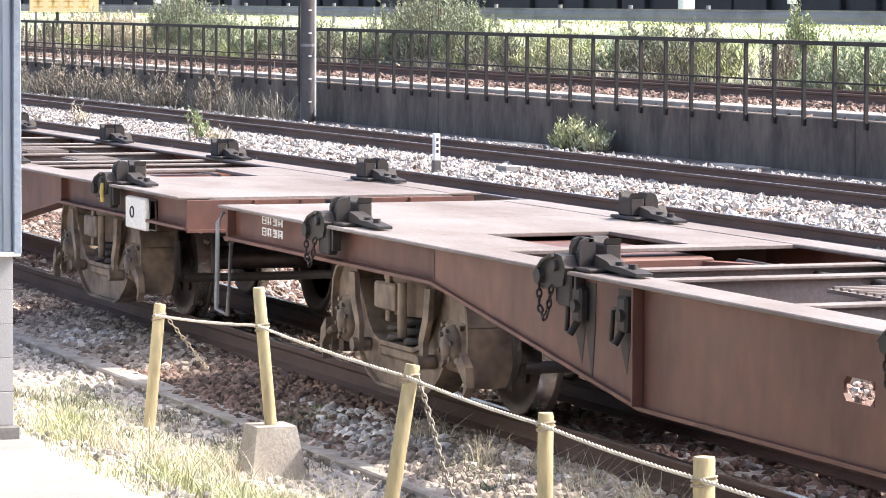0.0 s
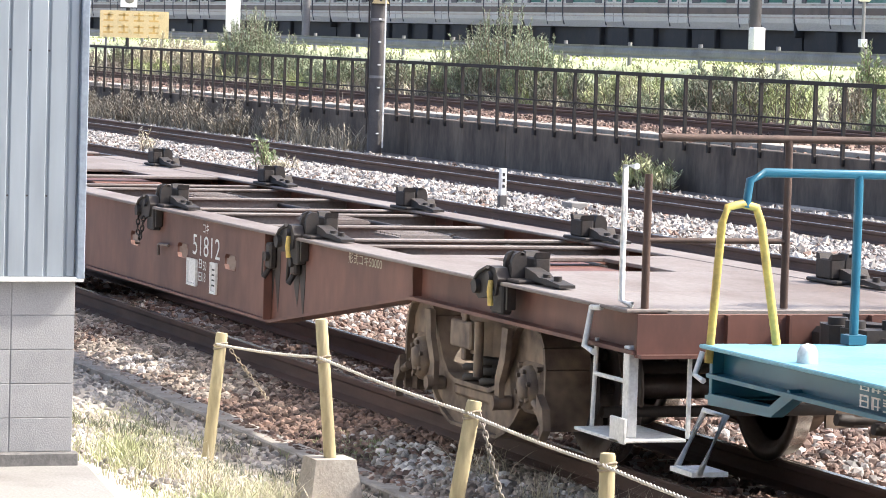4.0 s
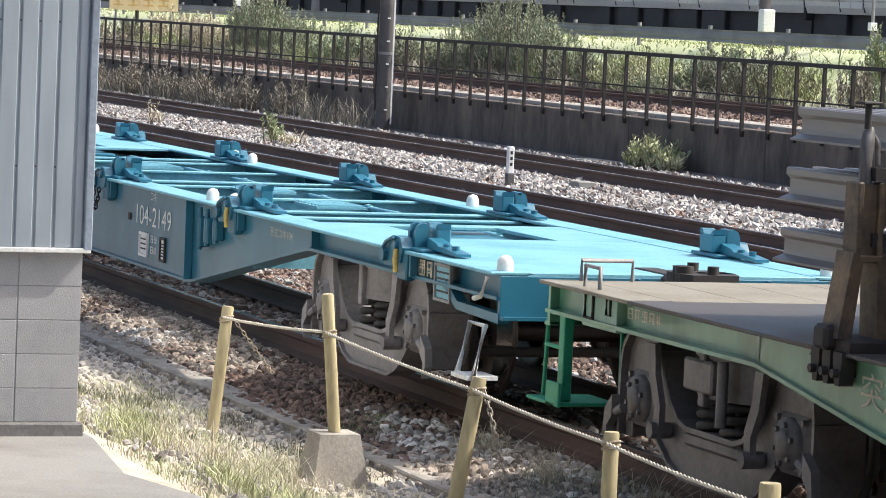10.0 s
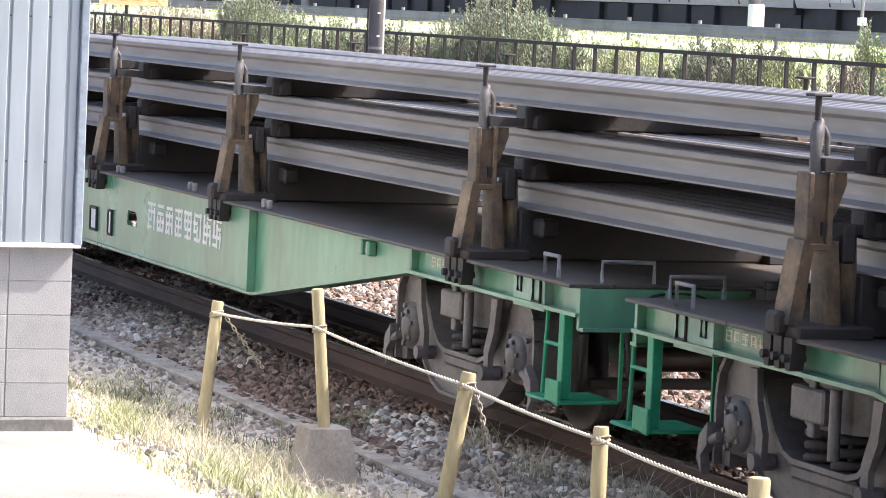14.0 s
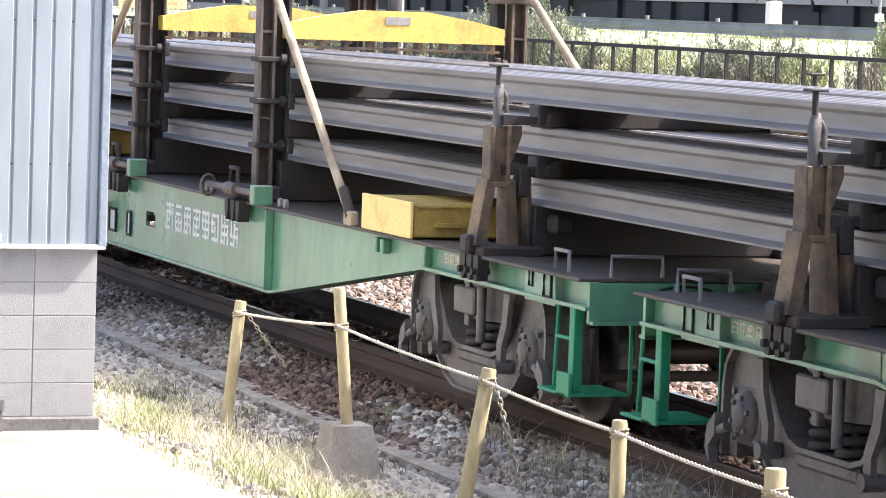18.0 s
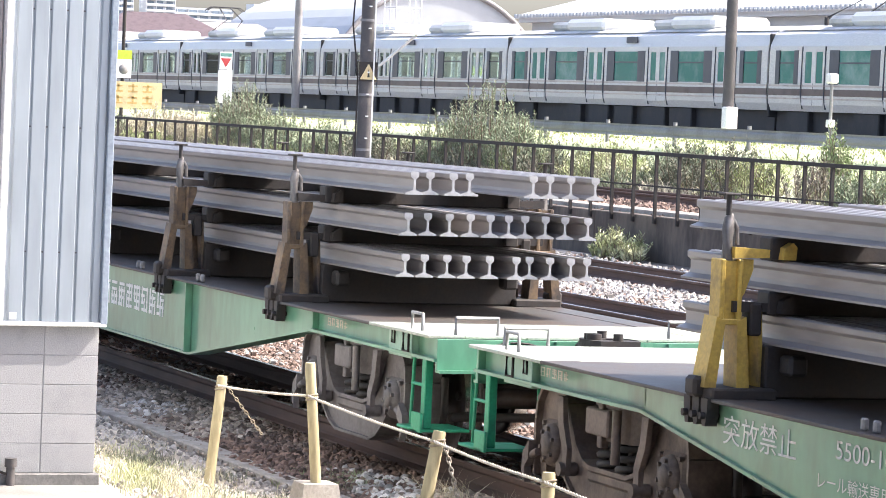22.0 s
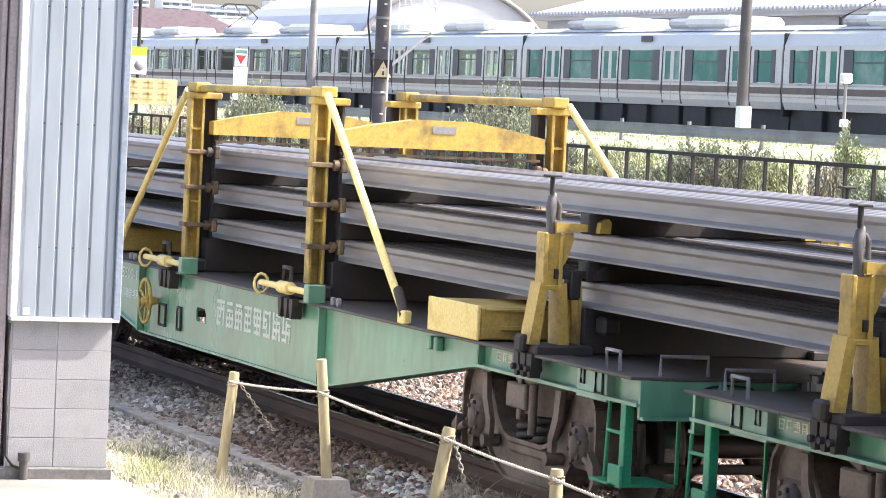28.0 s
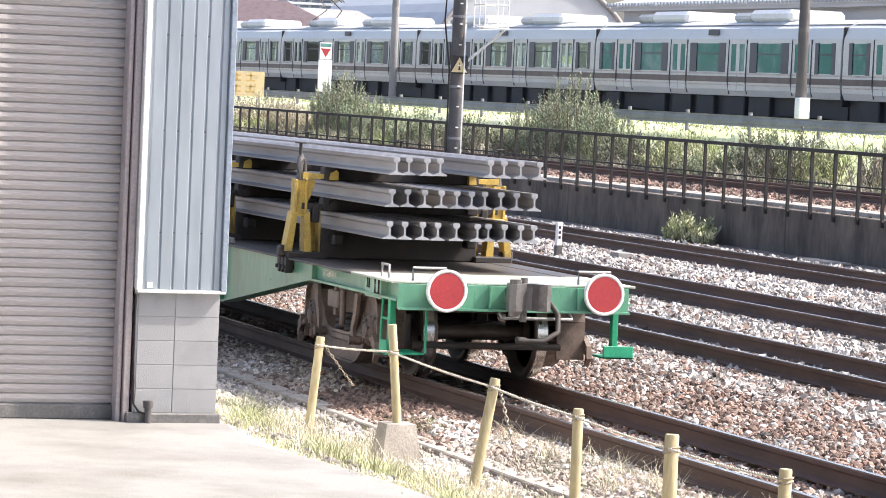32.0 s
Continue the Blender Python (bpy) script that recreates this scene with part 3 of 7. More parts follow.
def add_sills(wagon, m, hl, he, xt, xc, zt, zs, zb, recess=0.06, holes=(), ends=()):
    """Two fish-bellied side sills: web, recessed ends, flanges and stiffeners."""
    for s in (-1, 1):
        g = Geo()
        y0, y1 = sorted((s * HW, s * (HW - 0.014)))
        left = [(-xt, zt - 0.02), (-xt, zs), (-xc, zb)]
        for x0, x1, z0, z1 in holes:
            g.prism(left + [(x0, zb), (x0, zt - 0.02)], 1, y0, y1)
            g.box(x0, x1, y0, y1, zb, z0)
            g.box(x0, x1, y0, y1, z1, zt - 0.02)
            left = [(x1, zt - 0.02), (x1, zb)]
        g.prism(left + [(xc, zb), (xt, zs), (xt, zt - 0.02)], 1, y0, y1)
        sill = part("side_sill", g, m, wagon)
        for e in (-1, 1):
            g = Geo()
            a, b = sorted((s * (HW - recess), s * (HW - recess - 0.014)))
            x0, x1 = sorted((e * xt, he if e > 0 else -hl))
            g.box(x0, x1, a, b, zs, zt - 0.02)
            part("end_web", g, m, sill)
            g = Geo()
            c, d = sorted((s * (HW - recess - 0.01), s * HW))
            g.box(e * xt - 0.012, e * xt + 0.012, c, d, zs, zt - 0.02)
            part("stiffener", g, m, sill)
        p = sill_path(hl, he, xt, xc, zs, zb)
        c, d = sorted((s * (HW + 0.025), s * (HW - 0.16)))
        g = Geo().prism([(x, z - 0.018) for x, z in p] + [(x, z + 0.004) for x, z in p[::-1]], 1, c, d)
        part("lower_flange", g, m, sill)
        for x0, x1, z0, z1 in holes:
            c, d = sorted((s * (HW + 0.004), s * (HW - 0.03)))
            r = 0.3 * (z1 - z0)
            rim = [(x0 + r, z0), (x1 - r, z0), (x1, z0 + r), (x1, z1 - r), (x1 - r, z1), (x0 + r, z1), (x0, z1 - r), (x0, z0 + r)]
            corners = [(x0, z0), (x1, z0), (x1, z1), (x0, z1)]
            g = Geo()
            for k in range(4):
                a, b = rim[2 * k - 1], rim[2 * k]
                g.prism([corners[k], a, b], 1, c, d)
            part("opening_rim", g, m, sill)
        c, d = sorted((s * (HW + 0.07), s * (HW - 0.20)))
        if m is M_green:
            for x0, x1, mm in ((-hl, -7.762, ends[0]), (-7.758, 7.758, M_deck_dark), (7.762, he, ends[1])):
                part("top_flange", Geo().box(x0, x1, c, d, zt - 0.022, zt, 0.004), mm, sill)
        else:
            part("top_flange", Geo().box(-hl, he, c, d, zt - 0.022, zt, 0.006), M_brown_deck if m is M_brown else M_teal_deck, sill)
        for e in (-1, 1):
            r = Geo()
            c, d = sorted((s * (HW + 0.001), s * (HW + 0.066)))
            r.box(e * xc - 0.01, e * xc + 0.01, c, d, zb + 0.006, zt - 0.024, 0.003)
            part("stiffener", r, m, sill)
            for xr in (xc * 0.33, (xc + xt) / 2):
                r = Geo()
                c, d = sorted((s * (HW - 0.014), s * (HW - 0.14)))
                r.box(e * xr - 0.008, e * xr + 0.008, c, d, zs, zt - 0.022)
                part("stiffener", r, m, sill)


def add_ends(wagon, m, hl, hr, zt, zs, last_end=False):
    for e, he in ((-1, hl), (1, hr)):
        g = Geo()
        g.box(*sorted((e * (he + 0.006), e * (he - 0.03))), -HW - 0.004, HW + 0.004, zs - 0.03, zt - 0.026, 0.003)
        for y in (-0.62, -0.25, 0.25, 0.62):
            g.box(*sorted((e * (he + 0.004), e * (he + 0.05))), y - 0.008, y + 0.008, zs, zt - 0.03)
        g.box(*sorted((e * (he + 0.06), e * (he - 0.03))), -HW, HW, zs - 0.035, zs - 0.015)
        part("end_beam", g, m, wagon)
        c = Geo()
        c.box(*sorted((e * (he - 0.5), e * (he + 0.22))), -0.10, 0.10, 0.78, 0.96, 0.03)
        x = he + 0.20
        jaw = [(0.0, -0.15), (0.10, -0.19), (0.22, -0.20), (0.27, -0.15), (0.25, -0.08), (0.16, -0.05), (0.13, 0.0), (0.15, 0.05), (0.22, 0.09), (0.28, 0.15), (0.24, 0.20), (0.10, 0.18), (0.0, 0.15)]
        c.prism([(e * (x + a), q) for a, q in jaw], 2, 0.75, 1.0)
        c.cyl((e * (x + 0.18), -0.13, 0.70), (e * (x + 0.18), -0.13, 1.04), 0.055)
        c.cyl((e * (x + 0.05), 0.0, 0.64), (e * (x + 0.05), 0.0, 1.05), 0.035)
        # last wagon's couplers get a paler steel: sunlight put into the colour
        part("coupler", c, M_hook if last_end else M_black, wagon, "greasy knuckle coupler")
        h = Geo()
        h.tube([(e * (he + 0.03), 0.35, 0.80), (e * (he + 0.16), 0.38, 0.70), (e * (he + 0.24), 0.36, 0.55), (e * (he + 0.28), 0.20, 0.46), (e * (he + 0.26), 0.02, 0.46)], 0.026, 8)
        h.cyl((e * (he + 0.26), 0.04, 0.46), (e * (he + 0.26), -0.06, 0.47), 0.035, 8)
        part("air_hose", h, M_black, wagon)
        u = Geo()
        u.tube([(e * (he + 0.02), -0.15, 0.70), (e * (he + 0.10), -0.15, 0.66), (e * (he + 0.10), 0.55, 0.66), (e * (he + 0.02), 0.55, 0.70)], 0.016, 6)
        part("uncoupling_lever", u, M_guard, wagon)


def container_lock_meshes(m):
    """A cross-set pair of upright prongs on a base, with a long low tail along the deck."""
    g = Geo()
    g.box(-0.20, 0.30, -0.06, 0.27, 0.0, 0.03, 0.008)
    for dx in (-0.085, 0.045):
        g.prism([(-0.03, 0.03), (0.085, 0.03), (0.085, 0.17), (0.07, 0.215), (0.03, 0.225), (-0.01, 0.205), (-0.03, 0.15)], 0, dx, dx + 0.045)
    g.prism([(-0.01, 0.03), (0.07, 0.03), (0.07, 0.12), (-0.01, 0.12)], 0, -0.04, 0.045)
    g.box(-0.085, 0.09, 0.03, 0.07, 0.19, 0.222, 0.006)
    g.box(-0.10, 0.15, 0.125, 0.245, 0.03, 0.185, 0.012)
    g.prism([(0.10, 0.18), (0.15, 0.18), (0.16, 0.225), (0.13, 0.215)], 1, 0.13, 0.24)
    g.prism([(-0.10, 0.18), (-0.03, 0.18), (-0.05, 0.22), (-0.10, 0.225)], 1, 0.13, 0.24)
    g.box(-0.06, 0.10, 0.075, 0.13, 0.03, 0.09)
    g.prism([(0.15, 0.03), (0.80, 0.012), (0.80, 0.035), (0.55, 0.06), (0.40, 0.062), (0.34, 0.085), (0.15, 0.115)], 1, 0.05, 0.17)
    for x in (0.42, 0.62):
        g.cyl((x, 0.11, 0.04), (x, 0.11, 0.085), 0.03, 8)
    a = Geo()
    a.prism([(-0.40, -0.10), (-0.30, -0.15), (-0.12, -0.13), (0.04, -0.10), (0.08, 0.02), (0.02, 0.10), (-0.10, 0.11), (-0.24, 0.06), (-0.38, -0.02)], 1, -0.13, -0.035)
    a.cyl((-0.30, -0.17, -0.06), (-0.30, 0.0, -0.06), 0.055, 12)
    a.cyl((-0.06, -0.16, 0.03), (-0.06, 0.0, 0.03), 0.04, 10)
    a.tube([(-0.38, -0.15, -0.05), (-0.24, -0.155, 0.05), (-0.08, -0.15, 0.10)], 0.016, 6)
    b = Geo()
    b.box(-0.10, 0.12, -0.11, -0.03, -0.24, -0.02, 0.012)
    b.box(0.16, 0.19, -0.10, -0.03, -0.20, -0.02, 0.004)
    b.cyl((-0.14, -0.08, -0.22), (-0.14, -0.08, 0.0), 0.018, 8)
    return g.mesh("container_lock", m), a.mesh("latch_arm", m), b.mesh("lock_housing", m)


def chain_mesh(path, r=0.008, link=0.055):
    """Separate oval links along a path."""
    g, pts = Geo(), [Vector(p) for p in path]
    run, k = 0.0, 0
    for a, b in zip(pts, pts[1:]):
        d = (b - a)
        n = max(1, round(d.length / link))
        for i in range(n):
            c = a + d * ((i + 0.5) / n)
            t = d.normalized()
            s = t.cross(Vector((0.2, 1, 0.3))).normalized()
            if k % 2:
                s = t.cross(s).normalized()
            ring = [c + t * math.cos(q) * link * 0.62 + s * math.sin(q) * link * 0.30 for q in [2 * math.pi * j / 8 for j in range(8)]]
            g.tube(ring, r, 5, closed=True)
            k += 1
    return g


def add_container_deck(wagon, m, md, hl, hr, zt, locks):
    """Open frame of a container wagon: plated ends, cross beams, bracing, locks."""
    for e, he in ((-1, hl), (1, hr)):
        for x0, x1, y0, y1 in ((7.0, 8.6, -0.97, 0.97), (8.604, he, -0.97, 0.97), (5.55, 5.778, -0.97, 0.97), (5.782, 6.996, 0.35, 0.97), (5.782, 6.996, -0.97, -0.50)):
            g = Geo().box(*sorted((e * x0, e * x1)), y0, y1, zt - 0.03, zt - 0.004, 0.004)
            part("deck_plate", g, md, wagon, "worn flat deck plate, light on its top put into the colour")
        g = Geo()
        g.box(*sorted((e * 5.4, e * (he - 0.05))), -0.34, 0.34, zt - 0.32, zt - 0.06, 0.01)
        part("centre_sill", g, m, wagon)
        g = Geo()
        g.prism([(e * 4.3, 0.95), (e * 4.42, 0.97), (e * 5.6, 0.25), (e * 5.5, 0.2)], 2, zt - 0.14, zt - 0.08)
        g.prism([(e * 4.3, -0.95), (e * 4.42, -0.97), (e * 5.6, -0.25), (e * 5.5, -0.2)], 2, zt - 0.14, zt - 0.08)
        part("diagonal_brace", g, m, wagon)
    for x in [q + d for q in locks[1:4] for d in (-0.35, 0.35)] + [(locks[1] + locks[2]) / 2, (locks[2] + locks[3]) / 2]:
        g = Geo()
        g.box(x - 0.06, x + 0.06, -0.98, 0.98, zt - 0.05, zt - 0.03, 0.004)
        g.box(x - 0.006, x + 0.006, -1.12, 1.12, zt - 0.42, zt - 0.05)
        part("cross_beam", g, md, wagon)
    g = Geo()
    g.box(-5.4, 5.4, -0.22, -0.08, zt - 0.40, zt - 0.20, 0.01)
    g.box(-5.4, 5.4, 0.08, 0.22, zt - 0.40, zt - 0.20, 0.01)
    part("centre_sill", g, m, wagon)
    for y, z, x0, x1 in ((-0.62, -0.10, -5.4, 5.4), (0.5, -0.09, -5.4, 5.4), (0.62, -0.12, -3.6, 5.2)):
        g = Geo()
        g.cyl((x0, y, zt + z), (x1, y, zt + z), 0.022, 8)
        for k in range(9):
            x = x0 + (x1 - x0) * (k + 0.5) / 9
            g.cyl((x - 0.05, y, zt + z), (x + 0.05, y, zt + z), 0.034, 8)
        part("brake_pipe", g, M_black if m is M_brown else md, wagon)
    for x in (-2.6, 1.0, 2.9):
        g = Geo()
        g.box(x - 0.30, x + 0.30, -0.20, 0.22, zt - 0.055, zt - 0.035)
        for k in range(7):
            g.box(x - 0.28 + k * 0.09, x - 0.25 + k * 0.09, -0.18, 0.20, zt - 0.035, zt - 0.022)
        part("foot_grating", g, md, wagon)
    lock, arm, box = container_lock_meshes(M_black if m is M_brown else m)
    k = 0
    for x in locks:
        for s in (-1, 1):
            o = part("container_lock", lock, None, wagon, "container lock with latch arm", (x, s * (HW - 0.02), zt))
            o.scale = (0.85, -0.82 * s, 0.80)
            part("latch_arm", arm, None, o)
            part("lock_housing", box, None, o)
            if s < 0 and x <= 0.5:
                part("chain", chain_mesh([(-0.32, -0.14, -0.10), (-0.30, -0.15, -0.26), (-0.22, -0.15, -0.36), (-0.14, -0.15, -0.26), (-0.12, -0.14, -0.12)]), M_black, o)
            if s < 0 and x > 0.5:
                part("latch_handle", Geo().tube([(-0.03, -0.14, 0.0), (0.0, -0.16, -0.08), (0.0, -0.15, -0.18)], 0.022, 8), M_yellow_box, o, "yellow latch handle")


def add_marker_lamps(wagon, zt, places):
    for x, s in places:
        g = Geo()
        g.lathe([(0.0, 0.052), (0.055, 0.05), (0.085, 0.035), (0.097, 0.0)], (0, 0, 0), 2, 12)
        part("dome_cap", g, M_white, wagon, "white dome cap", (x, s * (HW - 0.06), zt))


def add_hand_wheel(wagon, x, z, r=0.21, m=M_yellow_box):
    g = Geo()
    g.tube([(r * math.cos(2 * math.pi * k / 28), 0, r * math.sin(2 * math.pi * k / 28)) for k in range(28)], 0.016, 8, closed=True)
    for k in range(6):
        a = 2 * math.pi * k / 6 + 0.5
        g.cyl((0.03 * math.cos(a), 0.01, 0.03 * math.sin(a)), (r * math.cos(a), 0, r * math.sin(a)), 0.012, 6)
    g.lathe([(-0.03, 0.0), (-0.03, 0.035), (0.04, 0.045), (0.12, 0.03)], (0, 0, 0), 1, 12)
    part("hand_brake_wheel", g, m, wagon, "yellow spoked hand brake wheel", (x, -HW - 0.12, z))


def add_plate(wagon, x0, x1, z0, z1, frame_m, face_m, marks=0):
    """A card holder: frame, card and bars of unreadable print."""
    y = -HW
    g = Geo()
    for a, b, c, d in ((x0, x1, z1 - 0.02, z1), (x0, x1, z0, z0 + 0.02), (x0, x0 + 0.02, z0 + 0.02, z1 - 0.02), (x1 - 0.02, x1, z0 + 0.02, z1 - 0.02)):
        g.box(a, b, y - 0.02, y, c, d)
    f = part("card_holder", g, frame_m, wagon)
    part("card", Geo().box(x0 + 0.022, x1 - 0.022, y - 0.008, y - 0.002, z0 + 0.022, z1 - 0.022), face_m, f, "pale paper card")
    for k in range(marks):
        zz = z1 - 0.05 - k * (z1 - z0 - 0.08) / max(1, marks)
        part("print_line", Geo().box(x0 + 0.035, x1 - 0.035 - 0.02 * (k % 2), y - 0.012, y - 0.0085, zz - 0.012, zz), M_ink, f)


def bars(wagon, x0, z0, n, w, h, gap, m, name="faded_marking", label=""):
    """Unreadable lettering: one mark of plain upright and level bars for each character."""
    y = -HW - 0.003
    for k in range(n):
        g, x = Geo(), x0 + k * (w + gap)
        up = ((0.0, 0.16), (0.84, 1.0), (0.42, 0.58), (0.12, 0.26), (0.64, 0.80))
        lv = ((0.0, 0.12), (0.44, 0.56), (0.86, 1.0), (0.24, 0.34), (0.66, 0.76))
        for i in range(2 + (k * 7) % 2):
            a, b = up[(k * 3 + i) % 5]
            g.box(x + w * a, x + w * b, y, y + 0.002, z0, z0 + h)
        for i in range(2 + (k * 5 + 1) % 3):
            a, b = lv[(k * 2 + i) % 5]
            g.box(x, x + w, y - 0.0012, y + 0.0008, z0 + h * a, z0 + h * b)
        part(name, g, m, wagon, label)


def stroke_marks(wagon, x0, z0, n, w, h, gap, m, label):
    """A row of plain stroke blocks that stand for a firm's painted name."""
    y = -HW - 0.003
    rng = random.Random(8)
    for k in range(n):
        g, x = Geo(), x0 + k * (w + gap)
        for i, a in enumerate((0.04, 0.40, 0.78)):
            b, d = rng.choice(((0.0, 1.0), (0.0, 0.55), (0.40, 1.0), (0.0, 0.80)))
            g.box(x + w * a, x + w * (a + 0.16), y, y + 0.002, z0 + h * b, z0 + h * d)
        for i, b in enumerate((0.03, 0.30, 0.58, 0.85)):
            a, c = rng.choice(((0.0, 1.0), (0.0, 0.52), (0.44, 1.0), (0.10, 0.92)))
            g.box(x + w * a, x + w * c, y - 0.0008, y + 0.0012, z0 + h * b, z0 + h * (b + 0.12))
        part("owner_mark", g, m, wagon, label)


def add_side_boxes(wagon, m, x, zt):
    """Latch gear that hangs below the sill's top at the panel joint."""
    for dx, w, h in ((0.02, 0.11, 0.20), (0.26, 0.10, 0.16), (-0.18, 0.07, 0.24)):
        g = Geo()
        g.box(x + dx - w / 2, x + dx + w / 2, -HW - 0.075, -HW, zt - 0.12 - h, zt - 0.12, 0.012)
        g.cyl((x + dx, -HW - 0.06, zt - 0.14 - h), (x + dx, -HW - 0.06, zt - 0.05), 0.02, 8)
        part("latch_gear", g, m, wagon)


def add_step(wagon, x, z0, z1, m, wide=0.36, y=-1.12):
    g = Geo()
    g.box(x - 0.04, x + 0.04, y - 0.03, y + 0.03, z0, z1, 0.006)
    g.box(x + 0.08, x + 0.10, y + 0.30, y + 0.32, z0, z1)
    g.box(x - wide, x + 0.10, y - 0.10, y + 0.30, z0 - 0.02, z0, 0.005)
    g.box(x - 0.04, x + 0.16, y - 0.10, y - 0.08, z0 - 0.02, z0 + 0.12, 0.005)
    g.cyl((x - wide + 0.02, y, z0), (x - wide + 0.06, y, z1), 0.014, 6)
    g.cyl((x - wide + 0.04, y, (z0 + z1) / 2 + 0.05), (x, y, (z0 + z1) / 2 + 0.05), 0.014, 6)
    part("step", g, m, wagon, "hanging shunter's step")


def brown_wagon(c, numbered):
    hl, he, xt, xc, zt, zs, zb = 10.38, 9.88, 6.2, 3.14, 1.05, 0.82, 0.40
    w = thing("container_wagon", "weathered brown container flat wagon with an open deck, empty", "freight wagon", (c, 0, 0), "wagons of the train")
    add_sills(w, M_brown, hl, he, xt, xc, zt, zs, zb, holes=[(x - 0.15, x + 0.15, 0.685, 0.80) for x in (-0.75, 0.72, 2.06)])
    add_ends(w, M_brown, hl, he, zt, zs)
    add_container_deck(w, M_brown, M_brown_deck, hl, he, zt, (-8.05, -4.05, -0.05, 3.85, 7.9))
    for x in (-7.1, 7.1):
        add_bogie(w, x, M_bogie_tan, "cast")
    for x in (-3.55, 3.55):
        for dx in (-0.35, 0.25):
            g = Geo()
            g.box(x + dx - 0.06, x + dx + 0.06, -HW - 0.06, -HW, zt - 0.27, zt - 0.08, 0.015)
            g.cyl((x + dx + 0.02, -HW - 0.085, zt - 0.18), (x + dx + 0.02, -HW - 0.02, zt - 0.18), 0.035, 10)
            g.cyl((x + dx - 0.05, -HW - 0.07, zt - 0.34), (x + dx - 0.05, -HW - 0.02, zt - 0.26), 0.02, 8)
            g.tube([(x + dx - 0.16, -HW - 0.04, zt - 0.33), (x + dx - 0.13, -HW - 0.045, zt - 0.16), (x + dx - 0.04, -HW - 0.045, zt - 0.14)], 0.014, 6)
            part("latch_gear", g, M_black, w)
            for k, (u, v, h) in enumerate(((-0.16, 0.02, 0.50), (0.0, 0.15, 0.58))):
                g = Geo().prism([(x + dx + u, zt - 0.05), (x + dx + v, zt - 0.05), (x + dx + v - 0.01, zt - 0.30), (x + dx + (u + v) / 2 + 0.03, zt - h), (x + dx + u + 0.02, zt - 0.32)], 1, -HW - 0.0025 - 0.001 * k, -HW - 0.001)
                part("grease_streak", g, M_black, w, "dark greasy streak")
    g = Geo().tube([(0.10, -HW - 0.03, 0.665), (0.10, -HW - 0.035, 0.745), (0.14, -HW - 0.035, 0.755), (0.40, -HW - 0.03, 0.76)], 0.012, 8)
    part("pipe_bracket", g, M_brown_deck, w)
    if numbered:
        lettering("class_lettering", "コキ", M_letter, w, 1.30, 0.915, 0.08, -HW - 0.004)
        lettering("running_number", "51812", M_letter, w, 1.02, 0.735, 0.16, -HW - 0.004, 0.76)
        add_plate(w, 0.90, 1.16, 0.49, 0.70, M_white, M_white)
        add_plate(w, 1.56, 1.72, 0.47, 0.71, M_white, M_white, 4)
        lettering("tare_lettering", "50", M_letter, w, 1.32, 0.63, 0.07, -HW - 0.004)
        lettering("tare_lettering", "18", M_letter, w, 1.32, 0.54, 0.07, -HW - 0.004)
        bars(w, 1.20, 0.64, 1, 0.08, 0.07, 0.02, M_letter)
        bars(w, 1.20, 0.54, 1, 0.08, 0.07, 0.02, M_letter)
        lettering("type_lettering", "形式コキ50000", M_letter_worn, w, 4.90, 0.945, 0.075, -HW - 0.004, 0.70)
    bars(w, -9.55, 0.965, 4, 0.09, 0.055, 0.03, M_letter)
    bars(w, -9.55, 0.885, 4, 0.09, 0.055, 0.03, M_letter)
    g = Geo()
    g.tube([(-hl + 0.02, -HW - 0.03, 1.0), (-hl - 0.02, -HW - 0.06, 0.92), (-hl - 0.02, -HW - 0.07, 0.30), (-hl + 0.24, -HW - 0.07, 0.28), (-hl + 0.30, -HW - 0.06, 0.80)], 0.018, 8)
    part("stirrup_step", g, M_guard, w, "worn grey stirrup step")
    MOVERS.append((w, c))
    if not numbered:
        g = Geo().box(8.30, 8.86, -HW - 0.03, -HW + 0.02, 0.73, 0.98, 0.012)
        panel = part("side_panel", g, M_white, w, "dirty white panel box")
        part("ring_mark", Geo().tube([(8.50 + 0.05 * math.cos(q), -HW - 0.031, 0.86 + 0.04 * math.sin(q)) for q in [2 * math.pi * i / 14 for i in range(14)]], 0.008, 6, closed=True), M_ink, panel)
        part("card_holder", Geo().tube([(8.94, -HW - 0.012, 0.75), (9.12, -HW - 0.012, 0.75), (9.12, -HW - 0.012, 0.98), (8.94, -HW - 0.012, 0.98)], 0.012, 6, closed=True), M_black, w)
        return w
    # end platform rails
    e = 1
    g = Geo()
    x = e * (he - 0.05)
    g.tube([(x, -1.08, zt), (x, -1.08, 1.78)], 0.022, 8)
    g.tube([(x, -1.02, 1.98), (x, 0.95, 1.98), (x, 1.05, 1.93), (x, 1.10, 1.82)], 0.022, 8)
    for y in (-0.25, 0.55, 0.85):
        g.cyl((x, y, zt), (x, y, 1.98), 0.022, 8)
    g.cyl((x, -1.08, 1.42), (x, -0.25, 1.42), 0.016, 8)
    part("end_handrail", g, M_rust, w, "rusty pipe handrail across the end")
    g = Geo()
    g.lathe([(0.0, 0.04), (0.03, 0.16), (0.05, 0.18), (0.07, 0.16), (0.07, 0.0)], (x, 0.62, 1.98), 2, 16)
    part("brake_wheel", g, M_rust, w)
    g = Geo()
    g.tube([(x - 0.1, -1.12, zt), (x - 0.02, -1.15, zt + 0.02), (x - 0.16, -1.15, zt + 0.03), (x - 0.16, -1.15, 1.82), (x, -1.15, 1.82)], 0.018, 8)
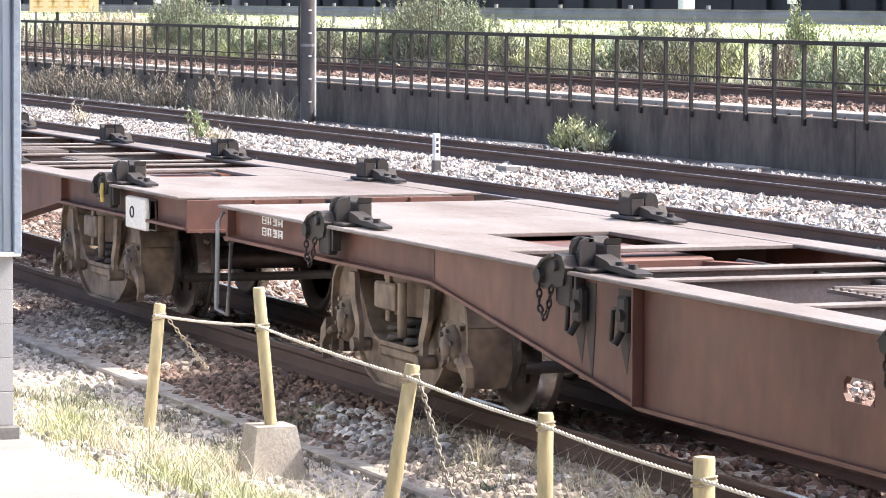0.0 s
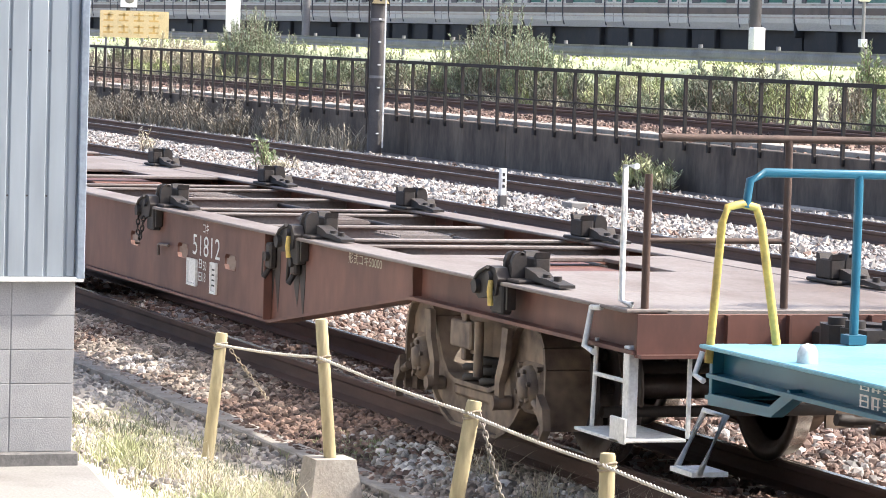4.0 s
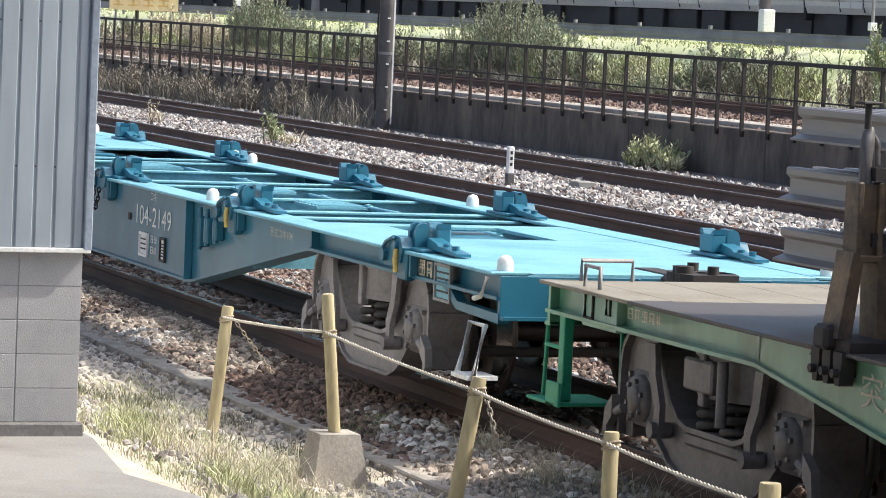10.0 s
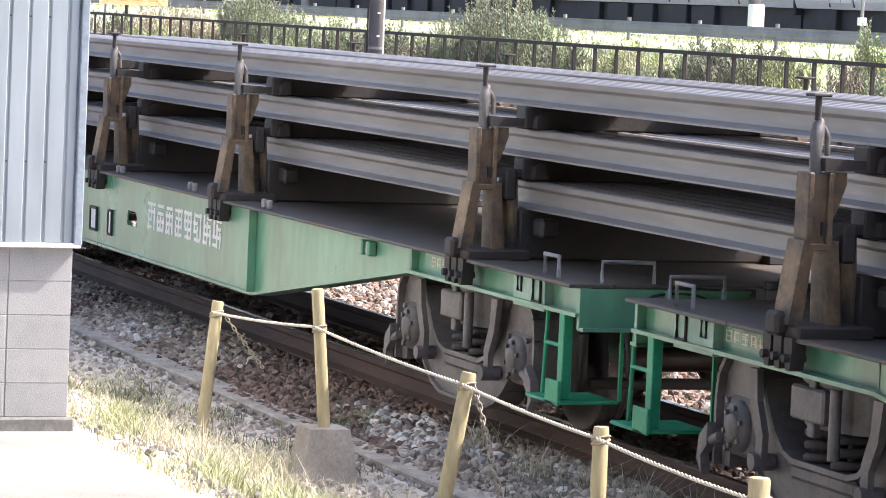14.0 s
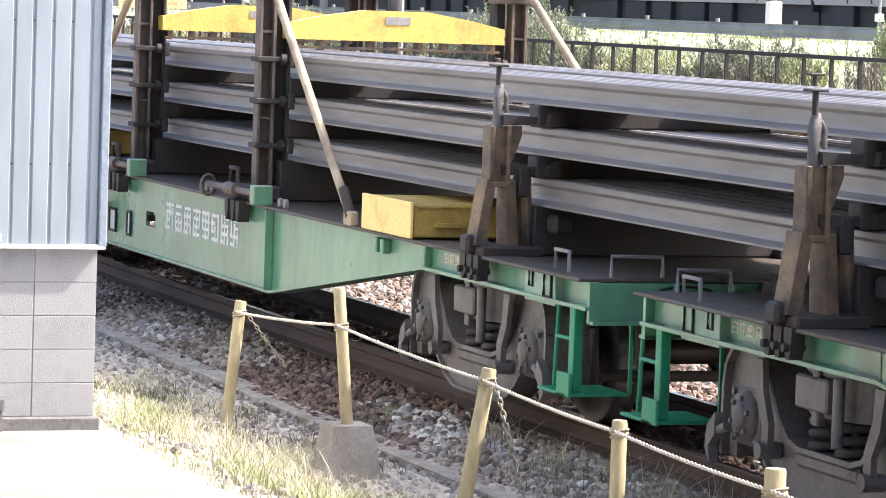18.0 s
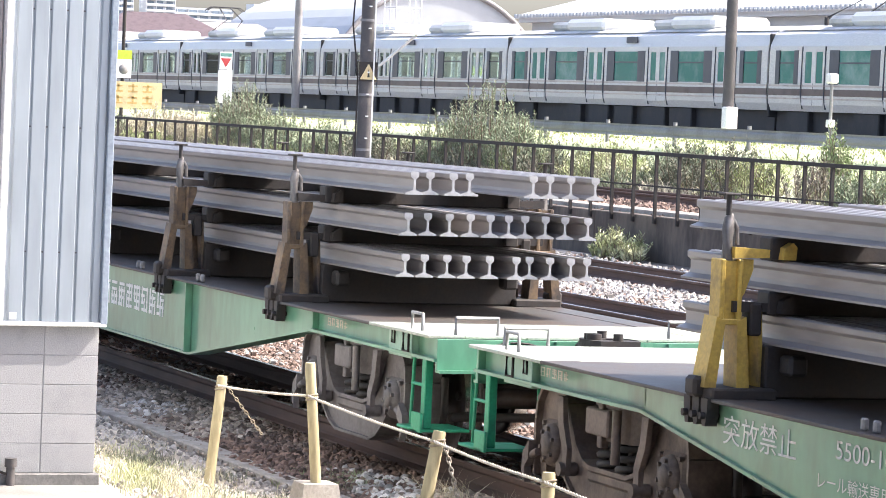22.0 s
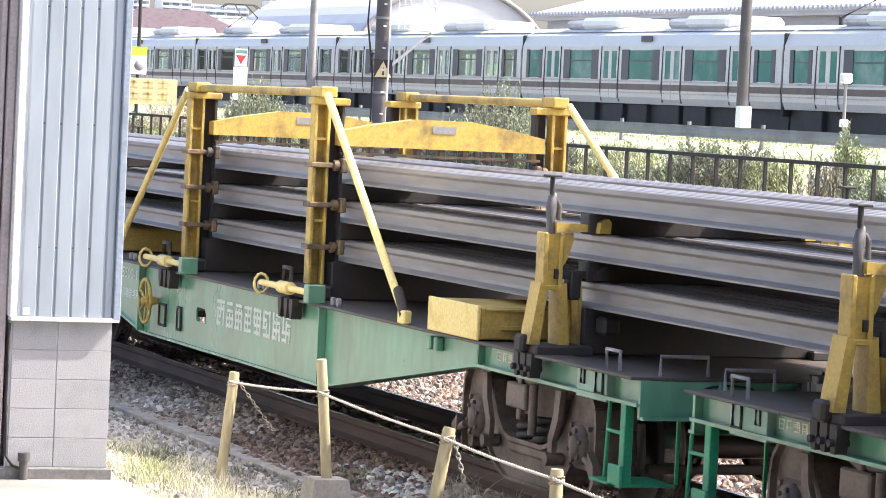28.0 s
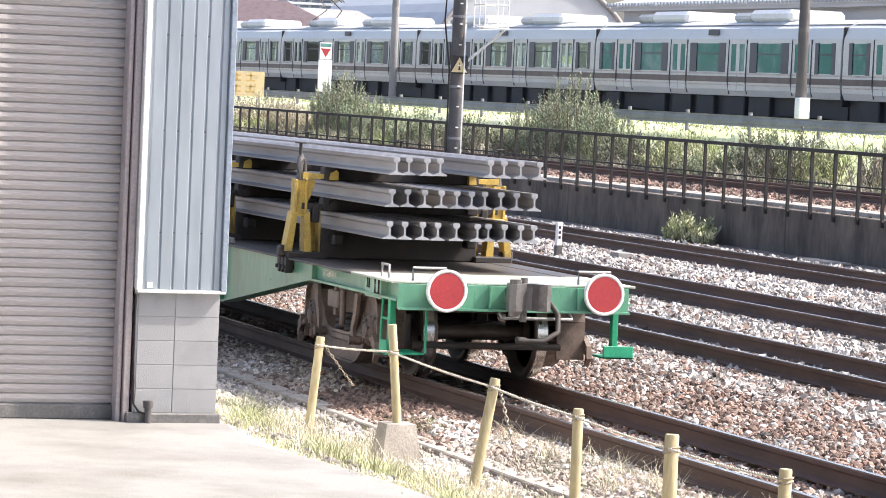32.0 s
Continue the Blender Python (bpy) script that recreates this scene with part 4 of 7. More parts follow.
    g.tube([(x - 0.46, -1.20, 1.02), (x - 0.50, -1.22, 0.80), (x - 0.36, -1.22, 0.78)], 0.018, 8)
    g.tube([(x - 0.46, -1.20, 1.02), (x - 0.32, -1.20, 1.03)], 0.018, 8)
    part("grab_rail", g, M_white, w, "white grab rail")
    g = Geo()
    g.tube([(x, 1.12, zt), (x, 1.15, 1.72), (x + 0.12, 1.15, 1.75), (x + 0.12, 1.15, zt + 0.1)], 0.018, 8)
    part("grab_rail", g, M_white, w, "white grab rail")
    add_step(w, he - 0.12, 0.34, 0.84, M_white, 0.55)
    return w


def teal_wagon(c):
    hl, he, xt, xc, zt, zs, zb = 10.30, 9.85, 6.05, 2.96, 0.955, 0.80, 0.30
    w = thing("container_wagon", "freshly painted teal container flat wagon with an open deck, empty", "freight wagon", (c, 0, 0), "wagons of the train")
    add_sills(w, M_teal, hl, he, xt, xc, zt, zs, zb)
    add_ends(w, M_teal, hl, he, zt, zs - 0.10)
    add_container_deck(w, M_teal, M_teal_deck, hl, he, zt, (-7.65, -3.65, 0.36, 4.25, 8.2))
    for x in (-7.1, 7.1):
        add_bogie(w, x, M_bogie_pale, "pedestal")
    add_marker_lamps(w, zt, [(x, s) for x in (-3.55, -2.95, 3.28, 3.90) for s in (-1, 1)] + [(-9.3, -1), (-9.3, 1), (9.75, -1), (9.75, 1)])
    add_side_boxes(w, M_teal, -2.62, zt)
    add_side_boxes(w, M_teal, 3.55, zt)
    add_hand_wheel(w, -2.14, 0.665)
    lettering("warning_lettering", "突放禁止", M_letter, w, -5.15, 0.745, 0.19, -HW - 0.004, 0.95)
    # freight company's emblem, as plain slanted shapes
    ez = 0.515
    for k, (u0, u1, v0, v1) in enumerate(((0.0, 0.17, 0.0, 0.065), (0.0, 0.07, 0.065, 0.11), (0.105, 0.17, 0.066, 0.28), (0.20, 0.27, 0.0, 0.28), (0.271, 0.43, 0.08, 0.28), (0.36, 0.43, 0.0, 0.079), (0.45, 0.52, 0.0, 0.28), (0.521, 0.72, 0.21, 0.28), (0.521, 0.66, 0.09, 0.155))):
        x0, x1 = -1.60 + u0 - 0.006, -1.60 + u1 + 0.006
        g = Geo()
        g.prism([(x0 + 0.25 * v0, ez + v0), (x1 + 0.25 * v0, ez + v0), (x1 + 0.25 * v1, ez + v1), (x0 + 0.25 * v1, ez + v1)], 1, -HW - 0.005, -HW - 0.003)
        part("emblem", g, M_letter, w, "white slanted emblem shape")
    g = Geo()
    g.prism([(-1.54, 0.435), (-0.98, 0.395), (-0.86, 0.40), (-1.13, 0.425)], 1, -HW - 0.006, -HW - 0.003)
    part("emblem", g, M_letter, w, "white swoosh")
    lettering("class_lettering", "コキ", M_letter, w, 1.66, 0.84, 0.08, -HW - 0.004)
    lettering("running_number", "104-2149", M_letter, w, 1.21, 0.63, 0.16, -HW - 0.004, 1.10)
    add_plate(w, 1.36, 1.62, 0.37, 0.57, M_white, M_white, 3)
    add_plate(w, 2.02, 2.18, 0.37, 0.57, M_black, M_white, 5)
    lettering("tare_lettering", "50", M_letter, w, 1.80, 0.50, 0.06, -HW - 0.004)
    lettering("tare_lettering", "18", M_letter, w, 1.80, 0.41, 0.06, -HW - 0.004)
    bars(w, 1.69, 0.50, 1, 0.07, 0.06, 0.02, M_letter)
    bars(w, 1.69, 0.41, 1, 0.07, 0.06, 0.02, M_letter)
    lettering("type_lettering", "形式コキ104", M_letter_worn, w, 5.07, 0.81, 0.07, -HW - 0.004, 0.55)
    g = Geo().box(0.95, 1.03, -HW - 0.012, -HW, 0.64, 0.70, 0.004)
    part("sill_opening", g, M_black, w)
    bars(w, -8.6, 0.82, 3, 0.09, 0.06, 0.03, M_letter)
    bars(w, -8.6, 0.90, 3, 0.09, 0.04, 0.03, M_letter)
    bars(w, 8.1, 0.81, 4, 0.10, 0.10, 0.04, M_letter_worn)
    add_plate(w, 8.70, 9.0, 0.68, 0.92, M_guard, M_teal_deck, 4)
    # stepped plate round the corner of the end
    for e, hh in ((-1, hl), (1, he)):
        g = Geo()
        g.prism([(e * (hh - 1.0), 0.78), (e * (hh - 0.75), 0.66), (e * hh, 0.64), (e * hh, 0.70), (e * (hh - 0.73), 0.71), (e * (hh - 0.95), 0.82)], 1, -HW - 0.01, -HW + 0.06)
        part("corner_bracket", g, M_teal, w)
    # end rail with a yellow ladder hoop
    x = -hl + 0.06
    g = Geo()
    g.tube([(x, -1.00, 1.66), (x, -0.98, 1.80), (x, -0.90, 1.84), (x, 1.00, 1.83), (x, 1.08, 1.80), (x, 1.08, 1.68), (x, 1.18, 1.66), (x, 1.20, 1.58), (x, 1.20, zt)], 0.024, 8)
    for y in (-0.36, 0.40):
        g.cyl((x, y, zt), (x, y, 1.84), 0.024, 8)
        g.box(x - 0.05, x + 0.05, y - 0.05, y + 0.05, zt, zt + 0.05)
    g.cyl((x, 1.06, 1.66), (x, 0.86, zt), 0.020, 8)
    part("end_handrail", g, M_teal, w, "teal pipe handrail across the end")
    g = Geo()
    g.tube([(x - 0.02, -1.17, 0.86), (x, -1.13, 1.58), (x, -1.10, 1.66), (x, -1.02, 1.68), (x, -0.94, 1.66), (x, -0.91, 1.58), (x, -0.80, zt)], 0.023, 8)
    part("ladder_hoop", g, M_yellow_box, w, "bright yellow ladder hoop")
    g = Geo()
    g.tube([(x + 0.05, 1.20, zt + 0.1), (x + 0.02, 1.20, 1.72), (x + 0.10, 1.20, 1.74)], 0.02, 8)
    part("grab_rail", g, M_white, w, "white grab rail")
    for e, he in ((-1, hl), (1, he)):
        g = Geo()
        g.tube([(e * (he - 0.08), -1.20, 0.62), (e * (he + 0.02), -1.30, 0.32), (e * (he - 0.26), -1.30, 0.32), (e * (he - 0.34), -1.20, 0.62)], 0.020, 6, closed=True)
        g.box(*sorted((e * (he + 0.02), e * (he - 0.26))), -1.34, -1.14, 0.30, 0.325)
        part("step", g, M_white, w, "white stirrup step")
        g = Geo()
        g.tube([(e * (he - 0.05), -1.21, 0.92), (e * (he - 0.05), -1.25, 0.80), (e * (he - 0.16), -1.25, 0.78)], 0.016, 6)
        part("grab_rail", g, M_white, w, "white grab rail")
    MOVERS.append((w, c))
    return w


def stanchion_meshes(m):
    """A cast upright that holds a layer of rails: foot, two legs, head and hook screw."""
    leg = Geo()
    leg.box(-0.075, 0.075, -0.065, -0.035, 0.43, 0.80, 0.006)
    leg.box(-0.045, 0.045, -0.036, 0.05, 0.44, 0.79)
    leg.box(-0.075, 0.075, 0.045, 0.075, 0.43, 0.80, 0.006)
    leg.prism([(0.07, 0.56), (0.10, 0.60), (0.15, 0.74), (0.15, 0.80), (0.07, 0.80)], 0, -0.055, 0.045)
    leg.box(-0.08, 0.08, -0.075, 0.085, 0.42, 0.455, 0.006)
    leg = leg.mesh("upright", m)
    out = Geo().prism([(-0.15, 0.06), (-0.075, 0.06), (-0.03, 0.44), (-0.085, 0.47)], 0, -0.09, 0.09).mesh("outer_leg", m)
    inn = Geo().prism([(0.055, 0.06), (0.135, 0.06), (0.10, 0.47), (0.045, 0.44)], 0, -0.09, 0.09).mesh("inner_leg", m)
    plate = Geo()
    plate.prism([(0.15, 0.05), (0.25, 0.05), (0.225, 0.52), (0.17, 0.54)], 0, -0.14, -0.11)
    plate.prism([(0.23, 0.05), (0.255, 0.05), (0.23, 0.52), (0.205, 0.52)], 0, -0.115, 0.02)
    plate = plate.mesh("inner_plate", m)
    foot = Geo()
    foot.box(-0.17, 0.17, -0.13, 0.28, -0.01, 0.06, 0.012)
    foot.box(-0.10, 0.04, -0.19, -0.06, 0.0, 0.12, 0.02)
    for x in (-0.13, -0.01, 0.11):
        foot.prism([(x - 0.025, -0.16), (x + 0.02, -0.16), (x + 0.04, -0.06), (x + 0.04, 0.0), (x - 0.05, 0.0), (x - 0.05, -0.06)], 1, -0.15, -0.075)
        foot.cyl((x, -0.18, -0.10), (x, -0.06, -0.10), 0.022, 8)
    foot = foot.mesh("foot", M_black)
    hook = Geo()
    hook.tube([(0.0, 0.0, 0.78), (0.0, 0.0, 0.98), (0.0, 0.005, 1.03), (0.0, 0.02, 1.06)], [0.036, 0.036, 0.032, 0.014], 10)
    hook.tube([(0.0, 0.03, 1.02), (0.0, 0.055, 0.98), (0.0, 0.06, 0.88)], 0.016, 6)
    hook = hook.mesh("hook", M_hook)
    screw = Geo()
    screw.cyl((0, 0.0, 1.05), (0, 0.0, 1.17), 0.017, 8)
    screw.box(-0.05, 0.05, -0.05, 0.05, 1.165, 1.18, 0.004)
    screw = screw.mesh("clamp_screw", M_black)
    return leg, foot, hook, screw, out, inn, plate


STANCHIONS = {}


def add_stanchion(wagon, x, zt, m):
    if m.name not in STANCHIONS:
        STANCHIONS[m.name] = stanchion_meshes(m)
    leg, foot, hook, screw, out, inn, plate = STANCHIONS[m.name]
    for s in (-1, 1):
        st = part("stanchion", leg, None, wagon, "cast upright that clamps the rails", (x, s * 1.08, zt))
        st.scale = (1, -s, 1)
        part("foot", foot, None, st)
        part("outer_leg", out, None, st)
        part("inner_leg", inn, None, st)
        part("inner_plate", plate, None, st)
        part("hook", hook, None, st, "grey steel hook")
        part("clamp_screw", screw, None, st)
        # lower arms and blocks are black: shade inside the stack is painted on
        for z, k in ((0.525, 0), (0.835, 1)):
            arm = Geo()
            arm.prism([(0.02, z - 0.03), (0.34, z - 0.02), (0.34, z + 0.02), (0.02, z + 0.035)], 0, 0.0, 0.07)
            arm.prism([(0.29, z - 0.03), (0.37, z - 0.03), (0.375, z + 0.045), (0.35, z + 0.07), (0.30, z + 0.04)], 0, 0.04, 0.15)
            part("spacer_arm", arm, m if k and m is M_yellow else M_black, st)
        part("clamp_block", Geo().box(-0.05, 0.085, 0.13, 0.203, 0.36, 0.551, 0.012), M_black, st)
        part("spacer_block", Geo().box(0.12, 0.28, 0.30, 0.42, 0.14, 0.26, 0.02), M_black, st)
    # black colour of the bearers stands for shade between the layers
    for z, h in ((zt, 0.303), (zt + 0.481, 0.137), (zt + 0.796, 0.137)):
        part("bearer", Geo().box(x - 0.08, x + 0.08, -0.84, 0.84, z, z + h, 0.01), M_black, wagon, "bearer under a layer of rails, shade there painted black")


def add_big_frame(wagon, x, zt, m, outward):
    """Tall clamp frame with a raised beam, screws and a stay."""
    top, run = 2.60, (2.0 if outward < 0 else 2.78)
    for s in (-1, 1):
        g = Geo()
        y = s * 1.06
        for a, c in ((1.09, 1.065), (0.98, 0.955)):
            g.box(x - 0.05, x + 0.07, *sorted((s * a, s * c)), zt + 0.12, top, 0.004)
        g.box(x - 0.05, x - 0.03, *sorted((s * 1.066, s * 0.979)), zt + 0.12, top - 0.02)
        for z in (zt + 0.62, zt + 1.28):
            g.box(x - 0.03, x + 0.05, *sorted((s * 1.064, s * 0.981)), z, z + 0.02)
        g.box(x - 0.07, x + 0.09, *sorted((s * 1.11, s * 0.80)), top - 0.06, top, 0.01)
        up = part("upright", g, M_frame if m is not M_yellow else m, wagon, "tall channel upright")
        g = Geo().box(x - 0.10, x - 0.06, *sorted((s * 0.95, s * 0.83)), zt + 0.10, top - 0.06, 0.006)
        g.box(x - 0.06, x + 0.03, *sorted((s * 0.85, s * 0.825)), zt + 0.10, top - 0.06, 0.004)
        part("side_plate", g, M_black, up, "dark greasy side plate")
        for z in (zt + 0.42, zt + 0.76, zt + 1.08):
            g = Geo()
            g.box(x - 0.08, x + 0.10, *sorted((s * 1.115, s * 0.94)), z - 0.02, z + 0.02, 0.006)
            g.cyl((x + 0.08, s * 0.96, z), (x + 0.08, s * 0.80, z), 0.022, 8)
            g.cyl((x + 0.08, s * 0.92, z), (x + 0.08, s * 0.88, z), 0.045, 8)
            g.box(x + 0.03, x + 0.13, *sorted((s * 0.86, s * 0.81)), z - 0.06, z + 0.06, 0.01)
            part("clamp", g, M_black if m is not M_yellow else M_brownyellow, up)
        b = Geo()
        b.box(x - 0.20, x + 0.28, y - 0.12, y + 0.12, zt, zt + 0.12, 0.02)
        for dx in (-0.12, 0.04, 0.18):
            b.prism([(x + dx - 0.02, zt - 0.16), (x + dx + 0.02, zt - 0.16), (x + dx + 0.045, zt - 0.06), (x + dx + 0.045, zt), (x + dx - 0.05, zt), (x + dx - 0.05, zt - 0.06)], 1, *sorted((s * 1.17, s * 1.26)))
        b.tube([(x - 0.16, s * 1.22, zt + 0.12), (x - 0.16, s * 1.22, zt + 0.24), (x + 0.04, s * 1.22, zt + 0.24), (x + 0.04, s * 1.22, zt + 0.12)], 0.02, 6)
        part("frame_foot", b, M_black, wagon)
        k = Geo()
        k.cyl((x - 0.72, s * 1.24, zt + 0.08), (x + 0.66, s * 1.24, zt + 0.08), 0.027, 10)
        k.cyl((x - 0.16, s * 1.24, zt + 0.08), (x + 0.10, s * 1.24, zt + 0.08), 0.052, 12)
        k.tube([(x - 0.72, s * 1.24 + 0.06 * math.cos(q), zt + 0.07 + 0.08 * math.sin(q)) for q in [2 * math.pi * i / 12 for i in range(12)]], 0.014, 6, closed=True)
        part("screw_bracket", Geo().box(x + 0.60, x + 0.72, *sorted((s * 1.14, s * 1.29)), zt + 0.0, zt + 0.15, 0.01), M_green, wagon)
        part("tension_screw", k, M_pale_yellow if m is M_yellow else M_frame, wagon, "long tension screw")
        st = Geo()
        st.cyl((x + outward * 0.22, s * 1.04, top + 0.02), (x + outward * run, s * 1.20, zt + 0.06), 0.032, 10)
        part("stay_end", Geo().cyl((x + outward * (run - 0.20), s * 1.19, zt + 0.24), (x + outward * run, s * 1.20, zt + 0.06), 0.037, 8), M_black, wagon)
        st.box(x + outward * run - 0.08, x + outward * run + 0.08, s * 1.20 - 0.03, s * 1.20 + 0.03, zt, zt + 0.10, 0.01)
        part("stay", st, M_pale_yellow if m is M_yellow else M_stay, wagon, "slanting stay")
    beam = Geo()
    prof = [(-0.88, 2.22), (0.88, 2.22), (0.88, 2.34), (0.60, 2.40), (0.25, 2.455), (-0.25, 2.455), (-0.60, 2.40), (-0.88, 2.34)]
    beam.prism(prof, 0, x - 0.04, x + 0.12)
    part("clamp_beam", beam, M_yellow_box if m is not M_yellow else M_yellow, wagon, "arched yellow clamp beam")
    part("name_plate", Geo().box(x + 0.121, x + 0.126, -0.10, 0.10, 2.35, 2.41), M_pole, wagon)
    lug = Geo()
    for k in range(9):
        y = -0.80 + 0.2 * k
        lug.box(x + 0.0, x + 0.08, y - 0.02, y + 0.02, 2.14, 2.24)
    lug.box(x - 0.02, x + 0.10, -0.85, 0.85, 2.15, 2.17)
    part("clamp_lug", lug, M_brownyellow, wagon)
    # these bearers too carry the stack's shade in their black colour
    for z in (zt + 0.481, zt + 0.796):
        part("bearer", Geo().box(x - 0.06, x + 0.06, -0.84, 0.84, z, z + 0.137, 0.01), M_black, wagon)
    part("bearer", Geo().box(x - 0.08, x + 0.10, -0.90, 0.90, zt, zt + 0.303, 0.01), M_black, wagon)


def add_top_bar(wagon, x0, x1, m):
    for s in (-1, 1):
        g = Geo()
        g.cyl((x0, s * 1.0, 2.64), (x1, s * 1.0, 2.64), 0.035, 10)
        for x in (x0, x1):
            g.box(x - 0.14, x + 0.14, s * 1.0 - 0.07, s * 1.0 + 0.07, 2.60, 2.69, 0.01)
        part("top_tie_bar", g, m, wagon)


def green_wagon(c, number, posts, load_m, middle=False, last=False, worn=False, clear=False):
    he, xt, xc, zt, zs, zb = 9.08, 6.2, 2.77, 0.98, 0.81, 0.345
    label = "faded green flat wagon loaded with long steel rails"
    if middle:
        label = "faded green flat wagon with tall clamp frames and hand brake wheel"
    if last:
        label = "faded green last wagon with red tail discs, loaded with rails"
    w = thing("rail_wagon", label, "freight wagon", (c, 0, 0), "wagons of the train")
    # plates under the load are grimy with its shade painted in; open ones pale
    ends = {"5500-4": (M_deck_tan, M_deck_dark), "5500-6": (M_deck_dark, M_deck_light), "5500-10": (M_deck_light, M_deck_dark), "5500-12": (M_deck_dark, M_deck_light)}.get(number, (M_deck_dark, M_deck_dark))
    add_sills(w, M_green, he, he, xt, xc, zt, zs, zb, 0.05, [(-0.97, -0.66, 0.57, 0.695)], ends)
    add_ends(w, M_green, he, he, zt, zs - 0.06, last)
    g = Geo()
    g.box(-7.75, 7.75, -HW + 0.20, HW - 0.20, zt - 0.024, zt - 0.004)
    part("deck_plate", g, M_deck_dark, w, "grimy deck plate, shade under the load put into its colour")
    for e in (-1, 1):
        for k in range(4):
            g = Geo()
            y0 = -HW + 0.21 + k * 0.467
            g.box(*sorted((e * 7.76, e * (he - 0.01))), y0, y0 + 0.463, zt - 0.022, zt - 0.002, 0.003)
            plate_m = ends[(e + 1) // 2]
            part("deck_plate", g, plate_m, w, "grimy deck plate, shade under the load put into its colour" if plate_m is M_deck_dark else "pale uncovered deck plate")
        g = Geo()
        g.box(*sorted((e * 8.05, e * 8.55)), -HW - 0.006, -HW + 0.06, zs - 0.04, zt - 0.03, 0.004)
        door = part("side_panel", g, M_panel, w, "bleached pale green panel")
        q = Geo()
        xa = e * 8.16
        q.tube([(xa - 0.03, -HW - 0.012, 0.86), (xa + 0.03, -HW - 0.012, 0.86), (xa + 0.03, -HW - 0.012, 0.95), (xa - 0.03, -HW - 0.012, 0.95)], 0.008, 6, closed=True)
        part("latch_ring", q, M_black, door)
        q = Geo()
        xa = e * 8.44
        q.tube([(xa - 0.06, -HW - 0.012, 0.82), (xa + 0.06, -HW - 0.012, 0.82), (xa + 0.06, -HW - 0.012, 0.97), (xa - 0.06, -HW - 0.012, 0.97)], 0.012, 6, closed=True)
        part("card_holder", q, M_black, door)
        hh = Geo()
        hh.tube([(e * 8.42, -1.10, zt), (e * 8.42, -1.10, zt + 0.12), (e * 8.64, -1.10, zt + 0.12), (e * 8.64, -1.10, zt)], 0.014, 6)
        part("grab_handle", hh, M_guard, w)
        hh = Geo()
        hh.tube([(e * (he - 0.08), -0.98, zt), (e * (he - 0.08), -0.98, zt + 0.12), (e * (he - 0.08), -0.66, zt + 0.12), (e * (he - 0.08), -0.66, zt)], 0.014, 6)
        part("grab_handle", hh, M_guard, w)
        hh = Geo()
        hh.tube([(e * (he - 0.08), 0.66, zt), (e * (he - 0.08), 0.66, zt + 0.12), (e * (he - 0.08), 0.98, zt + 0.12), (e * (he - 0.08), 0.98, zt)], 0.014, 6)
        part("grab_handle", hh, M_guard, w)
        add_step(w, e * 8.84, 0.30, 0.80, M_green_step, 0.34)
        if last and e > 0:
            st = Geo()
            st.box(8.80, 8.88, 1.07, 1.13, 0.30, 0.80, 0.006)
            st.box(8.69, 8.99, 0.95, 1.25, 0.28, 0.30, 0.005)
            st.box(8.96, 8.99, 0.95, 1.25, 0.28, 0.40, 0.005)
            part("step", st, M_green_step, w, "hanging shunter's step")
        if not last or e < 0:
            ov = Geo()
            ov.tube([(e * (he + 0.012), -0.55 + 0.20 * math.cos(a), 0.88 + 0.055 * math.sin(a)) for a in [2 * math.pi * i / 18 for i in range(18)]], 0.008, 6, closed=True)
            part("oval_plate", ov, M_black, w)
    for x in (-6.95, 6.95):
        add_bogie(w, x, M_bogie_brown if worn else M_bogie_grey, "cast")
    for x in (-5.42, -3.24, -1.25, 1.0, 3.0, 5.42):
        for s in (-1, 1):
            g = Geo()
            low = abs(x) > 5
            zz = zt - 0.14 if low else zt
            for d in (-0.07, 0.07):
                g = Geo()
                g.box(x + d - (0.03 if low else 0.02), x + d + (0.03 if low else 0.02), *sorted((s * (HW - 0.02 if not low else HW), s * (HW + 0.02 if not low else HW + 0.065))), zz, zz + (0.10 if low else 0.07), 0.01)
                part("stake_pocket", g, M_green if low else M_guard, w)
    lettering("warning_lettering", "突放禁止", M_letter if worn or clear else M_letter_worn, w, -5.05, 0.73, 0.17, -HW - 0.004, 0.95)
    lettering("running_number", number, M_letter if worn or clear else M_letter_worn, w, -3.62, 0.80, 0.10, -HW - 0.004, 0.66)
    lettering("purpose_lettering", "レール輸送専用", M_letter if worn or clear else M_letter_worn, w, -3.82, 0.62, 0.09, -HW - 0.004, 0.84)
    stroke_marks(w, -0.30, 0.59, 8, 0.23, 0.23, 0.045, M_letter_pale if worn else M_letter, "white painted stroke block")
    bars(w, 6.6, 0.87, 5, 0.07, 0.06, 0.03, M_letter_worn)
    bars(w, -7.9, 0.87, 5, 0.07, 0.06, 0.03, M_letter_worn)
    add_plate(w, -2.20, -1.96, 0.44, 0.65, M_black, M_green if worn and not last else M_white)
    add_plate(w, -1.58, -1.44, 0.44, 0.66, M_black, M_white if not worn or last else M_green)
    for x in posts:
        add_stanchion(w, x, zt, load_m)
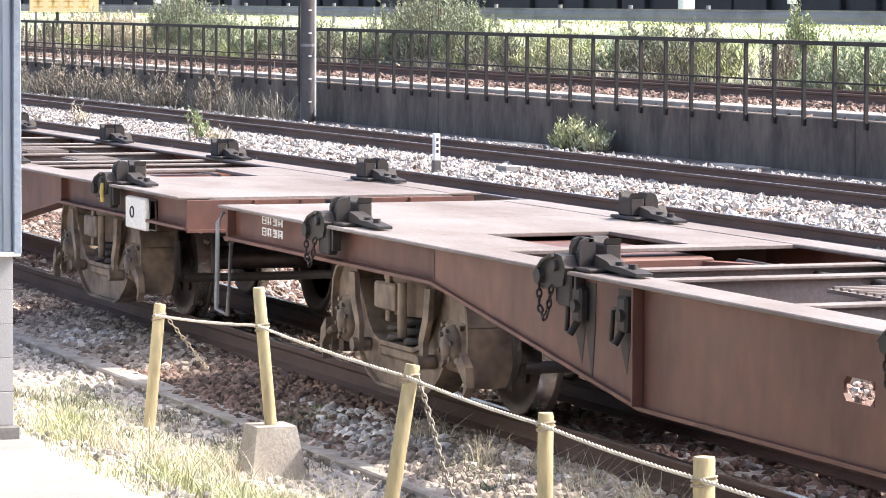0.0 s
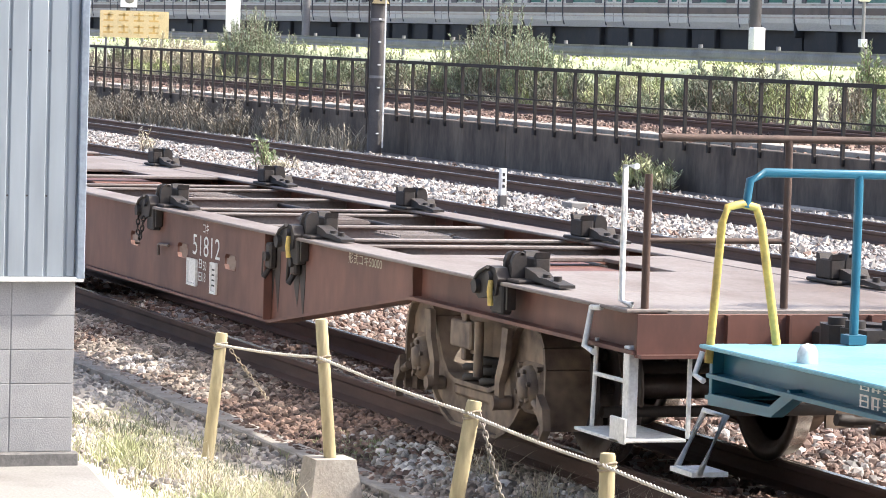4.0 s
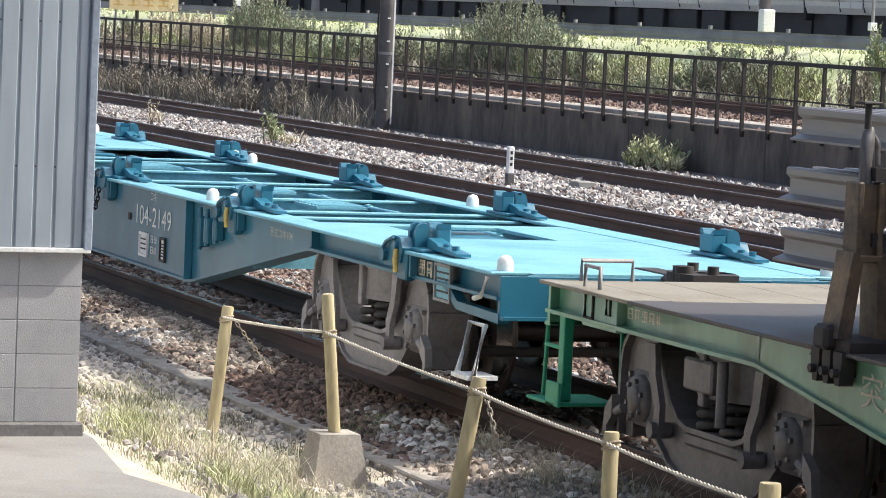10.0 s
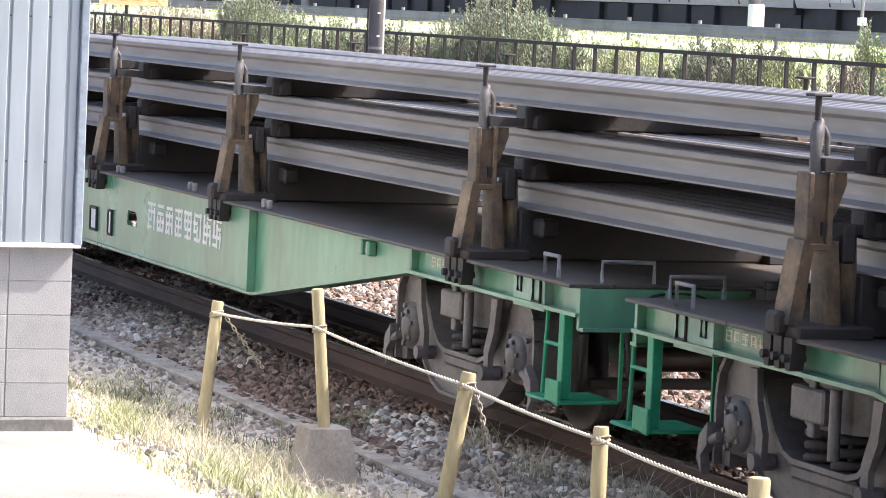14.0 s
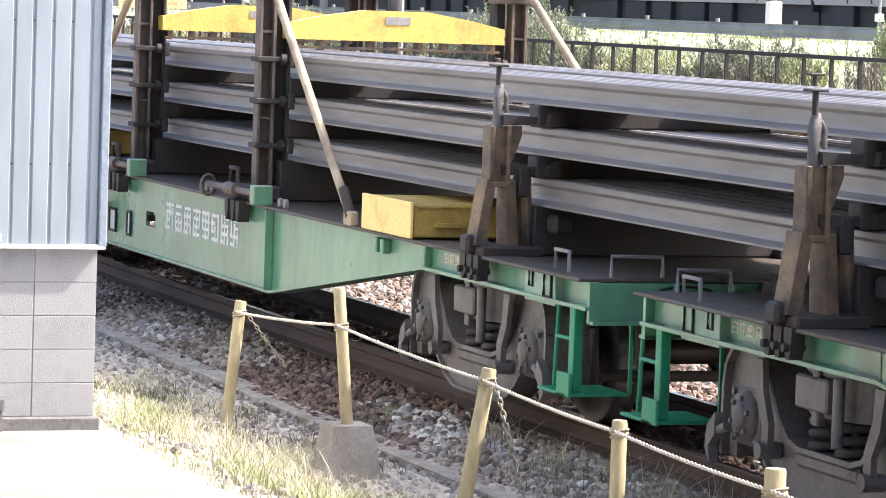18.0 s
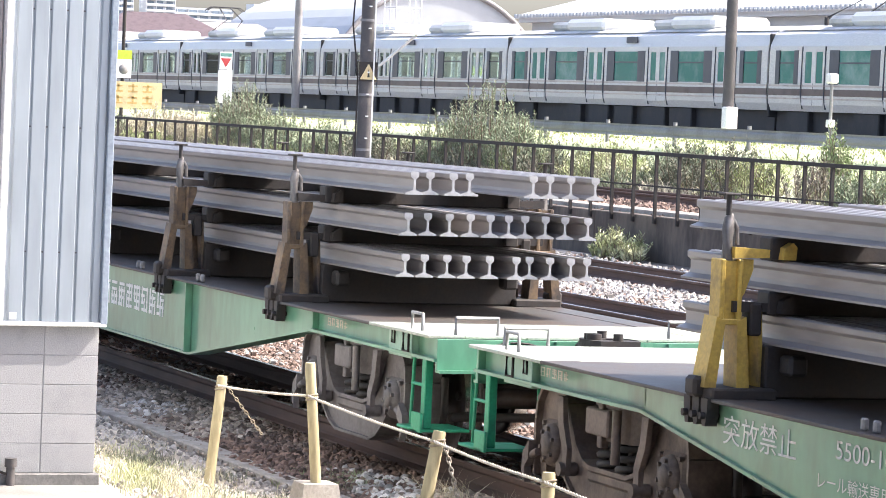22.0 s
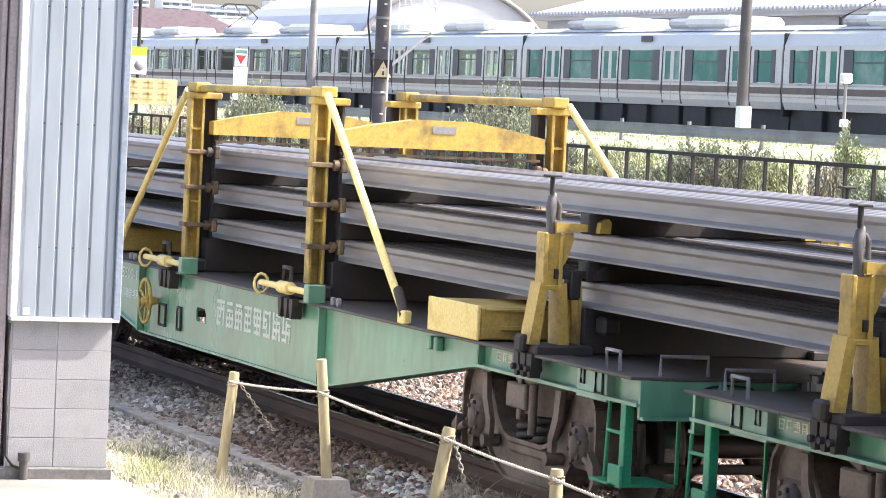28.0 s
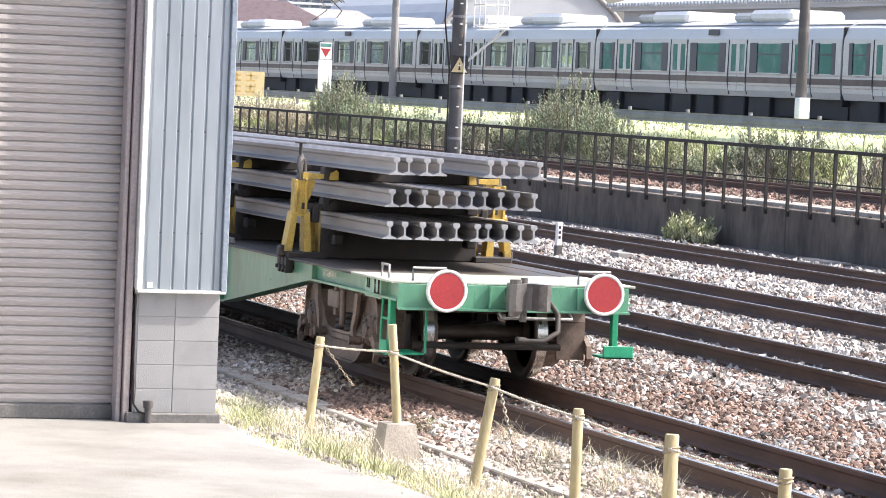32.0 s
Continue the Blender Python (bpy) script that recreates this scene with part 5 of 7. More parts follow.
    if middle:
        for x, o in ((-1.70, -1), (2.02, 1)):
            add_big_frame(w, x, zt, load_m, o)
        add_top_bar(w, -1.70, 2.02, load_m)
        add_hand_wheel(w, -2.30, 0.655, 0.20, M_yellow)
        for x in (-5.32, 5.88 if worn else 5.62):
            b = Geo()
            b.box(x - 0.50, x + 0.50, -1.20, 1.20, zt + 0.01, zt + 0.235, 0.012)
            for y in (-0.95, 0.0, 0.95):
                b.box(x + 0.49, x + 0.53, y - 0.10, y + 0.10, zt + 0.08, zt + 0.11, 0.004)
            b.box(x + 0.46, x + 0.515, -1.17, 1.17, zt + 0.205, zt + 0.225, 0.004)
            box = part("timber_box", b, M_mustard, w, "mustard load bolster box")
            for s in (-1, 1):
                part("front_plate", Geo().box(x - 0.51, x + 0.51, *sorted((s * 1.201, s * 1.225)), zt + 0.004, zt + 0.245, 0.006), M_pale_yellow, box, "pale yellow front plate")
    if last:
        for y in (-0.70, 0.86):
            d = Geo().disc((0, y, 0.90), 0, 0.168, he + 0.075, he + 0.10)
            disc = part("tail_disc", d, M_red, w, "round red reflector disc")
            rr = Geo()
            rr.lathe([(0.0, 0.169), (0.028, 0.169), (0.028, 0.20), (0.0, 0.20), (0.0, 0.169)], (he + 0.074, y, 0.90), 0, 28)
            rr.box(he + 0.0, he + 0.073, y - 0.03, y + 0.03, 0.87, 1.03)
            part("rim", rr, M_white, disc, "white rim")
    MOVERS.append((w, c))
    return w


brown_wagon(-42.4, False)
brown_wagon(-21.15, True)
teal_wagon(0.0)
OUT = (-5.25, -1.85, 1.95, 7.25)
OUT2 = (-7.15, -1.85, 2.0, 5.4)
MID = (-7.1, 7.3)
FIRST, PITCH = 19.73, 18.96
green_wagon(FIRST, "5500-4", OUT, M_brownyellow)
green_wagon(FIRST + PITCH, "5500-5", MID, M_brownyellow, middle=True)
green_wagon(FIRST + 2 * PITCH, "5500-6", OUT2, M_brownyellow, clear=True)
green_wagon(FIRST + 3 * PITCH, "5500-10", OUT, M_yellow, worn=True)
green_wagon(FIRST + 4 * PITCH, "5500-11", MID, M_yellow, middle=True, worn=True)
green_wagon(FIRST + 5 * PITCH, "5500-12", OUT2, M_yellow, worn=True, last=True)


def cargo_rails(x0, x1, group):
    """Three layers of long rails across three wagons; each rail is a thing."""
    g = Geo().prism(rail_profile(0, 0), 0, 0.0, x1 - x0)
    g.m[0] = g.m[1] = 1
    me = g.mesh("steel_rail", [M_cargo, M_cargo_end])
    rng = random.Random(5)
    layers = ((1.285, [-0.73, -0.58, -0.40, -0.25, -0.05, 0.16, 0.31, 0.46, 0.61, 0.76]),
              (1.600, [-0.73, -0.54, -0.38, -0.20, -0.05, 0.10, 0.26, 0.42, 0.58, 0.74]),
              (1.915, [-0.73, -0.58, -0.42, -0.26, 0.24, 0.40, 0.58, 0.74]))
    for z, ys in layers:
        for y in ys:
            o = new("steel_rail", me)
            tagged(o, "long new steel rail in a clamped stack, grey mill scale", "rail", group)
            dx = rng.uniform(-0.06, 0.06) + (0.0 if z < 1.9 else 0.12)
            o.location = (x0 + dx, y, z)
            MOVERS.append((o, x0 + dx, y, z))


cargo_rails(12.9, 64.8, "rails of the first load")
cargo_rails(70.05, 121.95, "rails of the second load")

# ---- ground, tracks, walls ----
PROFILE = [(-400, 0.04), (-4.2, 0.04), (-3.4, -0.04), (-2.9, -0.18), (-2.4, -0.27), (-1.8, -0.28), (-1.5, -0.30), (-1.25, -0.26), (-0.9, -0.24), (0.9, -0.24), (1.5, -0.26), (3.6, -0.24), (4.2, -0.23), (5.9, -0.23), (6.7, -0.20), (7.7, -0.23), (9.7, -0.23), (10.7, -0.16), (12.2, -0.17), (12.8, -0.23), (14.5, -0.23), (15.2, -0.18), (16.40, -0.14),
           (16.45, 0.66), (19.0, 0.72), (21.9, 0.74), (22.6, 0.85), (24.2, 1.55), (25.2, 1.94), (27.8, 2.0), (29.5, 1.74), (60, 1.74), (2500, 1.74)]


def ground_z(y):
    return np.interp(y, [p[0] for p in PROFILE], [p[1] for p in PROFILE])


xs = [-3000, -600, -250] + list(range(-160, 21, 4)) + [60, 200, 800]
gv = [(x, y, z) for x in xs for y, z in PROFILE]
n = len(PROFILE)
gf = [(i * n + j, (i + 1) * n + j, (i + 1) * n + j + 1, i * n + j + 1) for i in range(len(xs) - 1) for j in range(n - 1)]
bulk("ground", gv, gf, M_ground, "gravelly railway ground with ballast beds and a raised bank", "ground", "structure")
# grassed bank beyond the upper track
bx = list(range(-170, -30, 3))
by = [(22.6, 0.86), (24.2, 1.56), (25.2, 1.95), (27.6, 2.005)]
gv = [(x, y, z + 0.02 + 0.05 * noise.noise((x * 0.3, y, 0))) for x in bx for y, z in by]
gf = [(i * 4 + j, (i + 1) * 4 + j, (i + 1) * 4 + j + 1, i * 4 + j + 1) for i in range(len(bx) - 1) for j in range(3)]
bulk("grass_bank", gv, gf, M_verge, "sunlit grassy bank below the guard rail", "bank", "structure")


def apron():
    g = Geo()
    edge = [(-30.0, -3.90), (-19.5, -3.80), (-18.1, -3.98), (-17.0, -3.74), (-15.8, -3.62), (-14.4, -3.55), (-12.0, -3.58), (-11.4, -4.3), (-11.4, -40.0), (-30.0, -40.0)]
    g.prism(edge, 2, -0.30, 0.05)
    solid("pavement", g, M_apron, "pale sun-bleached concrete apron before the shed", "pavement", kind="structure")


apron()
# added out of view: dark ground that lessens light thrown on near wagons
solid("road", Geo().box(-11.38, 30.0, -40.0, -3.3, -0.3, 0.046), M_dark_slab, "unseen dark slab added to cut light bounced off the ground", "road", kind="structure")


sx = [-34 + 1.5 * k for k in range(17)]
sy = [-3.95, -3.4, -2.9, -2.4, -1.85]
sv = [(x, y, float(ground_z(y)) + 0.012 + 0.02 * noise.noise((x * 0.9, y * 1.7, 4.0))) for x in sx for y in sy]
sf = [(i * 5 + j, (i + 1) * 5 + j, (i + 1) * 5 + j + 1, i * 5 + j + 1) for i in range(16) for j in range(4)]
bulk("verge", sv, sf, M_soil, "strip of pale dry soil between apron and kerb", "verge", "structure")


def kerb():
    k = thing("kerb", "low grey concrete kerb beside the track", "kerb", kind="structure")
    x = -42.0
    rng = random.Random(3)
    while x < -9.0:
        g = Geo()
        yc = -1.66
        g.box(0.006, 0.994, -0.10, 0.10, -0.14, 0.012, 0.012)
        o = part("kerb_stone", g, M_kerb, k, at=(x, yc + rng.uniform(-0.006, 0.006), -0.24 + rng.uniform(-0.006, 0.006)))
        x += 1.0


kerb()


def running_track(name, yc, z, x0, x1, label, polish=True):
    t = thing(name, label, "railway track", kind="structure")
    for s in (-0.5665, 0.5665):
        g = Geo().prism(rail_profile(yc + s, z - 0.174), 0, x0, x1)
        r = part("running_rail", g, M_rail, t, "rusty rail with a polished head" if polish else "rusted rail")
        h = Geo().box(x0, x1, yc + s - 0.024, yc + s + 0.024, z, z + 0.0015)
        part("rail_head", h, M_rail_top if polish else M_rust, r)
    g = Geo()
    x = x0
    while x < x1:
        g.box(x, x + 0.22, yc - 1.0, yc + 1.0, z - 0.38, z - 0.205, 0.02)
        x += 0.66
    o = part("sleepers", g, M_kerb, t)
    o["kind"] = "stuff"
    return t


running_track("track_1", 0.0, 0.0, -160, 20, "rusty track that the freight train runs on")
running_track("track_2", 4.97, 0.0, -160, 20, "ballasted track with polished rails")
running_track("track_3", 8.72, 0.0, -160, 20, "ballasted track with rusty rails")
running_track("track_4", 13.6, 0.0, -160, 20, "ballasted track at the foot of the wall")
running_track("track_5", 20.4, 0.93, -160, -20, "rusty track on the raised level behind the fence", False)


def stones(name, count, region, size, material, seed, label, fine=False, height=0.02):
    """Angular stones over a region: region(rng, n) gives x, y."""
    rng = np.random.default_rng(seed)
    if fine:
        p = (1 + 5 ** 0.5) / 2
        base = np.array([(-1, p, 0), (1, p, 0), (-1, -p, 0), (1, -p, 0), (0, -1, p), (0, 1, p), (0, -1, -p), (0, 1, -p), (p, 0, -1), (p, 0, 1), (-p, 0, -1), (-p, 0, 1)]) / 1.9
        tri = np.array([(0, 11, 5), (0, 5, 1), (0, 1, 7), (0, 7, 10), (0, 10, 11), (1, 5, 9), (5, 11, 4), (11, 10, 2), (10, 7, 6), (7, 1, 8), (3, 9, 4), (3, 4, 2), (3, 2, 6), (3, 6, 8), (3, 8, 9), (4, 9, 5), (2, 4, 11), (6, 2, 10), (8, 6, 7), (9, 8, 1)])
    else:
        base = np.array([(1, 0, 0), (-1, 0, 0), (0, 1, 0), (0, -1, 0), (0, 0, 1), (0, 0, -1), (0.6, 0.6, 0.5)], float)[:6]
        tri = np.array([(0, 2, 4), (2, 1, 4), (1, 3, 4), (3, 0, 4), (2, 0, 5), (1, 2, 5), (3, 1, 5), (0, 3, 5)])
    x, y = region(rng, count)
    m, k = len(x), len(base)
    r = size * rng.uniform(0.6, 1.35, m)
    q = rng.normal(size=(m, 4))
    q /= np.linalg.norm(q, axis=1)[:, None]
    w, a, b, c = q.T
    R = np.stack([1 - 2 * (b * b + c * c), 2 * (a * b - c * w), 2 * (a * c + b * w), 2 * (a * b + c * w), 1 - 2 * (a * a + c * c), 2 * (b * c - a * w), 2 * (a * c - b * w), 2 * (b * c + a * w), 1 - 2 * (a * a + b * b)], 1).reshape(m, 3, 3)
    loc = base[None] * rng.uniform(0.72, 1.2, (m, k, 1)) * (r[:, None] * rng.uniform(0.65, 1.25, (m, 3)))[:, None, :]
    co = np.einsum("nij,nkj->nki", R, loc)
    z = ground_z(y) + rng.uniform(-0.5, 1.0, m) * height + 0.3 * r
    co += np.stack([x, y, z], 1)[:, None, :]
    f = (tri[None] + (np.arange(m) * k)[:, None, None]).reshape(-1, 3)
    return bulk(name, co.reshape(-1, 3), f, material, label, "ballast")


def wedge(y0, y1, pad=1.5, xmax=-9.5):
    def region(rng, n):
        y = rng.uniform(y0, y1, n)
        near, far = -(y + 7.2) / math.tan(radians(30.5)) + 5.0, -(y + 9.2) / math.tan(radians(12.8)) - 2
        u = rng.uniform(0, 1, n) ** 1.35
        x = near + (far - near) * u
        k = (x < xmax) & (x > -150)
        return x[k], y[k]
    return region


def patch(x0, x1, y0, y1):
    return lambda rng, n: (rng.uniform(x0, x1, n), rng.uniform(y0, y1, n))


def mixed(a, b, keep):
    """A region thinned by a soft noise pattern."""
    def region(rng, n):
        x, y = a(rng, n)
        v = np.array([noise.noise((xx * 0.45, yy * 0.8, b)) * 0.7 + np.clip((abs(xx + 24.0) - 2.3) * 0.3, -0.4, 0.4) for xx, yy in zip(x, y)])
        k = (v + rng.uniform(-0.18, 0.18, len(x))) * keep > 0.0
        return x[k], y[k]
    return region


stones("grey_ballast", 46000, mixed(patch(-34, -10, -1.68, -0.62), 1.0, 1), 0.031, M_stone_warm, 11, "loose grey track ballast", True, 0.04)
stones("brown_ballast", 46000, mixed(patch(-34, -10, -1.68, -0.62), 1.0, -1), 0.029, M_stone_brown, 12, "rust-stained track ballast", True, 0.04)
stones("brown_ballast", 44000, patch(-44, -12, -0.48, 4.3), 0.034, M_stone_brown, 13, "rust-stained track ballast between the tracks", True, 0.02)
stones("grey_ballast", 9000, patch(-42, -12, -0.48, 4.1), 0.034, M_stone_grey, 14, "loose grey track ballast", True, 0.03)
stones("grey_ballast", 36000, wedge(3.2, 9.2), 0.05, M_stone_grey, 15, "pale grey track ballast")
stones("grey_ballast", 34000, wedge(9.2, 15.6), 0.055, M_stone_grey, 16, "pale grey track ballast")
stones("brown_ballast", 12000, wedge(3.0, 15.6), 0.05, M_stone_brown, 17, "rust-stained stones among the grey ballast")
stones("brown_ballast", 14000, wedge(16.4, 22.4), 0.06, M_stone_brown, 18, "reddish ballast of the raised track")
stones("loose_stones", 9000, patch(-34, -10, -3.6, -1.8), 0.024, M_stone_grey, 19, "loose stones in the dry verge", True, 0.02)


def heaps(places, r):
    """Loose round patches about some places."""
    c = np.array(places)

    def region(rng, n):
        k = rng.integers(0, len(c), n)
        return c[k, 0] + rng.normal(0, r * 1.9, n), c[k, 1] + rng.normal(0, r * 0.5, n)
    return region


# pale colour paints in sunlit patches that fall between the wagons
stones("pale_stones", 2800, heaps([(-27.6, -1.25), (-21.7, -1.1), (-20.8, -1.25), (-19.2, -0.85), (-18.0, -0.8), (-16.6, -1.2)], 0.26), 0.030, M_stone_pale, 20, "broken stones on the ballast, sunlit patches put into their pale colour", True, 0.05)
stones("soil_crumbs", 2600, patch(-30, -10, -1.82, -1.5), 0.016, M_stone_warm, 26, "grit and crumbs lying on the kerb", True, 0.03)


def retaining_wall():
    w = thing("wall_far", "stained concrete retaining wall behind the tracks, its shade painted dark", "wall", kind="structure")
    x = -150.0
    k = 0
    while x < -30:
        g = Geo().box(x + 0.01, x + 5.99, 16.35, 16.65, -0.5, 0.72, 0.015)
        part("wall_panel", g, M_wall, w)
        x += 6.0
    g = Geo().box(-150, -30, 16.68, 16.98, 0.60, 0.80, 0.01)
    part("cable_trough", g, M_kerb, w, "pale concrete cable trough")
    g = Geo().box(-150, -30, 17.6, 17.95, 0.60, 0.76, 0.01)
    part("cable_trough", g, M_kerb, w, "pale concrete cable trough")


retaining_wall()


def iron_fence():
    f = thing("fence", "dark rusty iron fence on the retaining wall", "fence", kind="structure")
    pm = Geo()
    pm.box(-0.028, 0.028, -0.028, 0.028, 0.60, 1.89)
    pm.box(-0.04, 0.04, -0.02, 0.03, 0.58, 0.70, 0.006)
    pm = pm.mesh("post", M_fence)
    x = -138.7
    while x < -30:
        part("post", pm, None, f, at=(x, 16.32, 0))
        x += 1.047
    for z, r in ((1.89, 0.034), (1.28, 0.014)):
        g = Geo().box(-140, -30, 16.32 - r, 16.32 + r, z - r, z + r)
        part("rail", g, M_fence, f)


iron_fence()


# ---- shed ----
def shed():
    s = thing("shed", "shed with pale blue metal cladding, block base and a roller shutter", "building", (0, -0.343, 0))
    s.scale = (1, 0.93, 1)
    fx = -19.6
    g = Geo().box(fx - 6.0, fx - 0.005, -4.52, -3.80, 0.06, 1.08)
    wall = part("block_wall", g, M_mortar, s, "grey concrete block wall with thin joints")
    for row in range(5):
        z = 0.125 + 0.19 * row
        for y0, y1 in ((-4.50, -4.185), (-4.177, -3.795)):
            b = Geo().box(fx - 0.1, fx, y0, y1, z + 0.002, z + 0.188, 0.002)
            part("block", b, M_block, wall)
    part("plinth", Geo().box(fx - 6.0, fx + 0.035, -4.58, -3.76, -0.30, 0.125, 0.01), M_plinth, s, "dark damp-stained plinth")
    clad = part("cladding", Geo().box(fx - 6.0, fx + 0.032, -4.49, -3.805, 1.10, 6.0), M_clad, s, "pale blue ribbed metal cladding")
    for k in range(6):
        y = -4.455 + 0.118 * k
        w = 0.098 if k < 5 else 0.05
        rg = Geo().prism([(fx + 0.032, y - 0.006), (fx + 0.043, y + 0.004), (fx + 0.043, y + w - 0.004), (fx + 0.032, y + w + 0.006)], 2, 1.105, 6.0)
        part("sheet", rg, M_clad, clad)
    part("sticker", Geo().box(fx + 0.044, fx + 0.047, -4.445, -4.395, 1.115, 1.16), M_white, clad, "small white sticker")
    for z in (1.55, 2.35, 3.1):
        for k in range(1, 5):
            part("rivet", Geo().cyl((fx + 0.031, -4.464 + 0.118 * k, z), (fx + 0.040, -4.464 + 0.118 * k, z), 0.006, 6), M_pole_dark, clad)
    part("drip_trim", Geo().box(fx - 0.02, fx + 0.062, -4.53, -3.76, 1.075, 1.102, 0.004), M_white, s, "pale drip strip")
    part("corner_trim", Geo().box(fx - 0.04, fx + 0.064, -3.805, -3.755, 1.09, 6.0, 0.006), M_clad_trim, s, "grey-blue corner strip")
    part("corner_trim", Geo().box(fx - 0.02, fx + 0.060, -4.54, -4.49, 1.10, 6.0, 0.006), M_white, s, "white edge strip")
    sh = part("roller_shutter", Geo().box(fx - 0.30, fx - 0.24, -9.6, -4.58, 0.02, 5.4), M_shutter, s, "closed beige-grey roller shutter")
    z = 0.17
    for k in range(66):
        q = Geo().prism([(fx - 0.24, 0.0), (fx - 0.228, 0.006), (fx - 0.221, 0.036), (fx - 0.228, 0.066), (fx - 0.24, 0.0745)], 1, -9.6, -4.60)
        part("slat", q, M_shutter, sh, at=(0, 0, z))
        z += 0.076
    part("bottom_bar", Geo().box(fx - 0.25, fx - 0.18, -9.6, -4.60, 0.05, 0.165, 0.01), M_plinth, sh)
    part("door_frame", Geo().box(fx - 0.32, fx - 0.02, -4.60, -4.545, 0.0, 6.0, 0.006), M_shutter_frame, s, "pinkish grey door frame")
    part("guide_rail", Geo().box(fx - 0.22, fx - 0.06, -4.65, -4.61, 0.0, 5.4, 0.006), M_shutter_frame, s)
    pipe = Geo().tube([(fx + 0.06, -4.40, -0.1), (fx + 0.06, -4.40, 0.22)], 0.03, 10)
    pipe.cyl((fx + 0.06, -4.40, 0.17), (fx + 0.06, -4.40, 0.225), 0.042, 10)
    part("stub_pipe", pipe, M_pole_dark, s, "short grey stub pipe")
    g = Geo().tube([(fx + 0.03, -4.53, 1.06), (fx + 0.03, -4.535, 0.6), (fx + 0.03, -4.52, 0.2), (fx + 0.05, -4.48, 0.14), (fx + 0.06, -4.42, 0.12)], 0.010, 6)
    part("cable", g, M_black, s)
    part("wall", Geo().box(fx - 8.0, fx - 0.32, -9.6, -9.4, 0, 6.0), M_clad, s)
    part("roof", Geo().box(fx - 8.0, fx + 0.5, -10.0, -3.6, 6.0, 6.15), M_clad_trim, s)


shed()


# ---- rope fence beside the kerb ----
def rope_posts():
    rows = [((-21.95, -2.42, -0.36), (-21.95, -2.335, 0.57), 0.052), ((-19.75, -2.31, 0.05), (-19.75, -2.385, 0.85), 0.048),
            ((-17.45, -2.45, -0.34), (-17.45, -2.29, 0.63), 0.054), ((-15.52, -2.35, -0.34), (-15.52, -2.35, 0.60), 0.05),
            ((-13.80, -2.35, -0.34), (-13.80, -2.35, 0.61), 0.064), ((-12.0, -2.35, -0.34), (-12.0, -2.35, 0.60), 0.055)]
    tops = []
    for i, (a, b, r) in enumerate(rows):
        p = thing("fence_post", "weathered ochre-yellow wooden stake, leaning a little" if i != 1 else "ochre-yellow stake set in a concrete foot", "post", a, "stakes of the rope fence")
        d = Vector(b) - Vector(a)
        g = Geo().tube([(0, 0, 0), d * 0.5, d * 0.985, d], [r * 0.78, r * 0.77, r * 0.76, r * 0.68], 10)
        part("stake", g, M_post, p)
        g = Geo()
        for k in range(2):
            h = (0.07, 0.22, 0.06, 0.05, 0.09, 0.06)[i] - 0.018 * k + 0.02
            c = d * (1 - h / d.length)
            g.tube([c + Vector((r * 0.82 * math.cos(t), r * 0.82 * math.sin(t), 0.012 * math.sin(t + k))) for t in [2 * math.pi * q / 12 for q in range(12)]], 0.0065, 6, closed=True)
        part("rope_binding", g, M_twine, p)
        if i == 1:
            f = Geo()
            f.add([(-0.19, -0.19, -0.45), (0.19, -0.19, -0.45), (0.19, 0.19, -0.45), (-0.19, 0.19, -0.45), (-0.12, -0.12, 0.0), (0.12, -0.12, 0.0), (0.12, 0.12, 0.0), (-0.12, 0.12, 0.0)],
                  [(3, 2, 1, 0), (4, 5, 6, 7), (0, 1, 5, 4), (1, 2, 6, 5), (2, 3, 7, 6), (3, 0, 4, 7)])
            part("concrete_foot", f, M_kerb, p, "tapered grey concrete foot")
        tops.append(Vector(a) + d * (1 - (0.07, 0.22, 0.06, 0.05, 0.09, 0.06)[i] / d.length))
    for i, (a, b) in enumerate(zip(tops, tops[1:])):
        sag = 0.012
        path = [a.lerp(b, k / 16) - Vector((0, 0.03, sag * 4 * (k / 16) * (1 - k / 16))) for k in range(17)]
        g = Geo()
        for ph in (0, math.pi):
            tw = []
            for k in range(97):
                u = k / 96
                q = a.lerp(b, u) - Vector((0, 0.03, sag * 4 * u * (1 - u)))
                t = u * (b - a).length / 0.085 * 2 * math.pi + ph
                tw.append(q + Vector((0, 0.0052 * math.cos(t), 0.0052 * math.sin(t))))
            g.tube(tw, 0.0058, 5)
        solid("rope", g, M_rope, "pale twisted rope slung from stake to stake", "rope", "ropes of the fence")
    a = tops[0] + Vector((0.03, 0.03, 0))
    path = [a + Vector((0.20 * u, 0.22 * u * (2 - u), -0.30 * u * (2 - 0.9 * u))) for u in [k / 10 for k in range(11)]]
    solid("chain", chain_mesh(path, 0.0035, 0.034), M_twine, "thin slack line hanging from a stake", "chain")
    a = tops[2] + Vector((0.03, 0.03, 0))
    path = [a + Vector((0.25 * u, 0.10 * u, -0.62 * u)) for u in [k / 10 for k in range(11)]]
    solid("chain", chain_mesh(path, 0.005, 0.042), M_chain, "dull chain end hanging from a stake to the ground", "chain")


rope_posts()


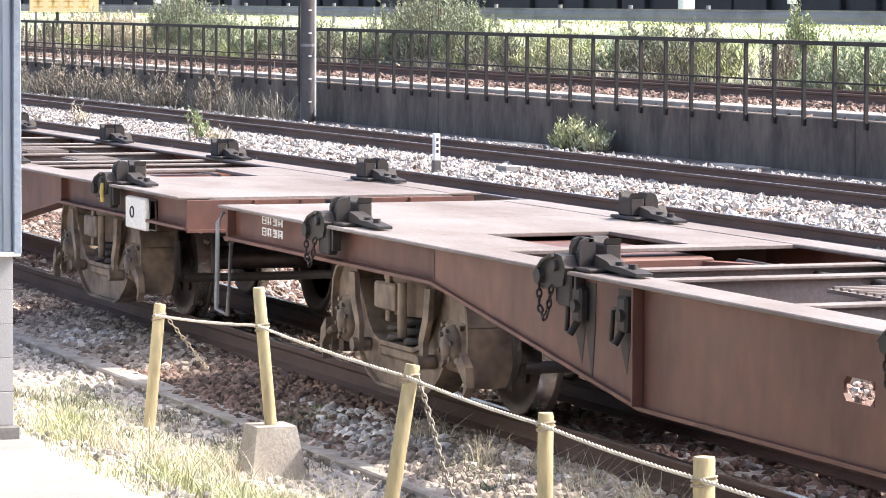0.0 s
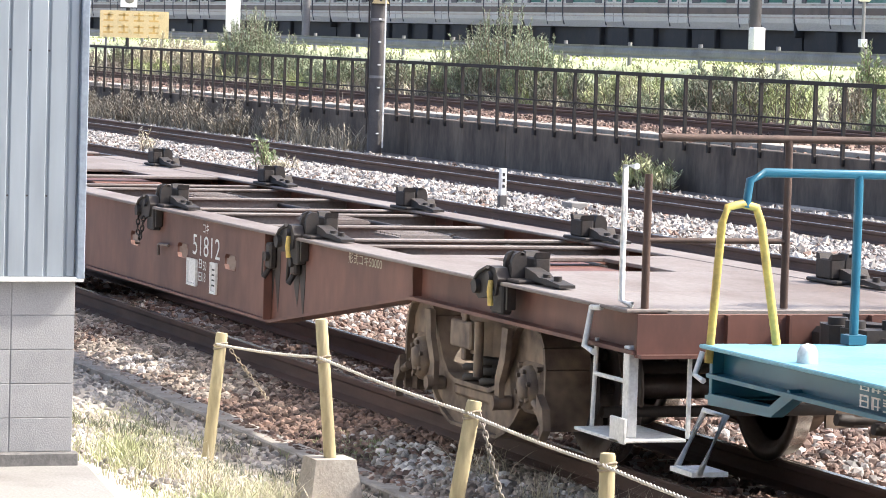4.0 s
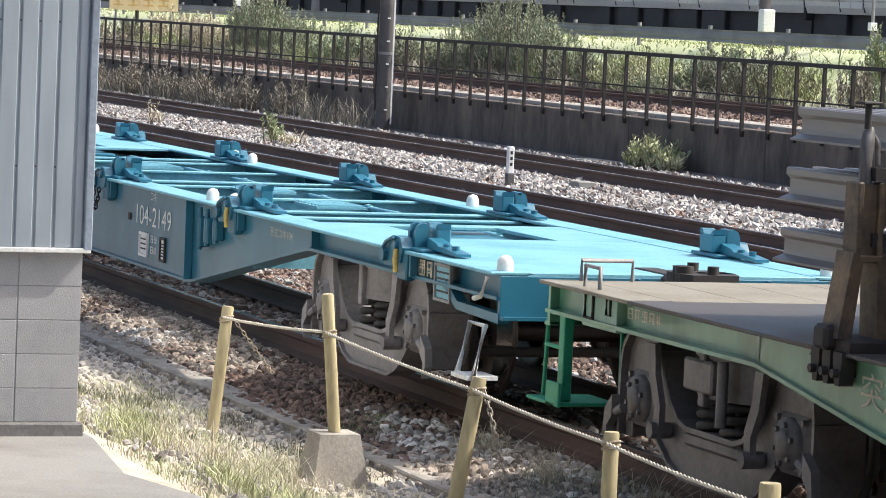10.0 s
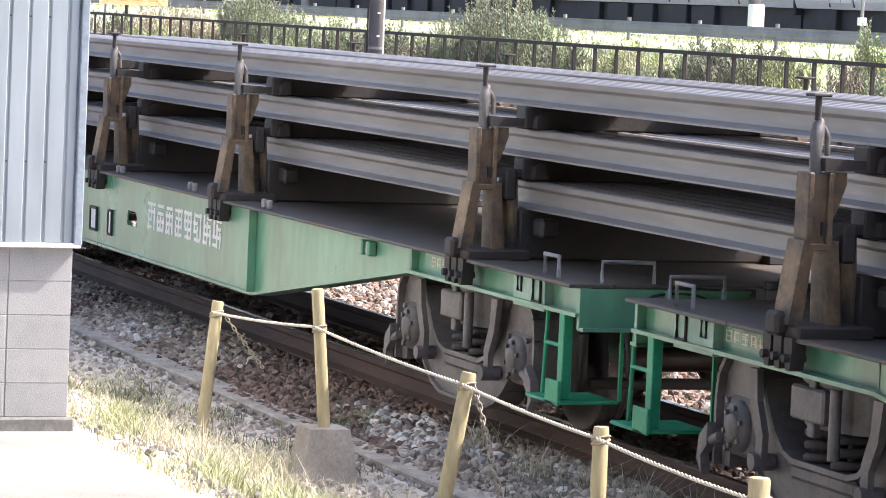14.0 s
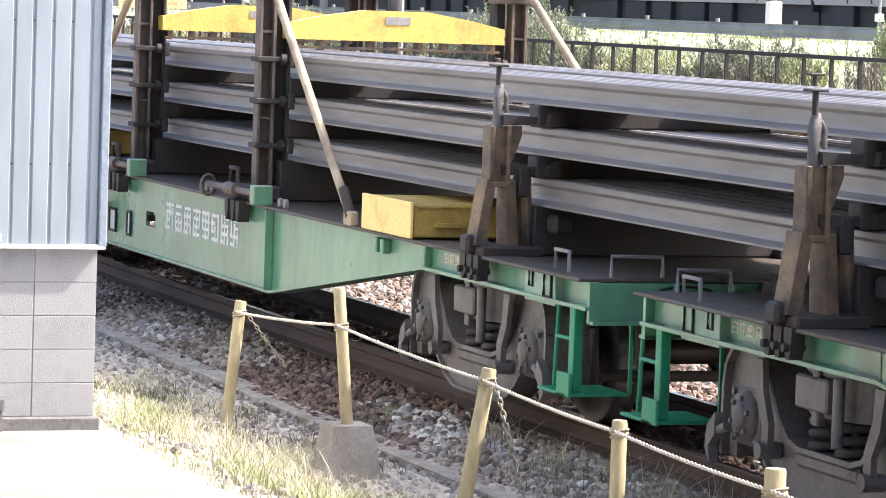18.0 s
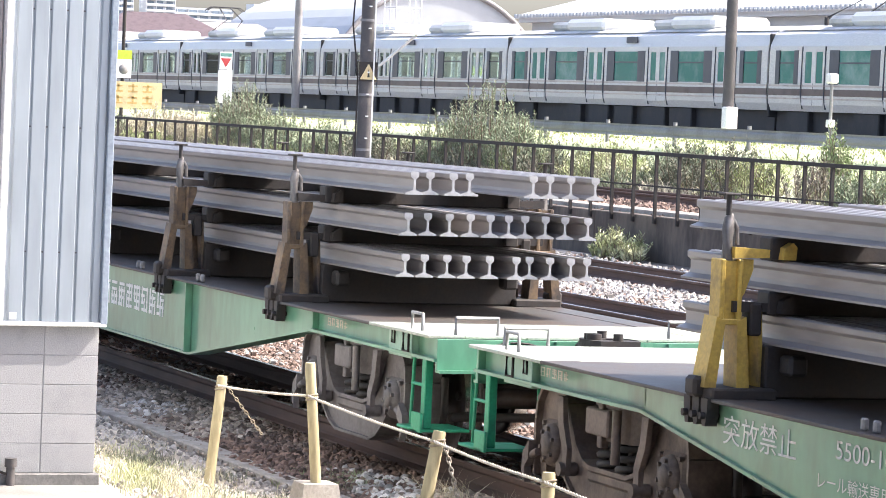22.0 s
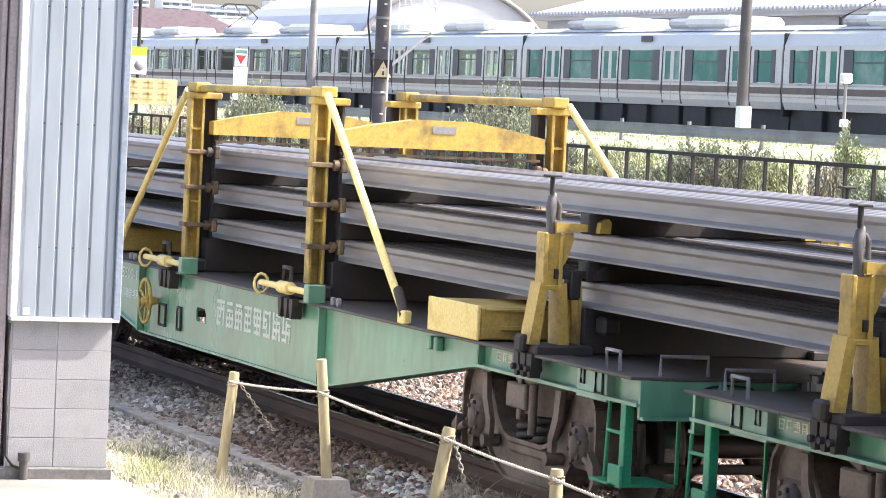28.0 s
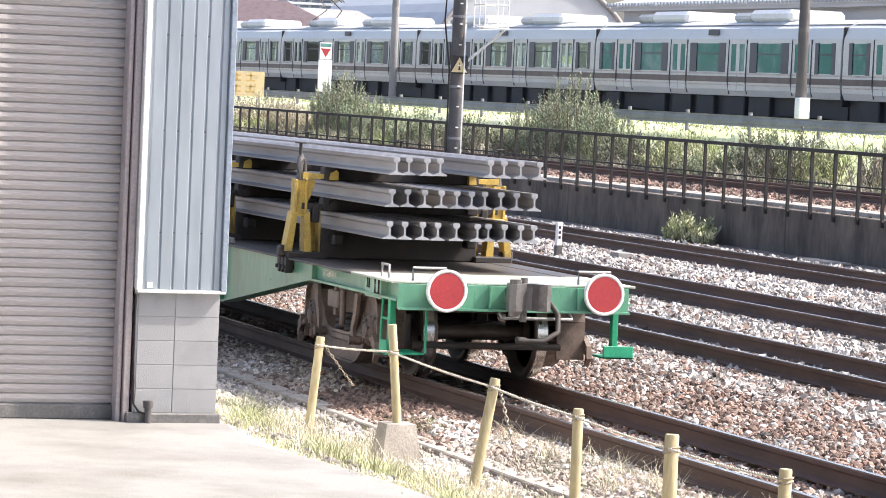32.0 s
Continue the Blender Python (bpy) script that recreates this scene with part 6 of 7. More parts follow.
# ---- plants ----
def blades(name, count, region, h0, h1, width, material, seed, label, lean=0.5, zoff=0.0):
    """Bent grass blades, three joints each."""
    rng = np.random.default_rng(seed)
    x, y = region(rng, count)
    m = len(x)
    z = ground_z(y) + zoff
    h = rng.uniform(h0, h1, m)
    a = rng.uniform(0, 2 * np.pi, m)
    l = rng.uniform(0.1, lean, m) * h
    dx, dy = np.cos(a), np.sin(a)
    px, py = -np.sin(rng.uniform(0, 6.3, m)), np.cos(rng.uniform(0, 6.3, m))
    rows = []
    for u, w in ((0, 1.0), (0.5, 0.8), (0.85, 0.45), (1.0, 0.08)):
        cx, cy, cz = x + dx * l * u * u, y + dy * l * u * u, z + h * (u - 0.18 * u * u * l / h)
        for s in (-1, 1):
            rows.append(np.stack([cx + s * px * width * w, cy + s * py * width * w, cz], 1))
    v = np.stack(rows, 1).reshape(-1, 3)
    q = np.array([(0, 1, 3, 2), (2, 3, 5, 4), (4, 5, 7, 6)])
    f = (q[None] + (np.arange(m) * 8)[:, None, None]).reshape(-1, 4)
    return bulk(name, v, f, material, label, "grass")


def clumps(x0, x1, y0, y1, n, r, seed, x_bias=1.0):
    c = random.Random(seed)
    cs = np.array([(x0 + (x1 - x0) * c.random() ** x_bias, c.uniform(y0, y1)) for _ in range(n)])

    def region(rng, count):
        k = rng.integers(0, n, count)
        return cs[k, 0] + rng.normal(0, r, count), cs[k, 1] + rng.normal(0, r * 0.6, count)
    return region


def thinned(x0, x1, y0, y1, seed, cut, size=1.0):
    """A region whose growth comes in uneven patches."""
    def region(rng, n):
        x, y = rng.uniform(x0, x1, n), rng.uniform(y0, y1, n)
        v = np.array([noise.noise((xx * 0.9 / size, yy * 2.0 / size, seed)) + 0.5 * noise.noise((xx * 3.1 / size, yy * 5.0 / size, seed + 7.0)) for xx, yy in zip(x, y)])
        k = v > cut + rng.uniform(-0.12, 0.12, n)
        return x[k], y[k]
    return region


blades("verge_grass", 22000, thinned(-25.5, -12.5, -3.75, -2.15, 2.0, 0.02), 0.02, 0.09, 0.0035, M_grass, 21, "short sunlit grass of the verge", 0.9)
blades("dry_grass", 11000, thinned(-25.5, -12.5, -3.75, -1.95, 5.0, 0.0), 0.02, 0.10, 0.003, M_grass_dry, 22, "straw-coloured dry grass of the verge", 1.2)
blades("verge_grass", 3200, clumps(-21.8, -13.5, -3.5, -2.45, 22, 0.13, 4), 0.05, 0.18, 0.004, M_grass, 23, "taller grass tufts round the stakes", 1.1)
blades("dry_grass", 1600, clumps(-20.5, -13.5, -3.3, -2.2, 26, 0.14, 44), 0.10, 0.30, 0.002, M_grass_dry, 24, "thin dry stalks round the stakes", 1.1)
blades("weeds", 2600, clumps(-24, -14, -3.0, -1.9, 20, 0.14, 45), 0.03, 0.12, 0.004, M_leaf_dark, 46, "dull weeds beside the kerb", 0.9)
blades("weeds", 2600, clumps(-22.9, -22.0, -1.5, -1.15, 6, 0.20, 5), 0.02, 0.09, 0.004, M_leaf, 24, "weeds between kerb and rail", 1.2)
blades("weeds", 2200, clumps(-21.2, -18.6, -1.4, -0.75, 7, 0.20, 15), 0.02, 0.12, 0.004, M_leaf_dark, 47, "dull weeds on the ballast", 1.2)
blades("weeds", 1800, clumps(-17.8, -13.6, -1.5, -0.9, 7, 0.18, 16), 0.02, 0.12, 0.004, M_leaf, 48, "weeds on the ballast", 1.2)
blades("dry_grass", 900, clumps(-20.8, -14.0, -1.5, -0.75, 9, 0.10, 6), 0.08, 0.30, 0.0025, M_grass_dry, 25, "dry stalks beside the rail", 1.2)
blades("weeds", 3500, clumps(-102, -74, 15.6, 16.2, 34, 0.4, 8), 0.15, 0.75, 0.009, M_scrub, 27, "dry weeds along the wall's foot", 0.9)
blades("bank_grass", 12000, wedge(23.2, 27.2, xmax=-40), 0.04, 0.14, 0.02, M_bank_grass, 28, "bright grass on the bank", 0.9)
blades("bank_scrub", 7000, clumps(-125, -42, 21.9, 23.0, 46, 0.7, 8), 0.12, 0.50, 0.012, M_scrub, 29, "grey dry scrub behind the fence", 1.5)
blades("bank_weeds", 3500, clumps(-122, -42, 22.2, 23.8, 14, 0.8, 19), 0.15, 0.65, 0.015, M_bank_grass, 32, "bright sunlit weeds behind the fence", 1.5)
blades("bank_weeds", 1800, clumps(-122, -42, 21.8, 22.8, 26, 0.5, 29), 0.15, 0.5, 0.012, M_grass_dry, 33, "straw-coloured tufts behind the fence", 1.5)


def bush(x, y, z, rx, ry, h, seed, m, stems=90, leaves=48, label="tall leafy weed bush on the bank"):
    """Many upright stems, each set with narrow leaves."""
    t = thing("bush", label, "bush", (x, y, z))
    rng = random.Random(seed)
    g, lv, lf = Geo(), [], []
    for k in range(stems):
        a, d = rng.uniform(0, 6.28), math.sqrt(rng.random())
        bx_, by_ = rx * d * math.cos(a), ry * d * math.sin(a)
        hh = h * (1.05 - 0.55 * d * d) * rng.uniform(0.65, 1.08)
        tx, ty = bx_ * 1.2 + rng.uniform(-0.2, 0.2), by_ * 1.2 + rng.uniform(-0.2, 0.2)
        g.tube([(bx_, by_, 0), ((bx_ + tx) / 2, (by_ + ty) / 2, hh * 0.5), (tx, ty, hh)], [0.014, 0.011, 0.004], 4)
        for i in range(leaves):
            u = 0.12 + 0.88 * i / leaves
            c = Vector((bx_ + (tx - bx_) * u, by_ + (ty - by_) * u, hh * u))
            an = rng.uniform(0, 6.28)
            ln, w = rng.uniform(0.10, 0.21) * (1.2 - 0.6 * u), rng.uniform(0.010, 0.020)
            o = Vector((math.cos(an), math.sin(an), rng.uniform(0.4, 1.8))).normalized()
            s = o.cross(Vector((rng.uniform(-1, 1), rng.uniform(-1, 1), 1))).normalized() * w
            b = len(lv)
            lv += [c, c + o * ln * 0.5 + s, c + o * ln, c + o * ln * 0.5 - s]
            lf.append((b, b + 1, b + 2, b + 3))
    part("twig_stuff", g, M_twig, t)["kind"] = "stuff"
    me = bpy.data.meshes.new("leaves")
    me.from_pydata([tuple(p) for p in lv], [], lf)
    me.materials.append(m)
    o = part("leaves", me, None, t)
    o["kind"] = "stuff"
    return t


for x, y, rx, ry, h, sd, m in ((-84.0, 23.1, 2.3, 0.7, 2.2, 1, M_bush), (-81.2, 22.9, 1.6, 0.6, 1.6, 2, M_bush), (-86.5, 22.9, 1.8, 0.6, 1.5, 13, M_bush), (-107.0, 23.1, 1.9, 0.7, 2.1, 3, M_bush), (-102.5, 22.9, 2.4, 0.6, 1.4, 4, M_bush),
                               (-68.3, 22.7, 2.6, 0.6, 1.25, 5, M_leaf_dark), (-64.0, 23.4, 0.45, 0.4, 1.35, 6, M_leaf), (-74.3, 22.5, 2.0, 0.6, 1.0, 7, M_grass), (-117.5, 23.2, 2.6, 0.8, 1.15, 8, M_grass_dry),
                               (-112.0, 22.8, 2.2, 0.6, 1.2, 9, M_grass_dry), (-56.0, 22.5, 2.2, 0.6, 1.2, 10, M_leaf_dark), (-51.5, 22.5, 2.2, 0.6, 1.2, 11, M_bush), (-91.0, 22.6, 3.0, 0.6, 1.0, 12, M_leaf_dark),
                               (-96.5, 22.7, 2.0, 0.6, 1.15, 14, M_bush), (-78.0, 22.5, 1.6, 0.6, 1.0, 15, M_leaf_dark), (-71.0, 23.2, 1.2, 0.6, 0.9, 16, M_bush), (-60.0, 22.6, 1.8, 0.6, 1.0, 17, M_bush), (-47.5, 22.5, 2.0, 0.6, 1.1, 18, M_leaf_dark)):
    bush(x, y, float(ground_z(y)) - 0.02, rx, ry, h, sd, m, 170 if h > 2 else (34 if rx < 0.5 else 95))
brng = random.Random(77)
bx = -126.0
while bx < -42:
    k = brng.randrange(5)
    by = brng.uniform(22.2, 23.1)
    bush(bx, by, float(ground_z(by)) - 0.02, brng.uniform(1.0, 1.9), 0.5, brng.uniform(0.55, 1.0), brng.randrange(999), (M_bush, M_leaf_dark, M_scrub, M_bank_grass, M_leaf_dark)[k], 46, 30, "low scrubby bush behind the fence")
    bx += brng.uniform(2.0, 4.2)
for bx in (-98.5, -95.0, -91.5, -88.0, -84.0, -79.5):
    bush(bx, 15.85, -0.18, 1.3, 0.3, brng.uniform(0.7, 1.15), int(-bx * 10), M_scrub, 40, 26, "dry grey-brown thicket at the wall's foot")
bush(-57.7, 15.9, -0.18, 0.95, 0.3, 0.62, 61, M_grass, 60, 30, "pale rounded weed clump at the wall's foot")
bush(-64.0, 10.7, -0.2, 0.22, 0.2, 0.75, 31, M_leaf, 9, 26, "single tall weed between two tracks")
bush(-63.3, 10.9, -0.2, 0.30, 0.2, 0.40, 32, M_grass_dry, 12, 12, "dry weed between two tracks")
bush(-72.5, 10.6, -0.2, 0.2, 0.2, 0.65, 33, M_grass_dry, 6, 16, "dry weed between two tracks")


def marker_post():
    p = thing("marker_post", "short white trackside marker post", "marker post", (-51.0, 10.6, -0.18))
    part("post", Geo().box(-0.05, 0.05, -0.05, 0.05, 0.22, 0.64, 0.012), M_white, p)
    part("foot", Geo().box(-0.06, 0.06, -0.06, 0.06, 0.0, 0.22, 0.01), M_pole_dark, p)
    for k in range(3):
        part("mark", Geo().box(0.051, 0.054, -0.02, 0.02, 0.34 + 0.09 * k, 0.39 + 0.09 * k), M_ink, p)


marker_post()
for x, y, sx, sy, sz, lb in ((-50.7, 11.7, 0.20, 0.14, 0.13, "white concrete block among the ballast"), (-51.2, 15.9, 0.8, 0.2, 0.05, "flat pale plank at the wall's foot"), (-60.0, 15.8, 0.7, 0.2, 0.05, "flat pale plank at the wall's foot")):
    g = Geo().box(-sx, sx, -sy, sy, 0, sz, 0.012)
    o = solid("slab" if "block" not in lb else "concrete_block", g, M_kerb if "plank" in lb else M_apron, lb, "slab")
    o.location = (x, y, float(ground_z(y)) + (0.0 if "kerb" not in lb else 0.10))


# ---- beyond the fence ----
def guard_rail():
    f = thing("guard_rail", "weathered grey roadside guard rail on posts", "guard rail", kind="structure")
    x = -131.8
    while x < -36:
        part("post", Geo().cyl((0, 0, -0.3), (0, 0, 0.52), 0.055, 10), M_guard, f, at=(x, 25.0, 1.94))
        x += 4.3
    prof = [(24.90, 2.08), (24.93, 2.08), (24.96, 2.13), (24.93, 2.18), (24.93, 2.27), (24.96, 2.32), (24.93, 2.37), (24.90, 2.37), (24.92, 2.32), (24.89, 2.27), (24.89, 2.18), (24.92, 2.13)]
    x = -136.0
    while x < -36:
        part("beam", Geo().prism([(p[0], p[1]) for p in prof], 0, x, x + 4.28), M_guard, f)
        x += 4.3


guard_rail()


def emu_car(x, bright=False, pantograph=False):
    """One stainless commuter car, 20 m long, its near side at y = 29."""
    c = thing("commuter_car", "stainless steel commuter train car with dark window band and roof units", "train car", (x, 32.7, 1.75), "cars of the commuter train")
    L = 9.95
    low = [(-1.32, 1.14), (-1.40, 1.34), (-1.42, 1.60), (-1.415, 1.88)]
    part("body", Geo().prism(low + [(-y, z) for y, z in low[::-1]], 0, -L, L), M_stainless, c)
    top = [(-1.405, 2.76), (-1.40, 2.90), (-1.28, 3.22), (-0.95, 3.38)]
    part("body", Geo().prism(top + [(-y, z) for y, z in top[::-1]], 0, -L, L), M_stainless, c)
    panes = sorted([(d + q - 0.20, d + q + 0.20) for d in (-7.2, -2.4, 2.4, 7.2) for q in (-0.33, 0.33)] + [(-9.30, -8.40), (-5.75, -3.85), (-0.95, 0.95), (3.85, 5.75), (8.40, 9.30)])
    for s in (-1, 1):
        x0 = -L
        for a, b in panes + [(L, L)]:
            # far side posts are white only to brighten the view through the panes
            part("window_post", Geo().box(x0, a, *sorted((s * 1.415, s * 1.36)), 1.88, 2.76), M_stainless if s < 0 else M_white, c)
            x0 = b
    # added white sheets bounce daylight about, so that the panes look bright
    if bright:
        part("sill_reflector", Geo().box(-L + 0.1, L - 0.1, -1.34, 1.34, 1.882, 1.90), M_white, c, "white sheet added at sill height to brighten the panes")
        part("head_reflector", Geo().box(-L + 0.1, L - 0.1, -1.34, 1.34, 2.72, 2.755), M_white, c)
    glass = M_clear_glass if bright else M_emu_glass
    for a, b in panes:
        part("far_pane", Geo().box(a, b, 1.38, 1.39, 1.88, 2.76), glass, c)
    part("roof", Geo().prism([(-1.10, 3.345), (-0.95, 3.42), (-0.5, 3.50), (0.5, 3.50), (0.95, 3.42), (1.10, 3.345)], 0, -L + 0.05, L - 0.05), M_emu_roof, c)
    part("stripe", Geo().box(-L, L, -1.426, -1.40, 1.56, 1.74), M_emu_stripe, c)
    part("stripe", Geo().box(-L, L, -1.424, -1.40, 1.80, 1.85), M_emu_stripe2, c)
    part("stripe", Geo().box(-L, L, -1.424, -1.40, 1.46, 1.50), M_emu_stripe2, c)
    for d in (-7.2, -2.4, 2.4, 7.2):
        dg = Geo().box(d - 0.65, d + 0.65, -1.4215, -1.40, 1.30, 1.90)
        door = part("door", dg, M_stainless, c)
        part("door_head", Geo().box(d - 0.65, d + 0.65, -1.4215, -1.40, 2.74, 2.88), M_stainless, door)
        part("door_joint", Geo().box(d - 0.012, d + 0.012, -1.423, -1.4216, 1.30, 1.90), M_emu_pillar, door)
        for s in (-0.33, 0.33):
            part("pane", Geo().box(d + s - 0.20, d + s + 0.20, -1.40, -1.39, 1.88, 2.76), glass, door)
        for s in (-0.70, 0.70):
            part("door_edge", Geo().tube([(d + s, -1.36, 1.20), (d + s, -1.432, 1.6), (d + s, -1.41, 2.88)], 0.026, 6), M_emu_pillar, door)
    for a, b, w in ((-9.55, -8.15, 0.25), (-6.25, -3.35, 0.55), (-1.45, 1.45, 0.55), (3.35, 6.25, 0.55), (8.15, 9.55, 0.25)):
        for x0, x1 in ((a, a + w), (b - w, b)):
            band = part("window_band", Geo().box(x0, x1, -1.426, -1.40, 1.86, 2.78), M_emu_pillar, c)
        part("pane", Geo().box(a + w, b - w, -1.40, -1.39, 1.88, 2.76), glass, band)
        part("sash_line", Geo().box(a + w, b - w, -1.414, -1.401, 2.42, 2.46), M_emu_pillar, band)
    for k, x0 in enumerate((-4.6, 3.6)):
        ac = Geo()
        ac.box(x0 - 1.5, x0 + 1.5, -0.95, 0.95, 3.44, 3.82, 0.12)
        u = part("air_conditioner", ac, M_ac, c, "white roof air conditioner")
        part("shroud", Geo().box(x0 - 2.9, x0 - 1.5, -0.9, 0.9, 3.44, 3.74, 0.10), M_emu_roof, u)
    if pantograph:
        pg = Geo()
        for dx in (-0.7, 0.7):
            for y in (-0.55, 0.55):
                pg.cyl((-7.6 + dx, y, 3.50), (-7.6 + dx, y, 3.70), 0.06, 8)
            pg.cyl((-7.6 + dx, -0.6, 3.70), (-7.6 + dx, 0.6, 3.70), 0.035, 6)
        for y in (-0.5, 0.5):
            pg.tube([(-8.3, y, 3.72), (-6.5, y * 0.7, 4.20), (-8.0, y * 0.5, 4.75)], 0.028, 6)
        for dx in (-0.2, 0.2):
            pg.tube([(-8.0 + dx, -0.85, 4.62), (-8.0 + dx, -0.6, 4.78), (-8.0 + dx, 0.6, 4.78), (-8.0 + dx, 0.85, 4.62)], 0.025, 6)
        part("pantograph", pg, M_under, c, "dark raised pantograph")
    rng = random.Random(int(abs(x)))
    for k in range(9):
        x0 = -8.4 + 2.05 * k
        if abs(abs(x0) - 6.9) < 1.3:
            w = Geo()
            w.lathe([(-1.0, 0.0), (-1.0, 0.42), (-0.9, 0.43), (-0.9, 0.0)], (x0, 0, 0.43), 1, 16)
            w.box(x0 - 0.9, x0 + 0.9, -1.12, -1.0, 0.38, 0.62, 0.03)
            part("bogie", w, M_under, c)
        else:
            part("equipment_box", Geo().box(x0 - rng.uniform(0.5, 0.9), x0 + rng.uniform(0.5, 0.9), -1.28, 1.2, rng.uniform(0.20, 0.34), 1.14, 0.03), M_under, c)
    part("skirt", Geo().box(-L, L, -1.12, 1.12, 0.45, 1.15), M_under, c)
    part("gangway", Geo().box(L, L + 0.128, -1.39, 1.3, 0.95, 3.25, 0.03), M_under, c)
    part("destination_sign", Geo().box(-0.05, 0.75, -1.405, -1.36, 3.02, 3.20, 0.004), M_emu_pillar, c)


for k in range(6):
    emu_car(-154.1 + 20.03 * k, k < 3, k in (1, 4))
part("bed", Geo().box(-210, -20, 30.9, 34.7, 1.6, 1.78), M_ground, thing("track_6", "raised track bed under the commuter train", "railway track", kind="structure"))


def pole(x, y, h, r, m, label, z=None, arms=()):
    p = thing("catenary_pole", label, "pole", (x, y, float(ground_z(y)) if z is None else z))
    part("shaft", Geo().tube([(0, 0, -0.2), (0, 0, h)], [r, r * 0.85], 14), m, p)
    for z0 in arms:
        g = Geo()
        g.cyl((0, 0, z0), (0.3, 2.6, z0 + 0.5), 0.04, 8)
        g.cyl((0, 0, z0 + 1.2), (0.3, 2.6, z0 + 0.55), 0.03, 8)
        part("bracket_arm", g, M_guard, p)
    return p


mast = pole(-72.5, 15.75, 9.5, 0.165, M_pole_dark, "dark signal mast with cables and a warning plate", -0.2)
g = Geo()
g.tube([(0.0, -0.19, 0.5), (0.02, -0.20, 3.4), (-0.1, -0.32, 4.6), (-0.05, -0.30, 5.4), (0.0, -0.19, 5.9)], 0.022, 6)
part("cable", g, M_black, mast)
g = Geo()
for k in range(18):
    g.box(0.12, 0.20, -0.03, 0.03, 0.5 + 0.5 * k, 0.53 + 0.5 * k)
g.box(0.19, 0.215, 0.10, 0.13, 0.2, 9.0)
part("conduit", g, M_white, mast, "pale conduit with clips")
for z in (1.75, 3.0, 4.7):
    part("band", Geo().lathe([(z - 0.03, 0.178), (z + 0.03, 0.178)], (0, 0, 0), 2, 14), M_guard, mast)
tri = part("warning_plate", Geo().prism([(-0.20, 3.35), (0.20, 3.35), (0.0, 3.71)], 0, 0.17, 0.185), M_sign_yellow, mast, "yellow triangular warning plate")
part("plate_backing", Geo().box(0.166, 0.172, -0.22, 0.22, 3.31, 3.75), M_black, mast)
part("bolt_mark", Geo().prism([(-0.03, 3.40), (0.03, 3.40), (0.0, 3.60)], 0, 0.186, 0.189), M_ink, tri)
cage = Geo()
for dy in (0.35, 0.95):
    for z in (4.5, 5.0, 5.5, 6.0):
        cage.cyl((0.1, dy, z), (0.9, dy, z), 0.018, 6)
    for dx in (0.1, 0.5, 0.9):
        cage.cyl((dx, dy, 4.45), (dx, dy, 6.1), 0.018, 6)
for z in (4.5, 5.0, 5.5, 6.0):
    cage.cyl((0.1, 0.35, z), (0.1, 0.95, z), 0.018, 6)
    cage.cyl((0.9, 0.35, z), (0.9, 0.95, z), 0.018, 6)
cage.box(0.05, 0.95, 0.3, 1.0, 4.43, 4.46)
cage.cyl((0.0, 0.1, 3.5), (0.8, 0.9, 4.4), 0.035, 8)
part("service_cage", cage, M_white, mast, "pale steel service cage")
sig = Geo().box(0.0, 0.35, 0.30, 0.85, 5.6, 7.0, 0.03)
part("signal_head", sig, M_black, mast, "black signal head")
pole(-122.9, 30.0, 11, 0.155, M_pole, "pale concrete catenary pole", 1.7, (6.2,))
fp = pole(-75.9, 26.4, 11, 0.15, M_pole_dark, "dark catenary pole with a white box", 1.8, (6.5,))
part("switch_box", Geo().box(0.10, 0.40, -0.22, 0.10, 0.55, 1.10, 0.03), M_white, fp, "white switch box")
lp = thing("signal_post", "low white post with a hooded lamp", "signal", (-70.4, 26.5, 1.9))
part("post", Geo().cyl((0, 0, 0), (0, 0, 1.75), 0.04, 8), M_guard, lp)
part("lamp_hood", Geo().box(-0.12, 0.14, -0.12, 0.12, 1.62, 1.86, 0.04), M_white, lp)
part("box", Geo().box(-0.08, 0.08, -0.08, 0.08, 0.60, 0.78, 0.01), M_white, lp)


